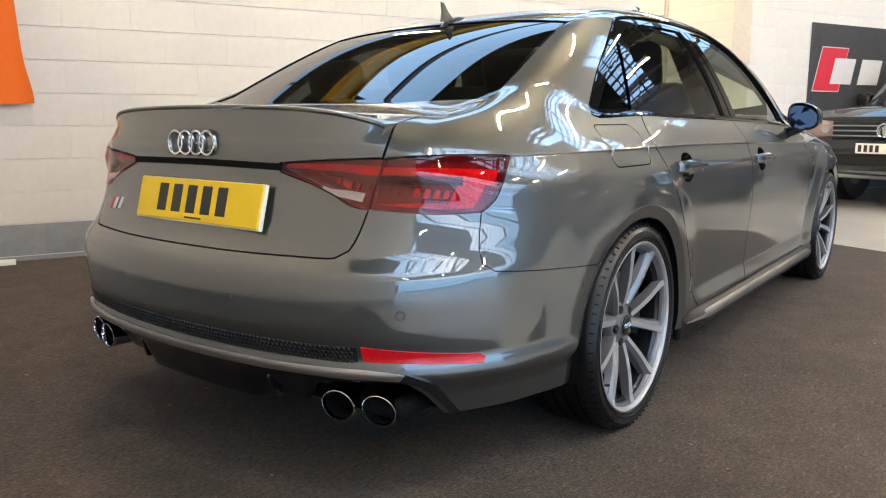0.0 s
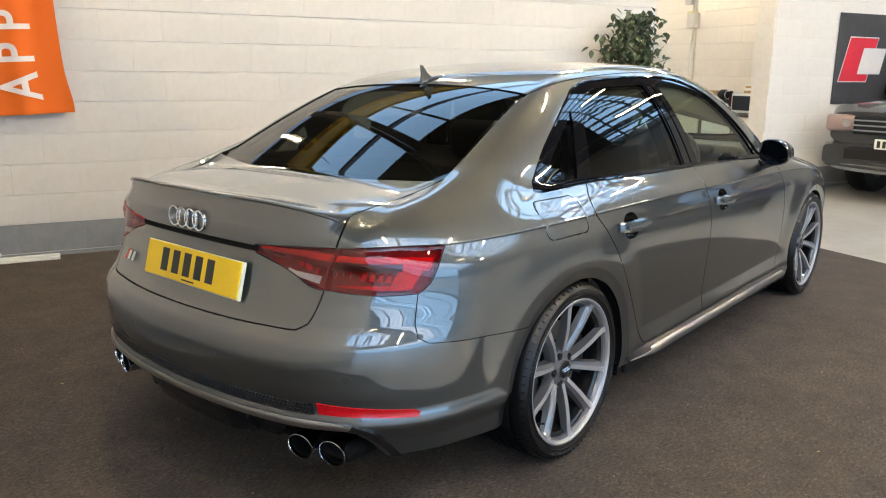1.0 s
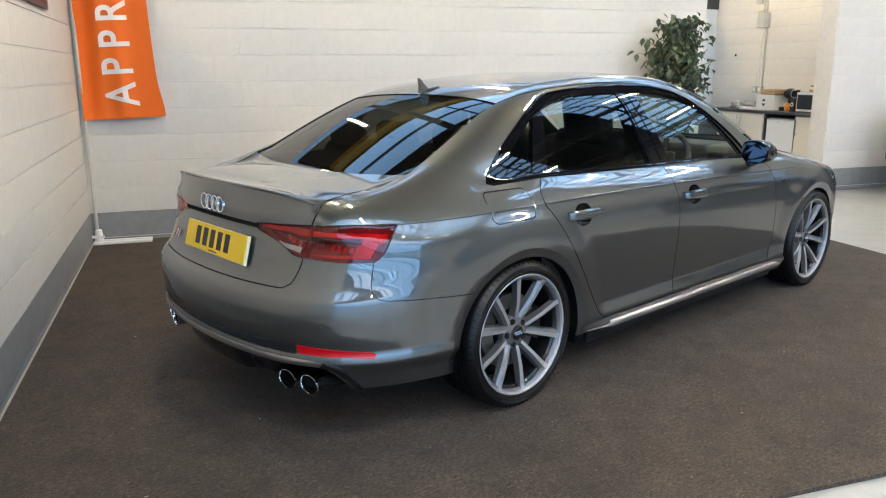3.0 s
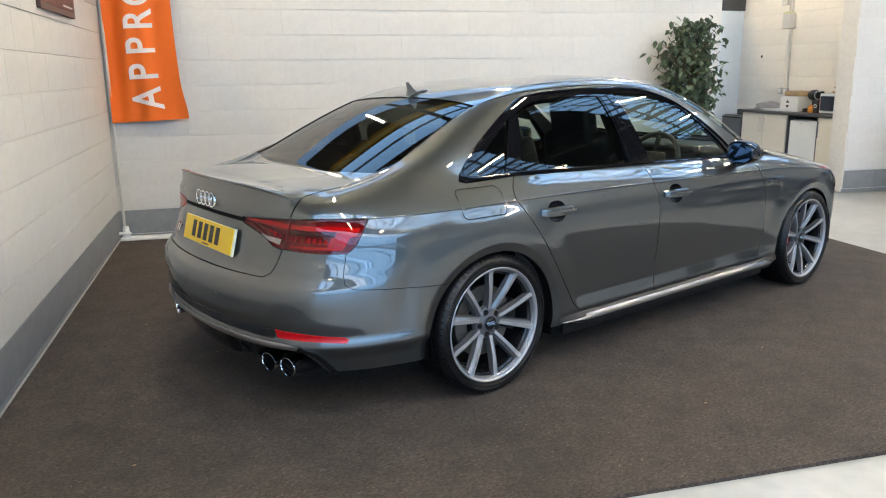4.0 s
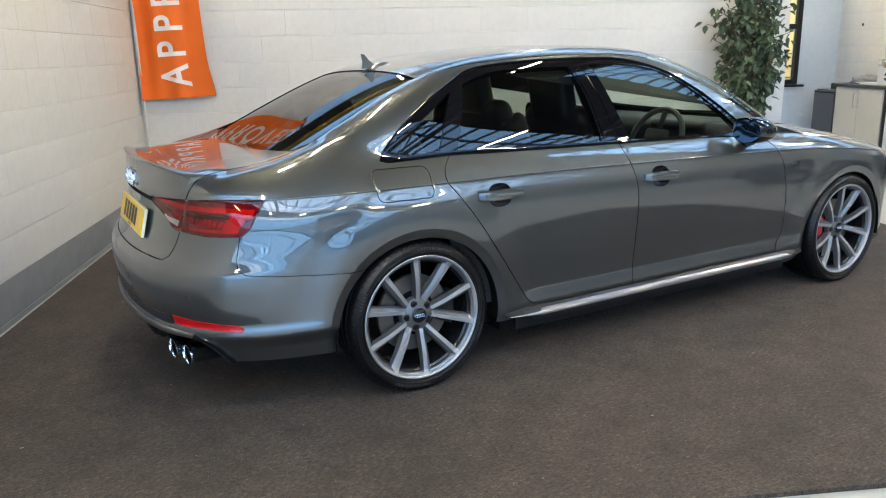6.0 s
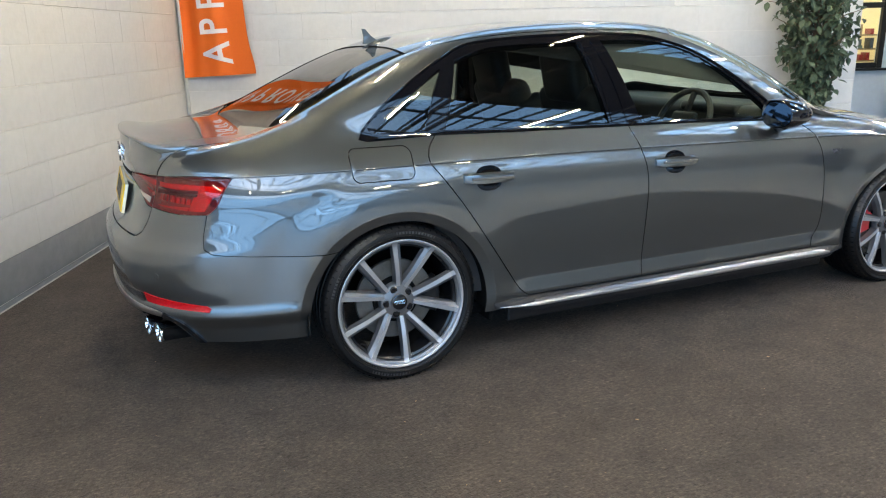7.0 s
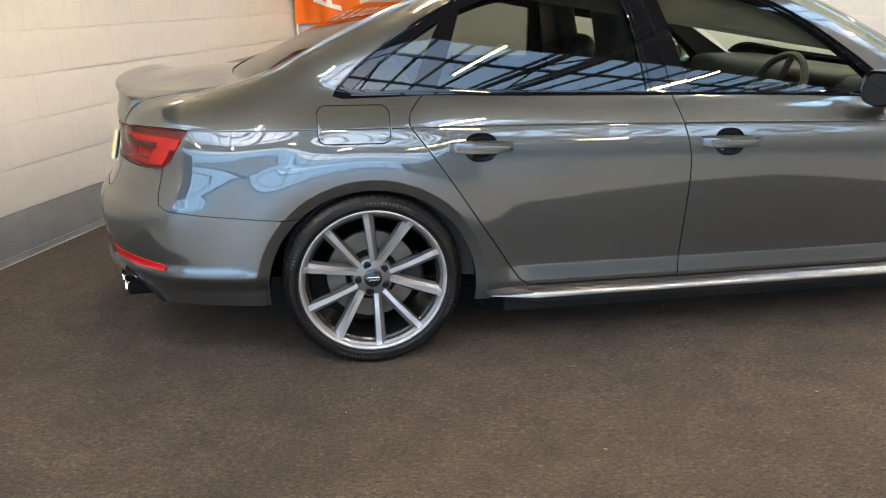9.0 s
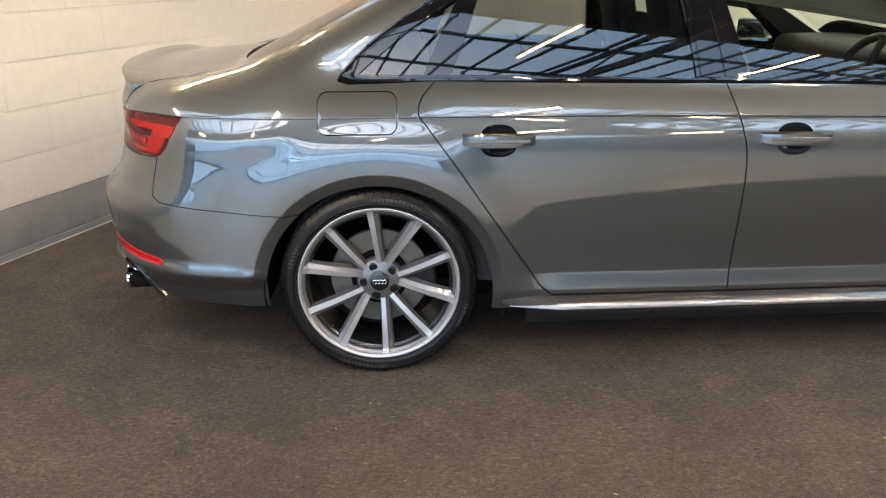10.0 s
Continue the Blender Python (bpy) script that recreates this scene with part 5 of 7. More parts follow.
    for k in range(5):
        a = radians(4 + 36 + 72 * k)
        bm = bmesh.new()
        at_bolt = Matrix.Translation((0.0535 * math.cos(a), 0, 0.0535 * math.sin(a)))
        lathe(bm, [(0.0, -0.0735), (0.0070, -0.0735), (0.0078, -0.0745), (0.0095, -0.0745), (0.0105, -0.0725), (0.0150, -0.0722), (0.0160, -0.062)], 18, m=at_bolt)
        part("wheel_bolt", bm, BLACK_GLOSS, hub, smooth=True)
    bm = bmesh.new()
    lathe(bm, [(0.085, -0.028), (0.168, -0.028), (0.170, -0.024), (0.168, -0.004), (0.085, -0.004)], 72)
    part("brake_disc", bm, STEEL, hub, "worn steel brake disc", smooth=True, angle=30)
    bm = bmesh.new()
    lathe(bm, [(0.0, -0.040), (0.096, -0.040), (0.100, -0.028)], 48)
    part("disc_bell", bm, DARK, hub, smooth=True)
    bm = bmesh.new()
    a0, a1 = (-24, 24) if caliper == "rear" else (150, 194)
    rings = []
    for a in np.radians(np.linspace(a0, a1, 12)):
        rings.append([bm.verts.new((r * math.cos(a), y, r * math.sin(a))) for r, y in ((0.115, -0.050), (0.185, -0.050), (0.195, -0.042), (0.195, 0.0), (0.115, 0.0))])
    for u, v in zip(rings, rings[1:]):
        for k in range(5):
            bm.faces.new((u[k], u[(k + 1) % 5], v[(k + 1) % 5], v[k]))
    bm.faces.new(rings[0])
    bm.faces.new(rings[-1][::-1])
    part("caliper", bm, BLACK_PLASTIC if caliper == "rear" else material("red_caliper", (0.45, 0.01, 0.015), 0.3, coat=0.6), hub, "brake caliper")
    bm = bmesh.new()
    a = radians(222)
    tube(bm, [(0.232 * math.cos(a), -0.075, 0.232 * math.sin(a)), (0.222 * math.cos(a), -0.105, 0.222 * math.sin(a))], 0.004, 8)
    part("valve", bm, BLACK_PLASTIC, hub)
    return hub


wheel(Matrix.Translation((0, -0.769, 0.3205)), "rear")
wheel(Matrix.Translation((2.825, -0.779, 0.3205)), "front")
wheel(Matrix.Translation((0, 0.769, 0.3205)) @ Matrix.Rotation(math.pi, 4, "Z"), "rear")
wheel(Matrix.Translation((2.825, 0.779, 0.3205)) @ Matrix.Rotation(math.pi, 4, "Z"), "front")

# wheel housings and belly
for cx in (0.0, 2.825):
    for side in (1, -1):
        bm = bmesh.new()
        rings = []
        for a in np.linspace(radians(-7), radians(187), 30):
            rings.append([bm.verts.new((cx + 0.378 * math.cos(a), y, 0.285 + 0.378 * math.sin(a))) for y in (-0.872, -0.55)])
        for u, v in zip(rings, rings[1:]):
            bm.faces.new((u[0], u[1], v[1], v[0]))
        bm.faces.new([r[1] for r in rings])
        bmesh.ops.transform(bm, matrix=mirrored(Matrix(), side), verts=bm.verts)
        part("wheel_housing", bm, DARK, car, "black wheel housing")
bm = bmesh.new()
box(bm, (3.0 - 0.75, 1.56, 0.06), Matrix.Translation((1.41, 0, 0.21)), 0.02, 2)
box(bm, (0.50, 1.35, 0.05), Matrix.Translation((-0.64, 0, 0.27)), 0.02, 2)
part("underbody", bm, DARK, car, "black underbody")
# ---- the saloon's cabin ----
def cushion(bm, size, m, round_by=0.05):
    box(bm, size, m, round_by, 3)


def seat(name, x, y, label):
    hold = new(name)
    hold.parent = car
    tagged(hold, label)
    bm = bmesh.new()
    cushion(bm, (0.50, 0.50, 0.16), Matrix.Translation((x, y, 0.46)))
    part("seat_base", bm, SEAT, hold, smooth=True)
    bm = bmesh.new()
    cushion(bm, (0.14, 0.50, 0.64), Matrix.Translation((x - 0.30, y, 0.80)) @ Matrix.Rotation(radians(-20), 4, "Y"), 0.06)
    for s in (-1, 1):
        cushion(bm, (0.18, 0.09, 0.50), Matrix.Translation((x - 0.26, y + 0.22 * s, 0.78)) @ Matrix.Rotation(radians(-20), 4, "Y"), 0.04)
    part("backrest", bm, SEAT, hold, smooth=True)
    bm = bmesh.new()
    cushion(bm, (0.11, 0.29, 0.26), Matrix.Translation((x - 0.445, y, 1.150)) @ Matrix.Rotation(radians(-12), 4, "Y"), 0.045)
    part("headrest", bm, SEAT, hold, smooth=True)
    for s in (-1, 1):
        bm = bmesh.new()
        tube(bm, [(x - 0.42, y + 0.06 * s, 1.02), (x - 0.445, y + 0.06 * s, 1.14)], 0.007, 8)
        part("headrest_post", bm, CHROME, hold)


seat("driver_seat", 1.50, -0.37, "black leather front seat")
seat("passenger_seat", 1.50, 0.37, "black leather front seat")
bench = new("rear_bench")
bench.parent = car
tagged(bench, "black leather rear bench")
bm = bmesh.new()
cushion(bm, (0.52, 1.30, 0.18), Matrix.Translation((0.52, 0, 0.48)))
part("bench_base", bm, SEAT, bench, smooth=True)
bm = bmesh.new()
cushion(bm, (0.16, 1.28, 0.60), Matrix.Translation((0.18, 0, 0.78)) @ Matrix.Rotation(radians(-24), 4, "Y"), 0.06)
part("bench_back", bm, SEAT, bench, smooth=True)
for y in (-0.42, 0, 0.42):
    bm = bmesh.new()
    cushion(bm, (0.10, 0.26, 0.15), Matrix.Translation((0.04, y, 1.105)) @ Matrix.Rotation(radians(-14), 4, "Y"), 0.045)
    part("headrest", bm, SEAT, bench, smooth=True)
bm = bmesh.new()
box(bm, (0.42, 1.22, 0.03), Matrix.Translation((-0.20, 0, 0.985)), 0.01, 2)
part("parcel_shelf", bm, BLACK_PLASTIC, car)
bm = bmesh.new()
box(bm, (2.3, 1.56, 0.05), Matrix.Translation((1.3, 0, 0.27)), 0.01, 2)
part("cabin_floor", bm, DARK, car)
bm = bmesh.new()
box(bm, (0.42, 1.46, 0.22), Matrix.Translation((2.16, 0, 0.86)), 0.06, 4)
box(bm, (0.22, 0.42, 0.06), Matrix.Translation((2.05, -0.37, 0.945)), 0.028, 3)
part("dashboard", bm, BLACK_PLASTIC, car, "black soft-touch dashboard", smooth=True)
bm = bmesh.new()
at_wheel = Matrix.Translation((1.79, -0.37, 0.875)) @ Matrix.Rotation(radians(-65), 4, "Y")
lathe(bm, [(0.183 + 0.016 * math.cos(a), 0.016 * math.sin(a)) for a in (math.pi / 4 * k for k in range(8))], 40, axis="Z", m=at_wheel, closed=True)
steering = part("steering_wheel", bm, SEAT, car, "black three-spoke steering wheel", smooth=True)
bm = bmesh.new()
box(bm, (0.13, 0.17, 0.04), at_wheel, 0.02, 3)
for a in (90, -90, 180):
    box(bm, (0.03, 0.12, 0.02), at_wheel @ Matrix.Rotation(radians(a), 4, "Z") @ Matrix.Translation((0, 0.12, 0)), 0.005, 2)
part("steering_hub", bm, BLACK_PLASTIC, steering, smooth=True)
bm = bmesh.new()
box(bm, (0.045, 0.25, 0.075), Matrix.Translation((1.765, 0.0, 1.185)) @ Matrix.Rotation(radians(12), 4, "Y"), 0.022, 3)
inside_mirror = part("inside_mirror", bm, BLACK_PLASTIC, car, "black inside mirror", smooth=True)
bm = bmesh.new()
tube(bm, [(1.78, 0, 1.20), (1.83, 0, 1.262)], 0.015, 10)
part("mirror_stem", bm, BLACK_PLASTIC, inside_mirror)
panel("headlining", loop([p[:2] for p in roof_side], run((1.50, -0.58), (1.58, -0.3), (1.60, 0)), run((1.60, 0), (0.195, 0)), run((0.195, 0), (0.19, -0.3), (0.18, -0.528))), CLOTH_HEAD, car, both=True, on=lid, sink=0.035, depth=0, grid=0.06)
for side in (1, -1):
    panel("door_lining", loop(run((0.30, -0.9, 0.30), (2.25, -0.9, 0.30)), run((2.25, -0.9, 0.30), (2.10, -0.81, 0.90)), run((2.10, -0.81, 0.90), (1.110, -0.81, 0.940), (0.195, -0.785, 0.955)), run((0.195, -0.785, 0.955), (0.10, -0.88, 0.75), (0.30, -0.9, 0.30))), SEAT, car, side, sink=0.055, depth=0.0, grid=0.06, label="black door lining")
    panel("pillar_lining", loop(run((-0.30, -0.62, 1.04), (0.16, -0.785, 0.955)), lights_rear[1:], lights_top[:-14], run((0.40, -0.56, 1.31), (0.18, -0.528, 1.268)), roof_edge[::-1]), BLACK_PLASTIC, car, side, sink=0.03, depth=0.0, grid=0.05, gap=0.004)
    # belts from the pillar
    bm = bmesh.new()
    box(bm, (0.05, 0.08, 0.34), mirrored(Matrix.Translation((1.08, -0.640, 1.12)) @ Matrix.Rotation(radians(-21), 4, "X") @ Matrix.Rotation(radians(-12), 4, "Y"), side), 0.012, 2)
    part("pillar_cover", bm, BLACK_PLASTIC, car)
# ---- the hall: walls of painted block, dark carpet on pale concrete, steel roof ----
PITCH, RISE, FIRST, TALL = 0.435, 0.2175, 0.26, 2.66


def slab(name, a0, a1, b0, b1, z0, z1, mat, label="", category="", parent=None):
    bm = bmesh.new()
    box(bm, (a1 - a0, b1 - b0, z1 - z0), HALL @ Matrix.Translation(((a0 + a1) / 2, (b0 + b1) / 2, (z0 + z1) / 2)))
    ob = part(name, bm, mat, parent)
    return tagged(ob, label, category, kind="structure") if not parent else ob


slab("floor", -12.3, 18.2, -30.3, 16.2, -0.2, -0.006, CONCRETE, "pale polished concrete floor with faint stains", "floor")
bm = bmesh.new()
prism(bm, [(0.0, -5.29), (1.0, -5.27), (1.7, -5.21), (2.25, -5.115), (3.4, -5.105), (5.97, -5.10), (5.97, 0.0), (0.0, 0.0)], 0.023, HALL @ Matrix.Translation((0, 0, -0.012)))
tagged(part("carpet", bm, CARPET), "dark brown carpet sheet on concrete floor", "carpet", kind="structure")
slab("carpet_edge", 0.0, 0.012, -5.17, -0.02, 0.0, 0.0135, CONCRETE, "pale cut edge of the carpet along the wall", "carpet edge")
# lint and grit trodden into the pile
bm = bmesh.new()
lint_rng = random.Random(8)
for k in range(70):
    a, b, t = lint_rng.uniform(0.3, 5.8), lint_rng.uniform(-5.0, -2.6), lint_rng.uniform(0, math.pi)
    size = lint_rng.uniform(0.0012, 0.003)
    box(bm, (size * lint_rng.choice((1, 1, 5)), size, 0.0012), HALL @ Matrix.Translation((a, b, 0.012)) @ Matrix.Rotation(t, 4, "Z"))
tagged(part("lint", bm, CARD), "small brown specks of lint on the dark carpet", "lint", kind="stuff")
wall_north = slab("wall_north", -0.25, 6.0, 0.006, 0.22, 0, TALL, MORTAR, "white painted blockwork wall with grey base", "wall")
wall_west = slab("wall_west", -0.25, -0.006, -6.6, 0.0, 0, TALL, MORTAR, "white painted blockwork wall with grey base", "wall")
wall_pier = slab("wall_pier", 8.0, 18.2, 0.306, 0.56, 0, TALL, MORTAR, "white painted blockwork wall with grey base", "wall")
wall_kitchen = slab("wall_kitchen", 8.706, 8.9, 0.56, 3.4, 0, TALL, MORTAR, "cream painted blockwork kitchen wall", "wall")
slab("wall_return", 5.8, 6.0, 0.22, 3.4, 0, TALL, WALL, "white painted return wall", "wall")
slab("wall_east", 18.0, 18.2, -30, 16.0, 0, 6.5, CLADDING, "grey sheet hall wall", "wall")
slab("wall_outer", -12.2, -12.0, -30, 16.0, 0, 6.5, CLADDING, "grey sheet hall wall", "wall")
slab("wall_far", -12.2, 18.2, 16.0, 16.2, 0, 6.5, CLADDING, "grey sheet hall wall", "wall")
slab("wall_south", -12.2, 18.2, -30.3, -30.0, 0, 6.5, CLADDING, "grey sheet hall wall", "wall")


def block_mesh(name, long, high, mat, deep=0.012):
    bm = bmesh.new()
    box(bm, (long - 0.0004, deep, high - 0.0065), Matrix(), 0.0009, 1)
    mesh = bpy.data.meshes.new(name)
    bm.to_mesh(mesh)
    bm.free()
    mesh.materials.append(mat)
    return mesh


def block_material(base, name):
    """Each block a touch lighter or darker than the next."""
    m = base.copy()
    m.name = name
    nodes, links = m.node_tree.nodes, m.node_tree.links
    p = nodes["Principled BSDF"]
    info, rng, mul = nodes.new("ShaderNodeObjectInfo"), nodes.new("ShaderNodeMapRange"), nodes.new("ShaderNodeMix")
    rng.inputs["To Min"].default_value, rng.inputs["To Max"].default_value = 0.965, 1.0
    mul.data_type, mul.blend_type = "RGBA", "MULTIPLY"
    mul.inputs["Factor"].default_value = 1.0
    links.new(info.outputs["Random"], rng.inputs[0])
    source = p.inputs["Base Color"].links[0].from_socket
    links.new(source, mul.inputs["A"])
    links.new(rng.outputs[0], mul.inputs["B"])
    links.new(mul.outputs["Result"], p.inputs["Base Color"])
    return m


WALL_BLOCK, SKIRT_BLOCK = block_material(WALL, "white_block"), block_material(SKIRT, "grey_block")
CREAM_BLOCK = block_material(material("cream_painted_block", (0.74, 0.69, 0.62), 0.6, grain=0.05, grain_size=18, wear=0.08, wear_size=1.2, bump=0.0012, bump_size=55), "cream_block")


def block_wall(wall, start, turn, length, courses=11, mat=None, base=True, shift=0.0):
    """Lay blocks on a wall's face from a corner, in running bond; the face looks along -y of the turned frame."""
    mat = mat or WALL_BLOCK
    frame_m = HALL @ Matrix.Translation(start) @ Matrix.Rotation(radians(turn), 4, "Z")
    whole = {}
    rows = [(FIRST + RISE * k, RISE, mat) for k in range(courses)]
    if base:
        rows += [(FIRST - RISE, RISE, SKIRT_BLOCK), (0.0, FIRST - RISE, SKIRT_BLOCK)]
    for k, (z, high, m) in enumerate(rows):
        x = -((k % 2) * PITCH / 2) - shift
        while x < length:
            x0, x1 = max(x, 0), min(x + PITCH, length)
            x += PITCH
            if x1 - x0 < 0.03:
                continue
            key = (round(x1 - x0, 3), round(high, 4), m.name)
            if key not in whole:
                whole[key] = block_mesh("block", x1 - x0, high, m)
            ob = new("block", whole[key])
            ob.parent = wall
            ob.matrix_local = frame_m @ Matrix.Translation(((x0 + x1) / 2, -0.0008 + random.uniform(-0.0002, 0.0002), z + high / 2))


# the window recess behind the kitchen
# with its black-framed window
for nm, a0, a1, z0, z1 in (("wall_recess_low", 6.0, 8.9, 0, 0.84), ("wall_recess_left", 6.0, 7.2, 0.84, 2.30), ("wall_recess_right", 8.13, 8.9, 0.84, 2.30), ("wall_recess_top", 6.0, 8.9, 2.30, TALL)):
    slab(nm, a0, a1, 3.4, 3.6, z0, z1, COOL_WHITE, "pale blue-white painted plaster wall round a window", "wall")

# roof of grey sheet with long glazed strips, and a sloping glazed side beyond
STRIPS = [(-13.0, -7.4), (1.8, 4.4), (7.4, 14.4)]
lo = -20.5
for s0, s1 in STRIPS + [(16.2, None)]:
    for a1, b0, b1 in ((18.2, lo, -3.8), (7.5, -3.8, -1.4), (18.2, -1.4, s0)) if lo == -7.4 else ((18.2, lo, s0),):
        slab("ceiling", -12.2, a1, b0, b1, 6.5, 6.6, ROOF_SHEET, "grey profiled roof sheet", "ceiling")
    lo = s1


def glazing(m, long, deep, rails, watts, pitch=1.0):
    """A lit opening with dark bars under it, in the frame m whose y runs across the strip."""
    lamp = skylight("roof_light", 0, 0, 0, 0, long, deep, watts)
    lamp.matrix_world = HALL @ m
    frame_ob = tagged(new("roof_glazing"), "dark glazing bars across a long roof light", "roof light", "roof lights", "structure")
    for k in range(int(long / pitch) + 1):
        bm = bmesh.new()
        box(bm, (0.06, deep, 0.08), HALL @ m @ Matrix.Translation((-long / 2 + pitch * k, 0, -0.10)))
        part("glazing_bar", bm, STEEL_DARK, frame_ob)
    for k in range(rails):
        bm = bmesh.new()
        box(bm, (long, 0.09, 0.12), HALL @ m @ Matrix.Translation((0, -deep / 2 + deep * (k + 0.5) / rails, -0.15)))
        part("glazing_rail", bm, STEEL_DARK, frame_ob)


for s0, s1 in STRIPS:
    glazing(Matrix.Translation((3.0, (s0 + s1) / 2, 6.58)), 30.0, s1 - s0, 3 if s0 < 0 else 1, (300 if s0 < 0 else 220 if s0 < 5 else 50) * (s1 - s0), 0.72 if s0 < 0 else 5.0)
slope_m = Matrix.Translation((3.0, -25.1, 5.05)) @ Matrix.Rotation(math.atan2(3.0, 9.2), 4, "X")
glazing(slope_m, 30.0, 9.6, 4, 2600)

# a short strip over the east side, and tall glazed doors in the far south end
glazing(Matrix.Translation((12.8, -2.6, 6.58)), 10.6, 2.4, 2, 330, 0.72)
glazing(Matrix.Translation((3.0, -29.8, 2.3)) @ Matrix.Rotation(radians(90), 4, "X"), 29.0, 4.2, 2, 1150, 1.5)


# trusses
def truss(a):
    hold = tagged(new("roof_truss"), "dark painted steel lattice roof truss", "truss", "roof trusses", "structure")
    for z in (6.30, 5.55):
        bm = bmesh.new()
        box(bm, (0.12, 36.0, 0.10), HALL @ Matrix.Translation((a, -2.0, z)))
        part("chord", bm, STEEL_DARK, hold)
    for k in range(24):
        b0, b1 = 16 - 1.5 * k, 14.5 - 1.5 * k
        z0, z1 = (5.55, 6.30) if k % 2 else (6.30, 5.55)
        bm = bmesh.new()
        tube(bm, [at(a, b0, z0), at(a, b1, z1)], 0.03, 6)
        part("web", bm, STEEL_DARK, hold)


for a in (-11.6, -7.0, -2.4, 2.2, 6.8, 11.4, 16.0):
    truss(a)


# yellow crane beam over the block wall
def crane_beam(b, z):
    hold = tagged(new("crane_beam"), "yellow painted steel crane beam under the roof", "beam", kind="structure")
    for nm, high, wide, dz in (("web_plate", 0.36, 0.03, 0.0), ("upper_flange", 0.035, 0.24, 0.195), ("lower_flange", 0.035, 0.24, -0.195)):
        bm = bmesh.new()
        box(bm, (29.0, wide, high), HALL @ Matrix.Translation((3.0, b, z + dz)), 0.004, 1)
        part(nm, bm, STEEL_YELLOW, hold)


crane_beam(3.6, 5.75)


# battens
def batten(a, b, turn=0):
    hold = tagged(new("strip_light"), "hanging white fluorescent strip light, lit", "light", "strip lights")
    m = HALL @ Matrix.Translation((a, b, 5.2)) @ Matrix.Rotation(radians(turn), 4, "Z")
    bm = bmesh.new()
    box(bm, (1.55, 0.12, 0.06), m @ Matrix.Translation((0, 0, 0.05)), 0.01, 1)
    part("body", bm, WHITE_PLASTIC, hold)
    bm = bmesh.new()
    tube(bm, [m @ Vector((-0.75, 0, 0)), m @ Vector((0.75, 0, 0))], 0.013, 10)
    part("tube", bm, TUBE, hold, "glowing fluorescent tube")
    for s in (-0.6, 0.6):
        bm = bmesh.new()
        tube(bm, [m @ Vector((s, 0, 0.08)), m @ Vector((s, 0, 1.30))], 0.005, 6)
        part("hanger", bm, STEEL_DARK, hold)


for a in (-9.4, -5.8, -2.2, 1.4, 5.0, 8.6, 12.2):
    for b in (9.8, 4.4, -2.2, -7.2, -12.6):
        batten(a, b, 90)
block_wall(wall_north, (0, 0.006, 0), 0, 6.0)
block_wall(wall_west, (-0.006, -6.6, 0), 90, 6.6, shift=0.1)
block_wall(wall_pier, (8.0, 0.306, 0), 0, 5.0, shift=0.2)
block_wall(wall_kitchen, (8.706, 3.4, 0), -90, 2.84, mat=CREAM_BLOCK, base=False)
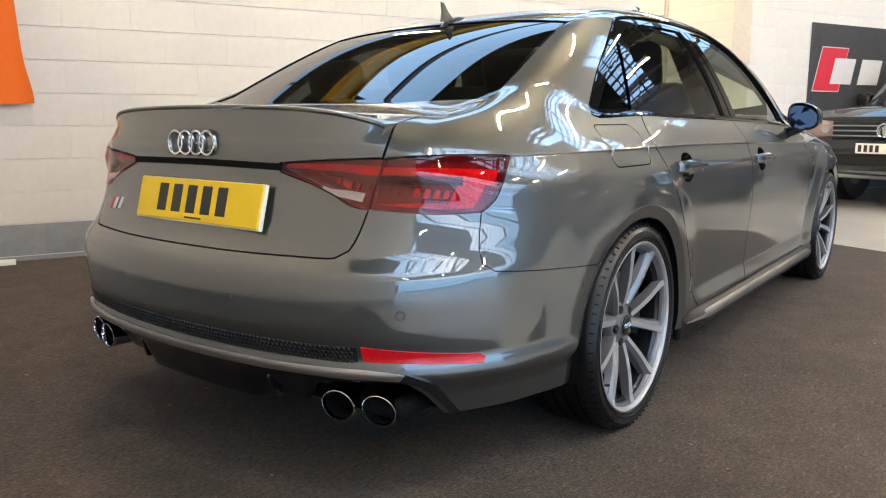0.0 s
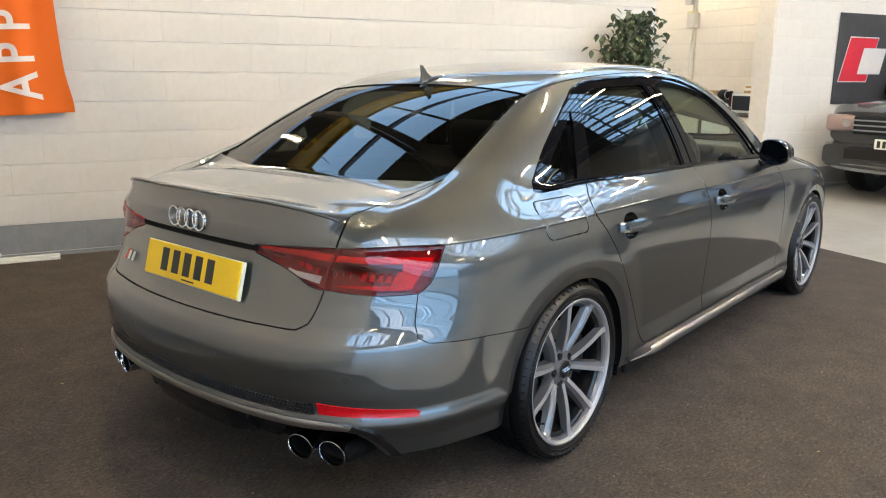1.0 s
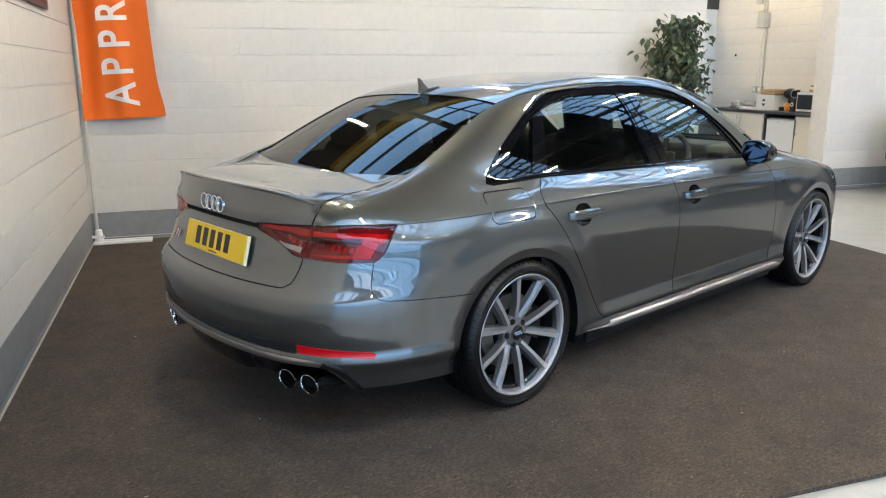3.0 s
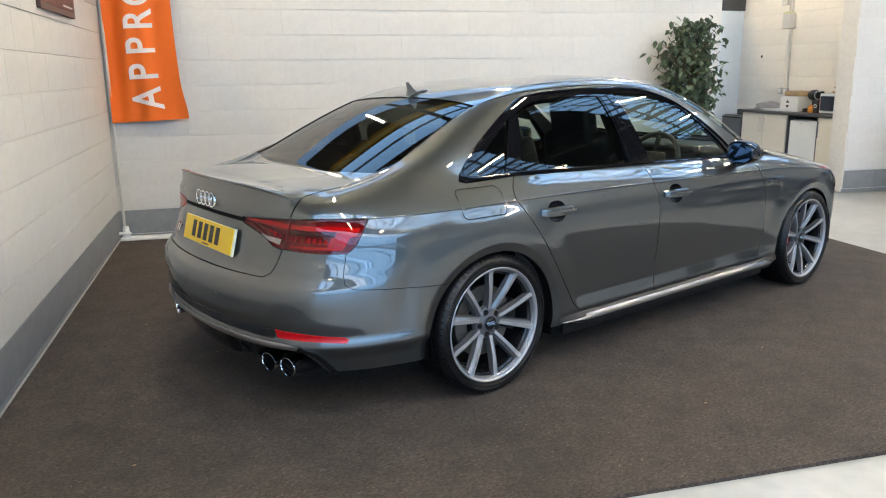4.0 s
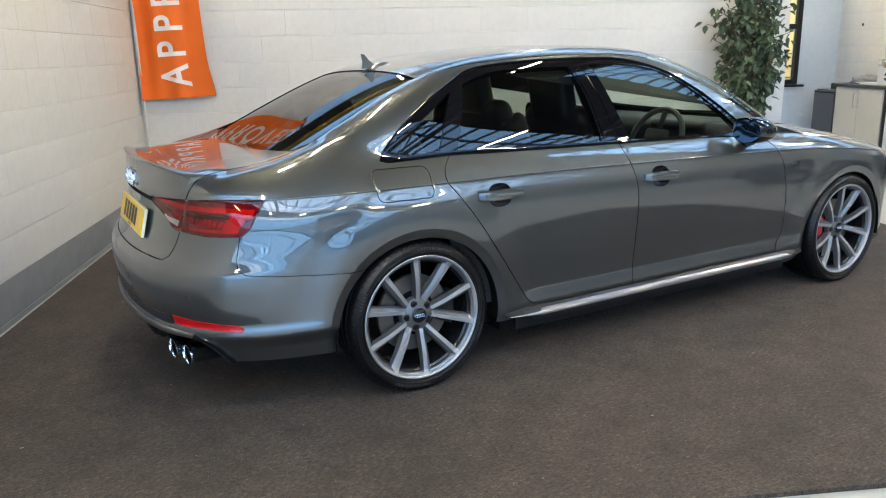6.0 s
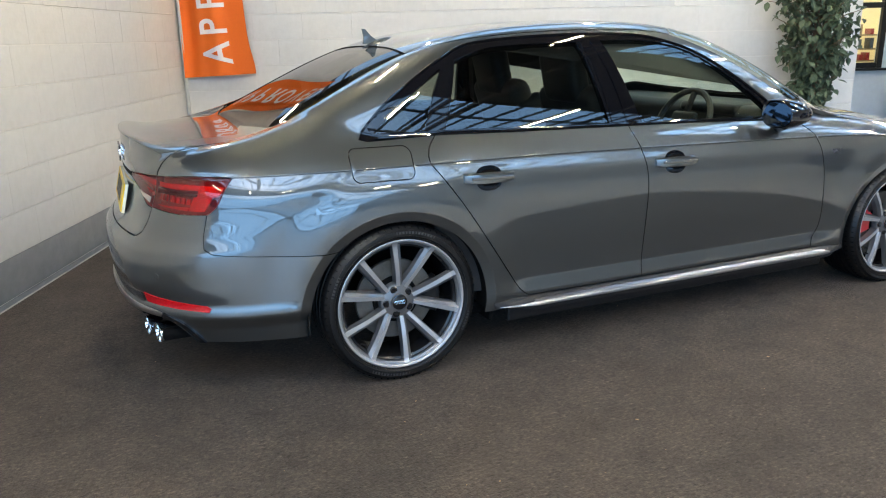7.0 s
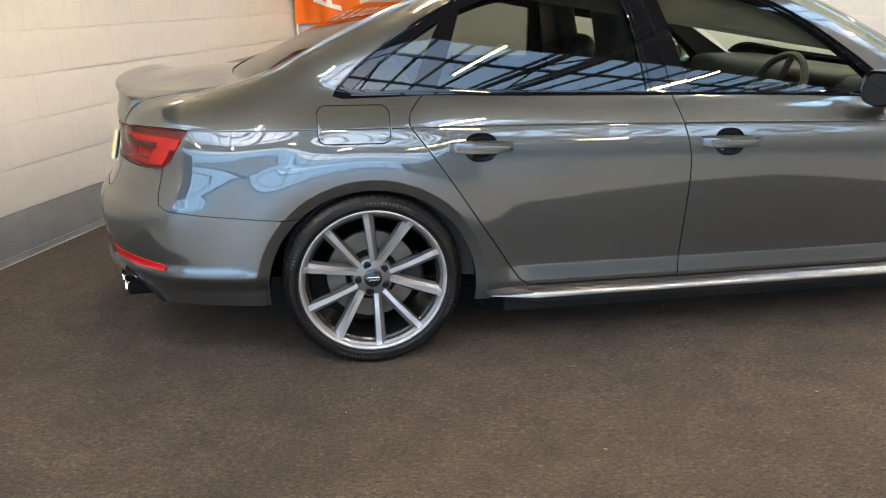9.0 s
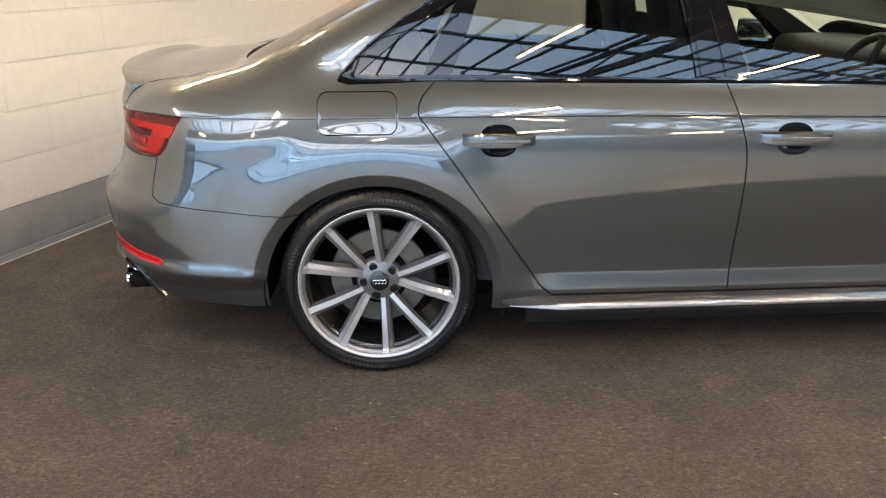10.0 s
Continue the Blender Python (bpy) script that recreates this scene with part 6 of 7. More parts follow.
# ---- flag on its pole in the corner ----
def flag():
    hold = tagged(new("flag"), "orange hanging cloth flag with white letters on a pole", "flag")
    left, right, low, high = 0.035, 0.635, 1.035, 2.75

    def cloth(u, v):
        """u across from the pole, v up."""
        fold = 0.030 * math.sin(9 * u + 2.2 * v) * (1 - 0.55 * u) + 0.018 * math.sin(21 * u - 3.0 * v) * (1 - u) + 0.012 * math.sin(4 * u + 5 * v)
        edge = right - 0.035 * math.sin(2.6 * (v - 0.05)) - 0.02 * v + 0.03 * math.exp(-((v - 0.02) / 0.10) ** 2)
        a = left + (edge - left) * u
        z = low + 0.028 * u + (high - low) * v
        return a, -0.075 + fold, z
    bm = bmesh.new()
    nu, nv = 44, 70
    grid = [[bm.verts.new(at(*cloth(i / nu, j / nv))) for i in range(nu + 1)] for j in range(nv + 1)]
    for j in range(nv):
        for i in range(nu):
            bm.faces.new((grid[j][i], grid[j][i + 1], grid[j + 1][i + 1], grid[j + 1][i]))
    sheet = part("cloth", bm, ORANGE, hold, "orange cloth with soft folds", smooth=True, angle=80)
    solid = sheet.modifiers.new("thick", "SOLIDIFY")
    solid.thickness = 0.002
    # the word climbs the cloth; each letter follows the folds
    z = 0.0
    for ch, wide in zip("APPROVED", (0.222, 0.215, 0.215, 0.222, 0.25, 0.222, 0.195, 0.23)):
        ob = lettering("letter", ch, 0.34, Matrix(), FLAG_WHITE, hold, thick=0.0, bold=0.006, wide=0.80)
        mesh = ob.data
        bm = bmesh.new()
        bm.from_mesh(mesh)
        bmesh.ops.triangulate(bm, faces=bm.faces)
        bmesh.ops.subdivide_edges(bm, edges=bm.edges, cuts=6, use_grid_fill=True)
        for v in bm.verts:
            across, along = v.co.y, v.co.x
            zz = 1.228 + z + along
            vv = (zz - low) / (high - low)
            uu = (0.350 - across - left - 0.0) / 0.60
            a, b, q = cloth(min(max(uu, 0), 1), vv)
            v.co = at(a, b - 0.0065, q)
        bm.to_mesh(mesh)
        bm.free()
        z += wide
    bm = bmesh.new()
    tube(bm, [at(0.045, -0.055, 0.03), at(0.035, -0.05, 1.3), at(0.03, -0.045, 2.85)], 0.013, 12)
    pole = part("pole", bm, CONDUIT, hold, "grey metal pole", smooth=True)
    bm = bmesh.new()
    lathe(bm, [(0.014, 0.10), (0.026, 0.09), (0.030, 0.05), (0.034, 0.03), (0.034, 0.0)], 20, axis="Z", m=HALL @ Matrix.Translation((0.055, -0.06, 0.031)))
    part("pole_socket", bm, WHITE_PLASTIC, hold, "white plastic pole socket", smooth=True)
    bm = bmesh.new()
    tube(bm, [at(0.0, -0.09, 0.07), at(0.10, -0.085, 0.065)], 0.012, 10)
    part("clamp", bm, WHITE_PLASTIC, hold, smooth=True)
    for b in (-0.05, -0.13):
        bm = bmesh.new()
        box(bm, (0.46, 0.045, 0.022), HALL @ Matrix.Translation((0.245, b, 0.022)), 0.004, 2)
        part("foot_bar", bm, WHITE_PLASTIC, hold, "off-white foot bar on the carpet")


flag()


# ---- framed print on the side wall ----
def framed_print():
    bm = bmesh.new()
    box(bm, (0.025, 1.02, 0.62), HALL @ Matrix.Translation((0.014, -1.70, 2.135)), 0.004, 2)
    ob = tagged(part("picture", bm, FRAME_BROWN), "dark brown framed print hung on white blockwork", "picture")
    bm = bmesh.new()
    box(bm, (0.004, 0.94, 0.54), HALL @ Matrix.Translation((0.028, -1.70, 2.135)))
    part("print", bm, PICTURE, ob, "dark red print")
    bm = bmesh.new()
    box(bm, (0.003, 0.30, 0.012), HALL @ Matrix.Translation((0.0315, -1.45, 1.885)))
    part("caption_bar", bm, BOARD_GREY, ob)


framed_print()


# ---- artificial fig tree ----
def fig_tree():
    rng = random.Random(5)
    tree = tagged(new("fig_tree"), "leafy green artificial fig tree in a dark pot", "plant")
    base = Vector((5.48, -0.31, 0.011))
    bm = bmesh.new()
    lathe(bm, [(0.001, 0.0), (0.13, 0.0), (0.15, 0.02), (0.18, 0.28), (0.19, 0.30), (0.175, 0.30), (0.165, 0.26), (0.001, 0.25)], 32, axis="Z", m=HALL @ Matrix.Translation(base))
    part("pot", bm, POT, tree, "dark round pot", smooth=True)
    stems = []
    for k, (da, db) in enumerate(((-0.035, 0.0), (0.035, 0.01), (0.0, -0.03))):
        pts = [base + Vector((da * (1 - t) + 0.05 * math.sin(5 * t + k * 2.1) * t, db + 0.03 * math.cos(4 * t + k), 0.24 + 1.42 * t)) for t in np.linspace(0, 1, 12)]
        bm = bmesh.new()
        rings = []
        for i, p in enumerate(pts):
            r = 0.017 * (1 - 0.65 * i / 11)
            rings.append([bm.verts.new(at(p.x + r * math.cos(a), p.y + r * math.sin(a), p.z)) for a in (math.pi / 4 * q for q in range(8))])
        for u, v in zip(rings, rings[1:]):
            for q in range(8):
                bm.faces.new((u[q], u[(q + 1) % 8], v[(q + 1) % 8], v[q]))
        part("trunk", bm, BARK, tree, "thin brown stem", smooth=True)
        stems.append(pts)
    # outline of the crown: half width by height
    reach = spline((0.62, 0.10), (0.80, 0.20), (0.95, 0.20), (1.10, 0.27), (1.30, 0.36), (1.50, 0.41), (1.65, 0.39), (1.80, 0.31), (1.92, 0.17), (2.0, 0.08))
    twigs, leaves = bmesh.new(), bmesh.new()
    tips = []
    for k in range(215):
        z = rng.uniform(0.70, 1.93)
        a = rng.uniform(0, 2 * math.pi)
        r = float(reach(z)) * math.sqrt(rng.uniform(0.15, 1.0)) * rng.uniform(0.8, 1.12)
        tips.append((Vector((0.0 + r * math.cos(a), 0.72 * r * math.sin(a), z)), a))
    for drop in range(9):
        tips.append((Vector((-0.08 - 0.035 * drop, -0.05, 0.98 - 0.028 * drop)), math.pi))
    for p, a in tips:
        stem = stems[rng.randrange(3)]
        zroot = max(0.5, p.z - rng.uniform(0.10, 0.30))
        i = min(range(12), key=lambda q: abs(stem[q].z - zroot))
        root, tip = stem[i], base + Vector((p.x, p.y, p.z))
        tip.y = min(tip.y, -0.05)
        mid = (root + tip) / 2 + Vector((0, 0, 0.05))
        tube(twigs, [at(*root), at(*mid), at(*tip)], 0.0028, 5, caps=False)
        for q in range(11):
            t = rng.uniform(0.35, 1.08)
            c = root.lerp(mid, t * 2) if t < 0.5 else mid.lerp(tip, t * 2 - 1)
            c = c + Vector((rng.gauss(0, 0.028), rng.gauss(0, 0.028), rng.gauss(0, 0.03)))
            c.y = min(c.y, -0.03)
            long, wide = rng.uniform(0.058, 0.090), rng.uniform(0.019, 0.027)
            spin = rng.uniform(0, 2 * math.pi)
            m = HALL @ Matrix.Translation(c) @ Matrix.Rotation(spin, 4, "Z") @ Matrix.Rotation(radians(rng.uniform(5, 75)), 4, "Y") @ Matrix.Rotation(radians(rng.uniform(-35, 35)), 4, "X")
            v = [leaves.verts.new(m @ Vector(w)) for w in ((0, 0, 0), (long * 0.3, wide, 0.006), (long * 0.62, wide * 0.85, 0.004), (long, 0, -0.010), (long * 0.62, -wide * 0.85, 0.004), (long * 0.3, -wide, 0.006), (long * 0.35, 0, -0.003), (long * 0.65, 0, -0.004))]
            for f in ((0, 6, 1), (1, 6, 7, 2), (2, 7, 3), (0, 5, 6), (5, 4, 7, 6), (4, 3, 7)):
                leaves.faces.new([v[w] for w in f])
    tagged(part("twig", twigs, BARK, tree), kind="stuff")
    tagged(part("crown", leaves, LEAF, tree, "dense small green leaves"), kind="stuff")


fig_tree()


# ---- kitchen run against the cream wall ----
def unit(name, b0, b1, doors, label, mat, group=""):
    """A base unit whose front looks along -a."""
    hold = tagged(new(name), label, "cabinet", group)
    bm = bmesh.new()
    box(bm, (0.54, b1 - b0 - 0.004, 0.70), HALL @ Matrix.Translation((8.40, (b0 + b1) / 2, 0.50)), 0.002, 1)
    part("carcass", bm, mat, hold)
    bm = bmesh.new()
    box(bm, (0.48, b1 - b0 - 0.004, 0.15), HALL @ Matrix.Translation((8.43, (b0 + b1) / 2, 0.075)))
    part("plinth", bm, CREAM, hold)
    w = (b1 - b0) / doors
    for k in range(doors):
        bm = bmesh.new()
        box(bm, (0.020, w - 0.006, 0.695), HALL @ Matrix.Translation((8.115, b0 + w * (k + 0.5), 0.50)), 0.003, 2)
        door = part("door", bm, mat, hold)
        hb = b0 + w * (k + 0.5) + (w / 2 - 0.045) * (1 if doors == 1 or k == 0 else -1)
        bm = bmesh.new()
        tube(bm, [at(8.075, hb, 0.60), at(8.075, hb, 0.80)], 0.006, 8)
        for z in (0.62, 0.78):
            tube(bm, [at(8.075, hb, z), at(8.108, hb, z)], 0.005, 8)
        part("handle", bm, CHROME, door, "brushed bar handle", smooth=True)
    return hold


unit("base_cabinet", 1.50, 2.43, 2, "cream two-door kitchen cabinet under the worktop", CREAM, "kitchen cabinets")
unit("base_cabinet", 0.58, 0.92, 1, "cream narrow kitchen cabinet under the worktop", CREAM, "kitchen cabinets")
bm = bmesh.new()
box(bm, (0.62, 1.87, 0.035), HALL @ Matrix.Translation((8.385, 1.505, 0.8725)), 0.005, 2)
tagged(part("worktop", bm, WORKTOP), "dark speckled kitchen worktop with clutter on it", "worktop")
for b in (0.935, 1.485):
    bm = bmesh.new()
    box(bm, (0.55, 0.02, 0.85), HALL @ Matrix.Translation((8.39, b, 0.425)), 0.002, 1)
    tagged(part("end_panel", bm, WORKTOP), "dark end panel under the worktop", "panel")


def undercounter_fridge():
    bm = bmesh.new()
    box(bm, (0.50, 0.50, 0.78), HALL @ Matrix.Translation((8.42, 1.21, 0.41)), 0.008, 2)
    ob = tagged(part("fridge", bm, APPLIANCE), "white undercounter fridge standing below the worktop", "fridge")
    bm = bmesh.new()
    box(bm, (0.035, 0.50, 0.70), HALL @ Matrix.Translation((8.150, 1.21, 0.44)), 0.010, 3)
    door = part("door", bm, APPLIANCE, ob)
    bm = bmesh.new()
    box(bm, (0.010, 0.035, 0.012), HALL @ Matrix.Translation((8.130, 1.24, 0.755)), 0.002, 1)
    part("badge_bar", bm, CONDUIT, door)


undercounter_fridge()


def dark_fridge():
    bm = bmesh.new()
    box(bm, (0.50, 0.46, 0.80), HALL @ Matrix.Translation((8.40, 2.70, 0.40)), 0.008, 2)
    ob = tagged(part("small_fridge", bm, FRIDGE_GREY), "dark grey small fridge beside the kitchen units", "fridge")
    bm = bmesh.new()
    box(bm, (0.035, 0.46, 0.74), HALL @ Matrix.Translation((8.130, 2.70, 0.415)), 0.010, 3)
    door = part("door", bm, FRIDGE_GREY, ob)
    bm = bmesh.new()
    box(bm, (0.012, 0.40, 0.02), HALL @ Matrix.Translation((8.108, 2.70, 0.765)), 0.004, 2)
    part("grip", bm, BLACK_PLASTIC, door)
    bm = bmesh.new()
    box(bm, (0.26, 0.20, 0.085), HALL @ Matrix.Translation((8.30, 2.56, 0.8435)), 0.012, 3)
    tagged(part("cash_box", bm, material("dark_green_box", (0.03, 0.05, 0.045), 0.5, grain=0.2, grain_size=30)), "dark green box on the small fridge", "box")


dark_fridge()
TOP = 0.89


def clutter():
    # folded coat
    bm = bmesh.new()
    bmesh.ops.create_icosphere(bm, subdivisions=4, radius=1.0)
    for v in bm.verts:
        n = noise.noise(v.co * 2.2) * 0.25 + noise.noise(v.co * 5.5) * 0.10
        v.co = v.co * (1 + n)
        v.co = at(8.40 + 0.18 * v.co.x, 2.22 + 0.22 * v.co.y, TOP + max(0.0, 0.075 * (v.co.z + 0.45)))
    tagged(part("coat", bm, CLOTH_GREY, smooth=True, angle=80), "crumpled grey cloth heap on the worktop", "cloth")
    # white box with black marks, brown paper on it
    bm = bmesh.new()
    box(bm, (0.26, 0.30, 0.20), HALL @ Matrix.Translation((8.36, 1.66, TOP + 0.10)) @ Matrix.Rotation(radians(8), 4, "Z"), 0.004, 2)
    ob = tagged(part("carton", bm, PAPER), "white printed carton on the worktop", "box")
    for s in (1, -1):
        bm = bmesh.new()
        m = HALL @ Matrix.Translation((8.36, 1.66, TOP + 0.10)) @ Matrix.Rotation(radians(8), 4, "Z")
        prism(bm, [(-0.03, 0.015 * s), (0.03, 0.015 * s), (0.0, 0.055 * s)][::s], 0.002, m @ Matrix(((0, 0, -1, -0.131), (1, 0, 0, 0.02), (0, 1, 0, 0), (0, 0, 0, 1))))
        part("mark", bm, INK, ob)
    bm = bmesh.new()
    box(bm, (0.24, 0.30, 0.07), HALL @ Matrix.Translation((8.37, 1.63, TOP + 0.236)) @ Matrix.Rotation(radians(-6), 4, "Z"), 0.018, 3)
    tagged(part("paper_bag", bm, CARD), "brown paper bag lying on a carton", "bag")
    # papers
    for k, (a, b) in enumerate(((8.27, 1.92), (8.30, 2.02))):
        bm = bmesh.new()
        box(bm, (0.21, 0.29, 0.012), HALL @ Matrix.Translation((a, b, TOP + 0.006 + 0.013 * k)) @ Matrix.Rotation(radians(10 * k), 4, "Z"), 0.002, 1)
        tagged(part("paper_stack", bm, PAPER), "loose white papers on the worktop", "paper")
    # coffee maker
    bm = bmesh.new()
    box(bm, (0.20, 0.15, 0.05), HALL @ Matrix.Translation((8.38, 1.36, TOP + 0.025)), 0.012, 2)
    box(bm, (0.07, 0.15, 0.26), HALL @ Matrix.Translation((8.45, 1.36, TOP + 0.14)), 0.015, 3)
    lathe(bm, [(0.001, -0.06), (0.055, -0.06), (0.068, -0.03), (0.068, 0.03), (0.055, 0.06), (0.001, 0.06)], 24, m=HALL @ Matrix.Translation((8.39, 1.36, TOP + 0.22)))
    ob = tagged(part("coffee_maker", bm, BLACK_PLASTIC, smooth=True), "black and grey pod coffee maker on the worktop", "coffee maker")
    bm = bmesh.new()
    lathe(bm, [(0.045, -0.062), (0.058, -0.062), (0.058, -0.066), (0.045, -0.066)], 24, m=HALL @ Matrix.Translation((8.39, 1.36, TOP + 0.22)), closed=True)
    part("ring", bm, CHROME, ob)
    # orange jar
    bm = bmesh.new()
    lathe(bm, [(0.001, 0), (0.035, 0), (0.04, 0.01), (0.04, 0.07), (0.028, 0.085), (0.028, 0.10), (0.001, 0.10)], 20, axis="Z", m=HALL @ Matrix.Translation((8.28, 1.27, TOP)))
    tagged(part("jar", bm, ORANGE_PLASTIC, smooth=True), "small orange plastic jar on the worktop", "jar")
    # pod rack
    hold = tagged(new("wire_rack"), "black wire cup rack on the worktop", "rack")
    for k in range(5):
        bm = bmesh.new()
        b = 1.10 + 0.035 * k
        tube(bm, [at(8.45, b, TOP), at(8.45, b, TOP + 0.25)], 0.003, 6)
        tube(bm, [at(8.30, b, TOP + 0.004), at(8.45, b, TOP + 0.004)], 0.003, 6)
        part("wire", bm, BLACK_PLASTIC, hold)
    bm = bmesh.new()
    box(bm, (0.03, 0.075, 0.16), HALL @ Matrix.Translation((8.24, 1.135, TOP + 0.08)), 0.003, 1)
    ob = tagged(part("tin", bm, INK), "black tin with a pale ring mark on the worktop", "tin")
    bm = bmesh.new()
    lathe(bm, [(0.016, 0), (0.026, 0), (0.026, 0.002), (0.016, 0.002)], 24, axis="Z", m=HALL @ Matrix.Translation((8.2245, 1.135, TOP + 0.09)) @ Matrix.Rotation(radians(-90), 4, "Y"), closed=True)
    part("mark", bm, PAPER, ob)
    # microwave
    bm = bmesh.new()
    box(bm, (0.34, 0.46, 0.24), HALL @ Matrix.Translation((8.40, 0.84, TOP + 0.13)), 0.008, 2)
    ob = tagged(part("microwave", bm, APPLIANCE), "white microwave with a dark door on the worktop", "microwave")
    bm = bmesh.new()
    box(bm, (0.012, 0.30, 0.18), HALL @ Matrix.Translation((8.226, 0.90, TOP + 0.13)), 0.006, 2)
    part("door", bm, BLACK_GLOSS, ob, "dark glass door")
    for s in (-0.15, 0.15):
        bm = bmesh.new()
        lathe(bm, [(0.001, 0.0), (0.015, 0.0), (0.013, 0.012), (0.001, 0.012)], 12, axis="Z", m=HALL @ Matrix.Translation((8.40, 0.84 + s, TOP)))
        part("foot", bm, BLACK_PLASTIC, ob)
    bm = bmesh.new()
    box(bm, (0.02, 0.02, 0.20), HALL @ Matrix.Translation((8.26, 1.085, TOP + 0.10)), 0.003, 1)
    tagged(part("red_packet", bm, RED_PAINT), "red packet standing beside the microwave", "packet")
    z = TOP + 0.25
    for k, (w, h) in enumerate(((0.30, 0.035), (0.27, 0.03), (0.22, 0.025), (0.20, 0.03))):
        bm = bmesh.new()
        box(bm, (0.24, w, h), HALL @ Matrix.Translation((8.40, 0.78 + 0.01 * k, z + h / 2)) @ Matrix.Rotation(radians(4 * k - 6), 4, "Z"), 0.003, 1)
        tagged(part("booklet", bm, PAPER if k % 2 else CARD), "stacked paper booklets on the microwave", "booklet", "booklets on the microwave")
        z += h


clutter()


# ---- conduit, switch box and sockets on the cream wall ----
def conduit():
    hold = tagged(new("switch_box"), "grey switch box with conduit on the cream wall", "switch box")
    bm = bmesh.new()
    box(bm, (0.10, 0.15, 0.20), HALL @ Matrix.Translation((8.645, 2.30, 2.10)), 0.008, 2)
    part("lower_box", bm, CONDUIT, hold)
    bm = bmesh.new()
    box(bm, (0.09, 0.11, 0.08), HALL @ Matrix.Translation((8.65, 2.33, 2.19)), 0.006, 2)
    part("yellowed_cover", bm, material("yellowed_plastic", (0.55, 0.52, 0.30), 0.45, grain=0.08, grain_size=30), hold, "yellowed plastic cover")
    for b, z0, z1 in ((2.27, 1.20, 2.0), (2.285, 2.2, 6.3), (2.345, 2.2, 6.3)):
        bm = bmesh.new()
        tube(bm, [at(8.68, b, z0), at(8.68, b, z1)], 0.011, 10)
        part("pipe", bm, CONDUIT, hold, smooth=True)
    for b in (2.33, 2.36):
        bm = bmesh.new()
        tube(bm, [at(8.685, 2.32, 2.0), at(8.685, b, 1.7), at(8.685, b + 0.02, 1.25), at(8.685, b + 0.01, 1.17)], 0.005, 8)
        part("cable", bm, WHITE_PLASTIC, hold, smooth=True)
    for b in (2.29, 2.40):
        bm = bmesh.new()
        box(bm, (0.035, 0.09, 0.09), HALL @ Matrix.Translation((8.680, b, 1.14)), 0.006, 2)
        ob = tagged(part("socket", bm, CONDUIT), "grey surface socket on the cream wall", "socket")
        bm = bmesh.new()
        box(bm, (0.008, 0.05, 0.05), HALL @ Matrix.Translation((8.6605, b, 1.14)), 0.003, 1)
        part("faceplate", bm, WHITE_PLASTIC, ob)
    bm = bmesh.new()
    box(bm, (0.06, 0.12, 0.07), HALL @ Matrix.Translation((8.67, 2.42, 2.36)), 0.006, 2)
    tagged(part("junction_box", bm, CONDUIT), "small grey junction box on the cream wall", "junction box")
    bm = bmesh.new()
    box(bm, (0.012, 0.03, 0.035), HALL @ Matrix.Translation((8.6965, 2.90, 1.63)), 0.002, 1)
    tagged(part("wall_plug", bm, INK), "small dark fixing in the cream wall", "fixing")


conduit()


# ---- black-framed window to a lit office ----
def office_window():
    hold = tagged(new("window_1"), "black-framed window onto a warm lit office", "window", kind="structure")
    for nm, a0, a1, z0, z1 in (("frame_left", 7.2, 7.26, 0.84, 2.30), ("frame_right", 8.06, 8.13, 0.84, 2.30), ("frame_low", 7.26, 8.06, 0.84, 0.91), ("frame_top", 7.26, 8.06, 2.24, 2.30), ("transom", 7.26, 8.06, 1.60, 1.67), ("mullion", 7.68, 7.74, 0.91, 1.60)):
        bm = bmesh.new()
        box(bm, (a1 - a0, 0.07, z1 - z0), HALL @ Matrix.Translation(((a0 + a1) / 2, 3.43, (z0 + z1) / 2)), 0.006, 1)
        part(nm, bm, BLACK_PLASTIC, hold)
    bm = bmesh.new()
    box(bm, (1.03, 0.12, 0.03), HALL @ Matrix.Translation((7.665, 3.36, 0.825)), 0.004, 1)
    part("sill", bm, BLACK_PLASTIC, hold, "black sill")
    bm = bmesh.new()
    box(bm, (0.81, 0.006, 1.34), HALL @ Matrix.Translation((7.66, 3.44, 1.57)))
    pane = part("pane", bm, GLASS_CLEAR, hold)
    pane.visible_shadow = False
    # self-glowing wall that stands in for the room's lighting
    bm = bmesh.new()
    box(bm, (2.6, 0.05, 2.6), HALL @ Matrix.Translation((7.9, 4.9, 1.6)))
    tagged(part("backdrop", bm, OFFICE), "warm office wall beyond the window, itself glowing", "backdrop", kind="structure")
    for z in (1.25, 1.05, 0.88):
        bm = bmesh.new()
        box(bm, (1.6, 0.22, 0.02), HALL @ Matrix.Translation((8.1, 4.75, z)))
        ob = tagged(part("office_shelf", bm, CARD), "wooden office shelf with files", "shelf", "office shelves")
        rng = random.Random(int(z * 100))
        for k in range(9):
            bm = bmesh.new()
            h = rng.uniform(0.08, 0.15)
            box(bm, (0.05, 0.16, h), HALL @ Matrix.Translation((7.5 + 0.14 * k + rng.uniform(-0.03, 0.03), 4.73, z + 0.0101 + h / 2)))
            tagged(part("file", bm, rng.choice((PAPER, RED_PAINT, FRIDGE_GREY, CARD))), "office file standing on a shelf", "file", "office files")
    bm = bmesh.new()
    box(bm, (0.46, 0.02, 0.30), HALL @ Matrix.Translation((8.48, 3.388, 2.47)), 0.004, 1)
    tagged(part("notice_board", bm, BOARD), "dark board fixed high on the white wall", "board")


office_window()


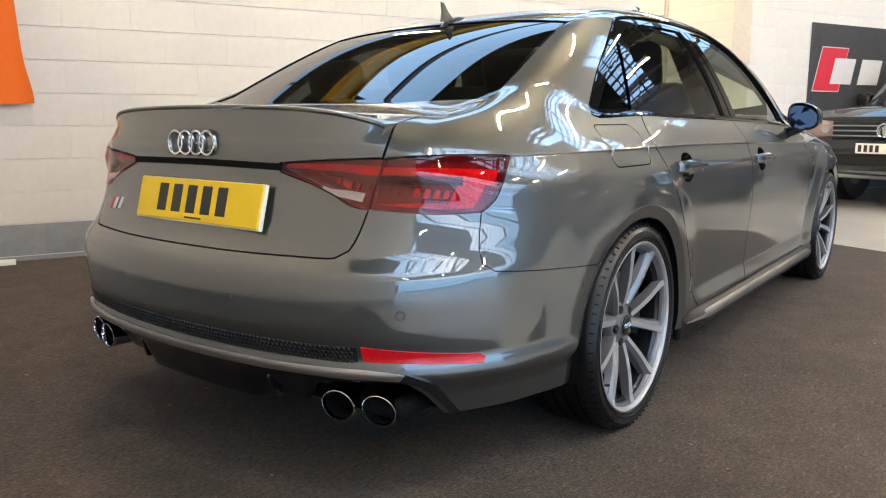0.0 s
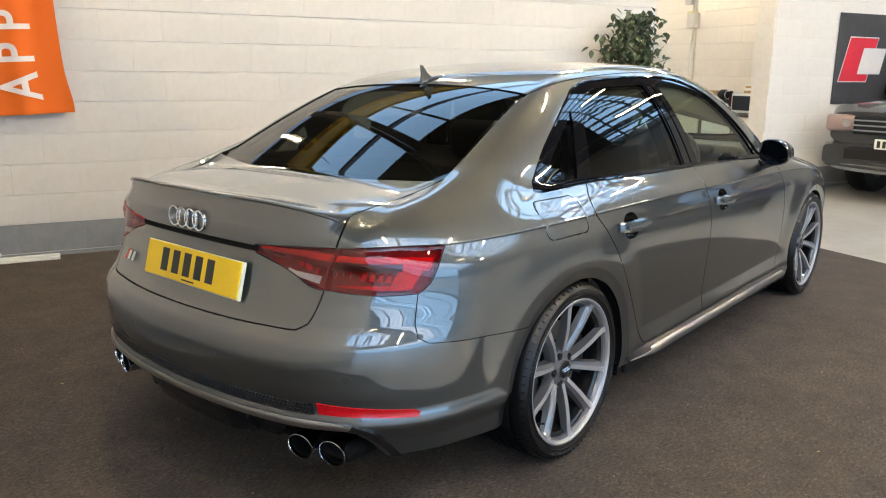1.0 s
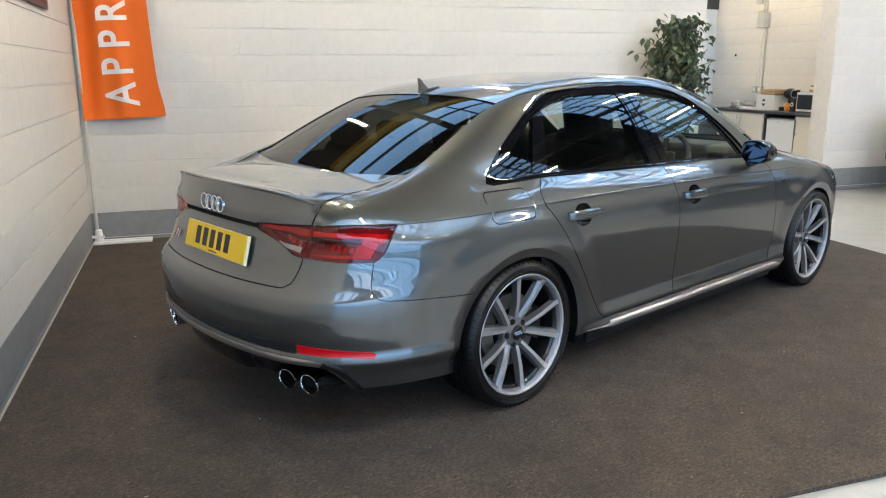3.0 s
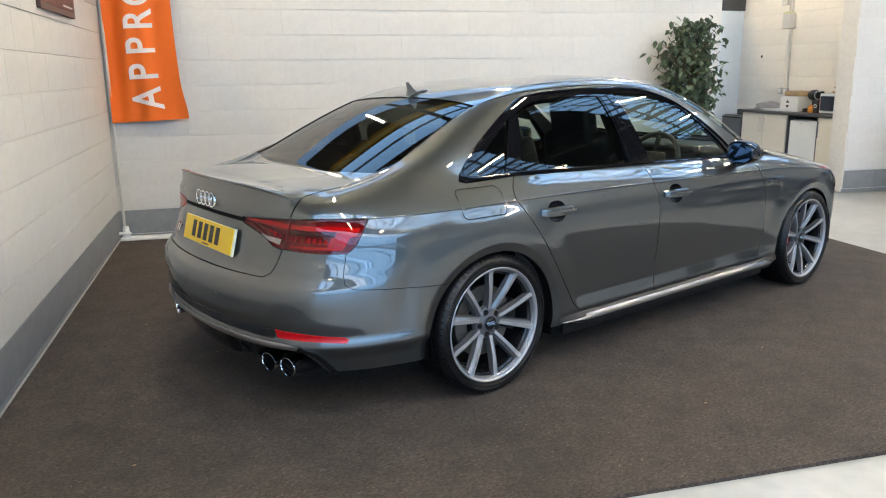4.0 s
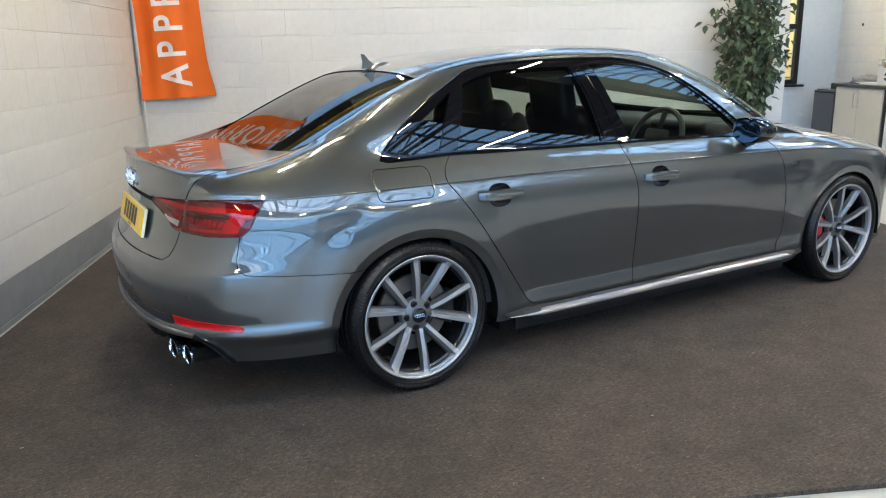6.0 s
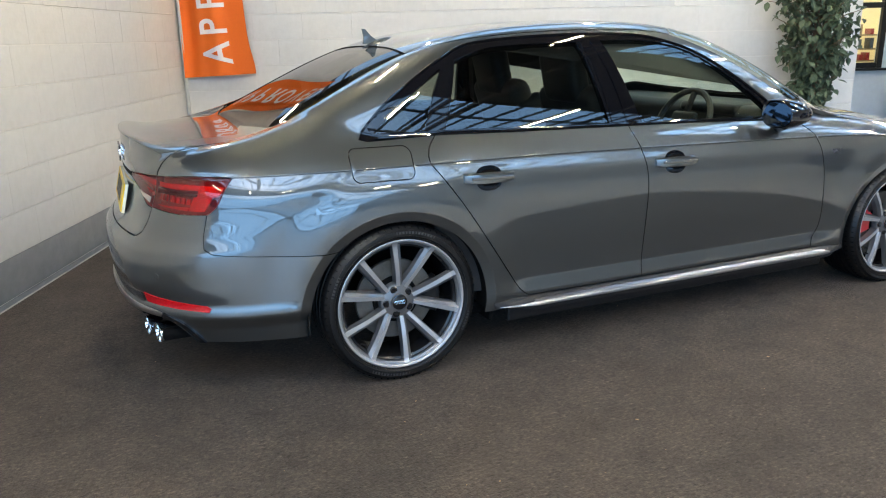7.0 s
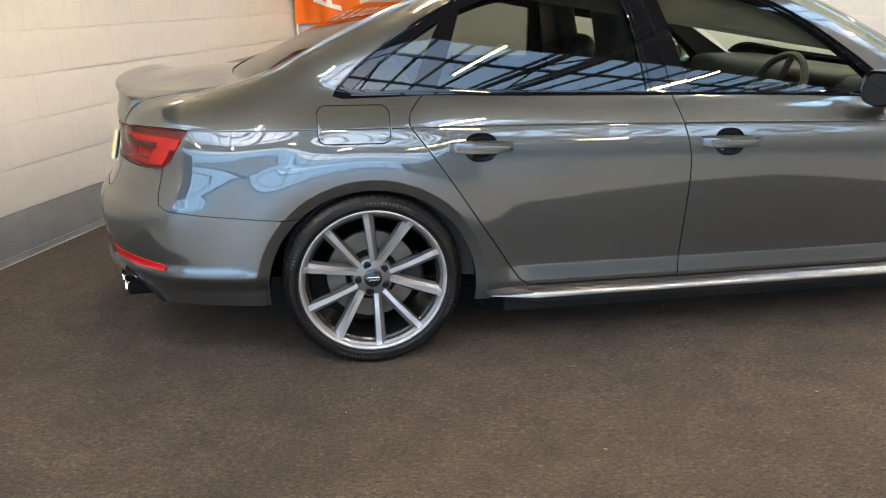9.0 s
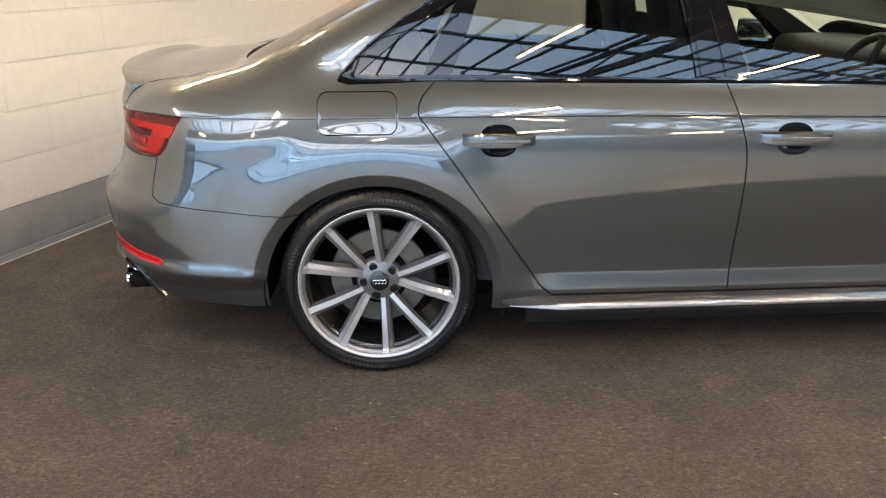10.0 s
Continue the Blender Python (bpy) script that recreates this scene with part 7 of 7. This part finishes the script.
# ---- dark board with red and grey shapes on the pier wall ----
def show_board():
    bm = bmesh.new()
    box(bm, (2.9, 0.02, 1.08), HALL @ Matrix.Translation((10.52, 0.288, 1.565)), 0.003, 1)
    ob = tagged(part("show_board", bm, BOARD), "large charcoal board with red and grey shapes on the wall", "board")
    face = HALL @ Matrix(((1, 0, 0, 0), (0, 0, -1, 0.2775), (0, 1, 0, 0), (0, 0, 0, 1)))
    for nm, grow, mat, deep in (("red_edge", 0.012, BOARD_GREY, 0.002), ("red_shape", 0.0, BOARD_RED, 0.004)):
        bm = bmesh.new()
        prism(bm, [(9.14 - grow * 1.2, 1.30 - grow), (9.64 + grow * 0.8, 1.30 - grow), (9.79 + grow * 1.2, 1.82 + grow), (9.285 - grow * 0.8, 1.82 + grow)], deep, face)
        part(nm, bm, mat, ob)
    for a in (9.46, 10.02):
        bm = bmesh.new()
        prism(bm, [(a, 1.385), (a + 0.42, 1.385), (a + 0.50, 1.70), (a + 0.08, 1.70)], 0.006, face)
        part("grey_shape", bm, BOARD_GREY, ob)


show_board()
# ---- dark pickup beside the pier wall, nose towards the carpet ----
def pickup(TR, paint, label):
    truck = tagged(new("pickup_truck"), label, "pickup truck")

    def hull(sections, name, mat, label="", parent=truck, angle=35):
        """Loft rounded cross sections: (x, half width, low, high, roundness)."""
        bm = bmesh.new()
        rings = []
        for x, w, lo, hi, r in sections:
            ring = []
            for k in range(32):
                a = 2 * math.pi * k / 32
                c, s = math.cos(a), math.sin(a)
                y = w * math.copysign(abs(c) ** r, c)
                z = (lo + hi) / 2 + (hi - lo) / 2 * math.copysign(abs(s) ** r, s)
                ring.append(bm.verts.new(TR @ Vector((x - 0.10 * (1 - (y / w) ** 2) + 0.0 if x < 0.4 else x, y, z))))
            rings.append(ring)
        for u, v in zip(rings, rings[1:]):
            for k in range(32):
                bm.faces.new((u[k], u[(k + 1) % 32], v[(k + 1) % 32], v[k]))
        bm.faces.new(rings[0])
        bm.faces.new(rings[-1][::-1])
        return part(name, bm, mat, parent, label, smooth=True, angle=angle)
    hull([(0.06, 0.88, 0.62, 0.98, 0.35), (0.16, 0.93, 0.58, 1.06, 0.3), (0.6, 0.95, 0.5, 1.10, 0.3), (1.25, 0.96, 0.45, 1.15, 0.3), (3.4, 0.96, 0.45, 1.12, 0.3), (5.0, 0.95, 0.5, 1.12, 0.3)], "body", paint, "painted body")
    hull([(1.15, 0.80, 1.08, 1.14, 0.4), (1.75, 0.72, 1.08, 1.72, 0.4), (2.1, 0.70, 1.08, 1.80, 0.4), (3.2, 0.70, 1.08, 1.80, 0.4), (3.6, 0.76, 1.08, 1.2, 0.4)], "cab", BLACK_GLOSS, "dark glazed cab")
    hull([(-0.02, 0.90, 0.36, 0.62, 0.35), (0.10, 0.97, 0.33, 0.64, 0.3), (0.55, 0.97, 0.35, 0.62, 0.3)], "bumper", paint, "painted front bumper")
    hull([(-0.05, 0.70, 0.33, 0.40, 0.4), (0.10, 0.86, 0.31, 0.41, 0.4), (0.40, 0.90, 0.33, 0.41, 0.4)], "skid_plate", SILVER, "silver skid plate")
    bm = bmesh.new()
    box(bm, (0.05, 1.14, 0.20), TR @ Matrix.Translation((-0.005, 0, 0.83)), 0.02, 2)
    grille = part("grille", bm, BLACK_PLASTIC, truck, "black slatted grille")
    for z in (0.775, 0.83, 0.885):
        bm = bmesh.new()
        box(bm, (0.02, 1.12, 0.016), TR @ Matrix.Translation((-0.033, 0, z)), 0.004, 2)
        part("grille_bar", bm, SILVER, grille, "silver grille bar")
    bm = bmesh.new()
    m = TR @ Matrix.Translation((-0.045, 0, 0.835)) @ Matrix.Rotation(radians(-90), 4, "Y")
    lathe(bm, [(0.001, 0.012), (0.060, 0.010), (0.066, 0.012), (0.074, 0.018), (0.080, 0.012), (0.082, 0.0)], 40, axis="Z", m=m)
    part("round_badge", bm, CHROME, grille, "round chrome badge", smooth=True)
    bm = bmesh.new()
    box(bm, (0.03, 1.20, 0.12), TR @ Matrix.Translation((-0.075, 0, 0.52)), 0.01, 2)
    part("air_intake", bm, BLACK_PLASTIC, truck, "black lower intake")
    bm = bmesh.new()
    box(bm, (0.012, 0.505, 0.108), TR @ Matrix.Translation((-0.115, 0, 0.645)), 0.003, 1)
    plate_w = part("number_plate", bm, PAPER, truck, "white number plate with black bars")
    for k in range(7):
        bm = bmesh.new()
        box(bm, (0.003, 0.036, 0.072), TR @ Matrix.Translation((-0.1225, 0.205 - 0.060 * k - (0.05 if k > 3 else 0), 0.645)))
        part("plate_bar", bm, INK, plate_w)
    for s in (-1, 1):
        hull_m = TR @ Matrix.Translation((0.06, 0.74 * s, 0.845)) @ Matrix.Rotation(radians(16 * s), 4, "Z")
        bm = bmesh.new()
        box(bm, (0.16, 0.33, 0.19), hull_m, 0.045, 4)
        lamp = part("headlamp", bm, LAMP_CLEAR, truck, "clear headlamp", smooth=True)
        bm = bmesh.new()
        lathe(bm, [(0.001, 0.02), (0.045, 0.02), (0.055, 0.0)], 24, axis="Z", m=hull_m @ Matrix.Translation((-0.07, -0.06 * s, 0)) @ Matrix.Rotation(radians(-90), 4, "Y"))
        part("lamp_bowl", bm, CHROME, lamp, smooth=True)
        for x in (0.85, 4.0):
            bm = bmesh.new()
            lathe(bm, [(0.20, -0.11), (0.36, -0.12), (0.385, -0.09), (0.385, 0.09), (0.36, 0.12), (0.20, 0.11)], 40, m=TR @ Matrix.Translation((x, 0.80 * s, 0.38)), closed=True)
            wheel_t = part("wheel", bm, RUBBER, truck, "black off-road tyre", smooth=True, angle=40)
            bm = bmesh.new()
            lathe(bm, [(0.001, 0.09), (0.10, 0.09), (0.21, 0.10), (0.21, -0.10), (0.10, -0.09), (0.001, -0.09)], 30, m=TR @ Matrix.Translation((x, 0.80 * s, 0.38)))
            part("rim", bm, ALLOY_GREY, wheel_t, smooth=True)
        bm = bmesh.new()
        box(bm, (0.10, 0.20, 0.16), TR @ Matrix.Translation((1.55, 1.02 * s, 1.20)), 0.04, 3)
        part("door_mirror", bm, BLACK_GLOSS, truck, smooth=True)


pickup(HALL @ Matrix.Translation((8.60, -1.02, 0)) @ Matrix.Rotation(radians(6), 4, "Z"), TRUCK_PAINT, "dark grey pickup truck parked nose-out on concrete")
pickup(HALL @ Matrix.Translation((8.20, -3.75, 0)) @ Matrix.Rotation(radians(2), 4, "Z"), material("dark_blue_truck_paint", (0.008, 0.012, 0.06), 0.25, 0.3, grain=0.1, grain_size=600, coat=1.0), "dark blue pickup truck parked on concrete beside another")
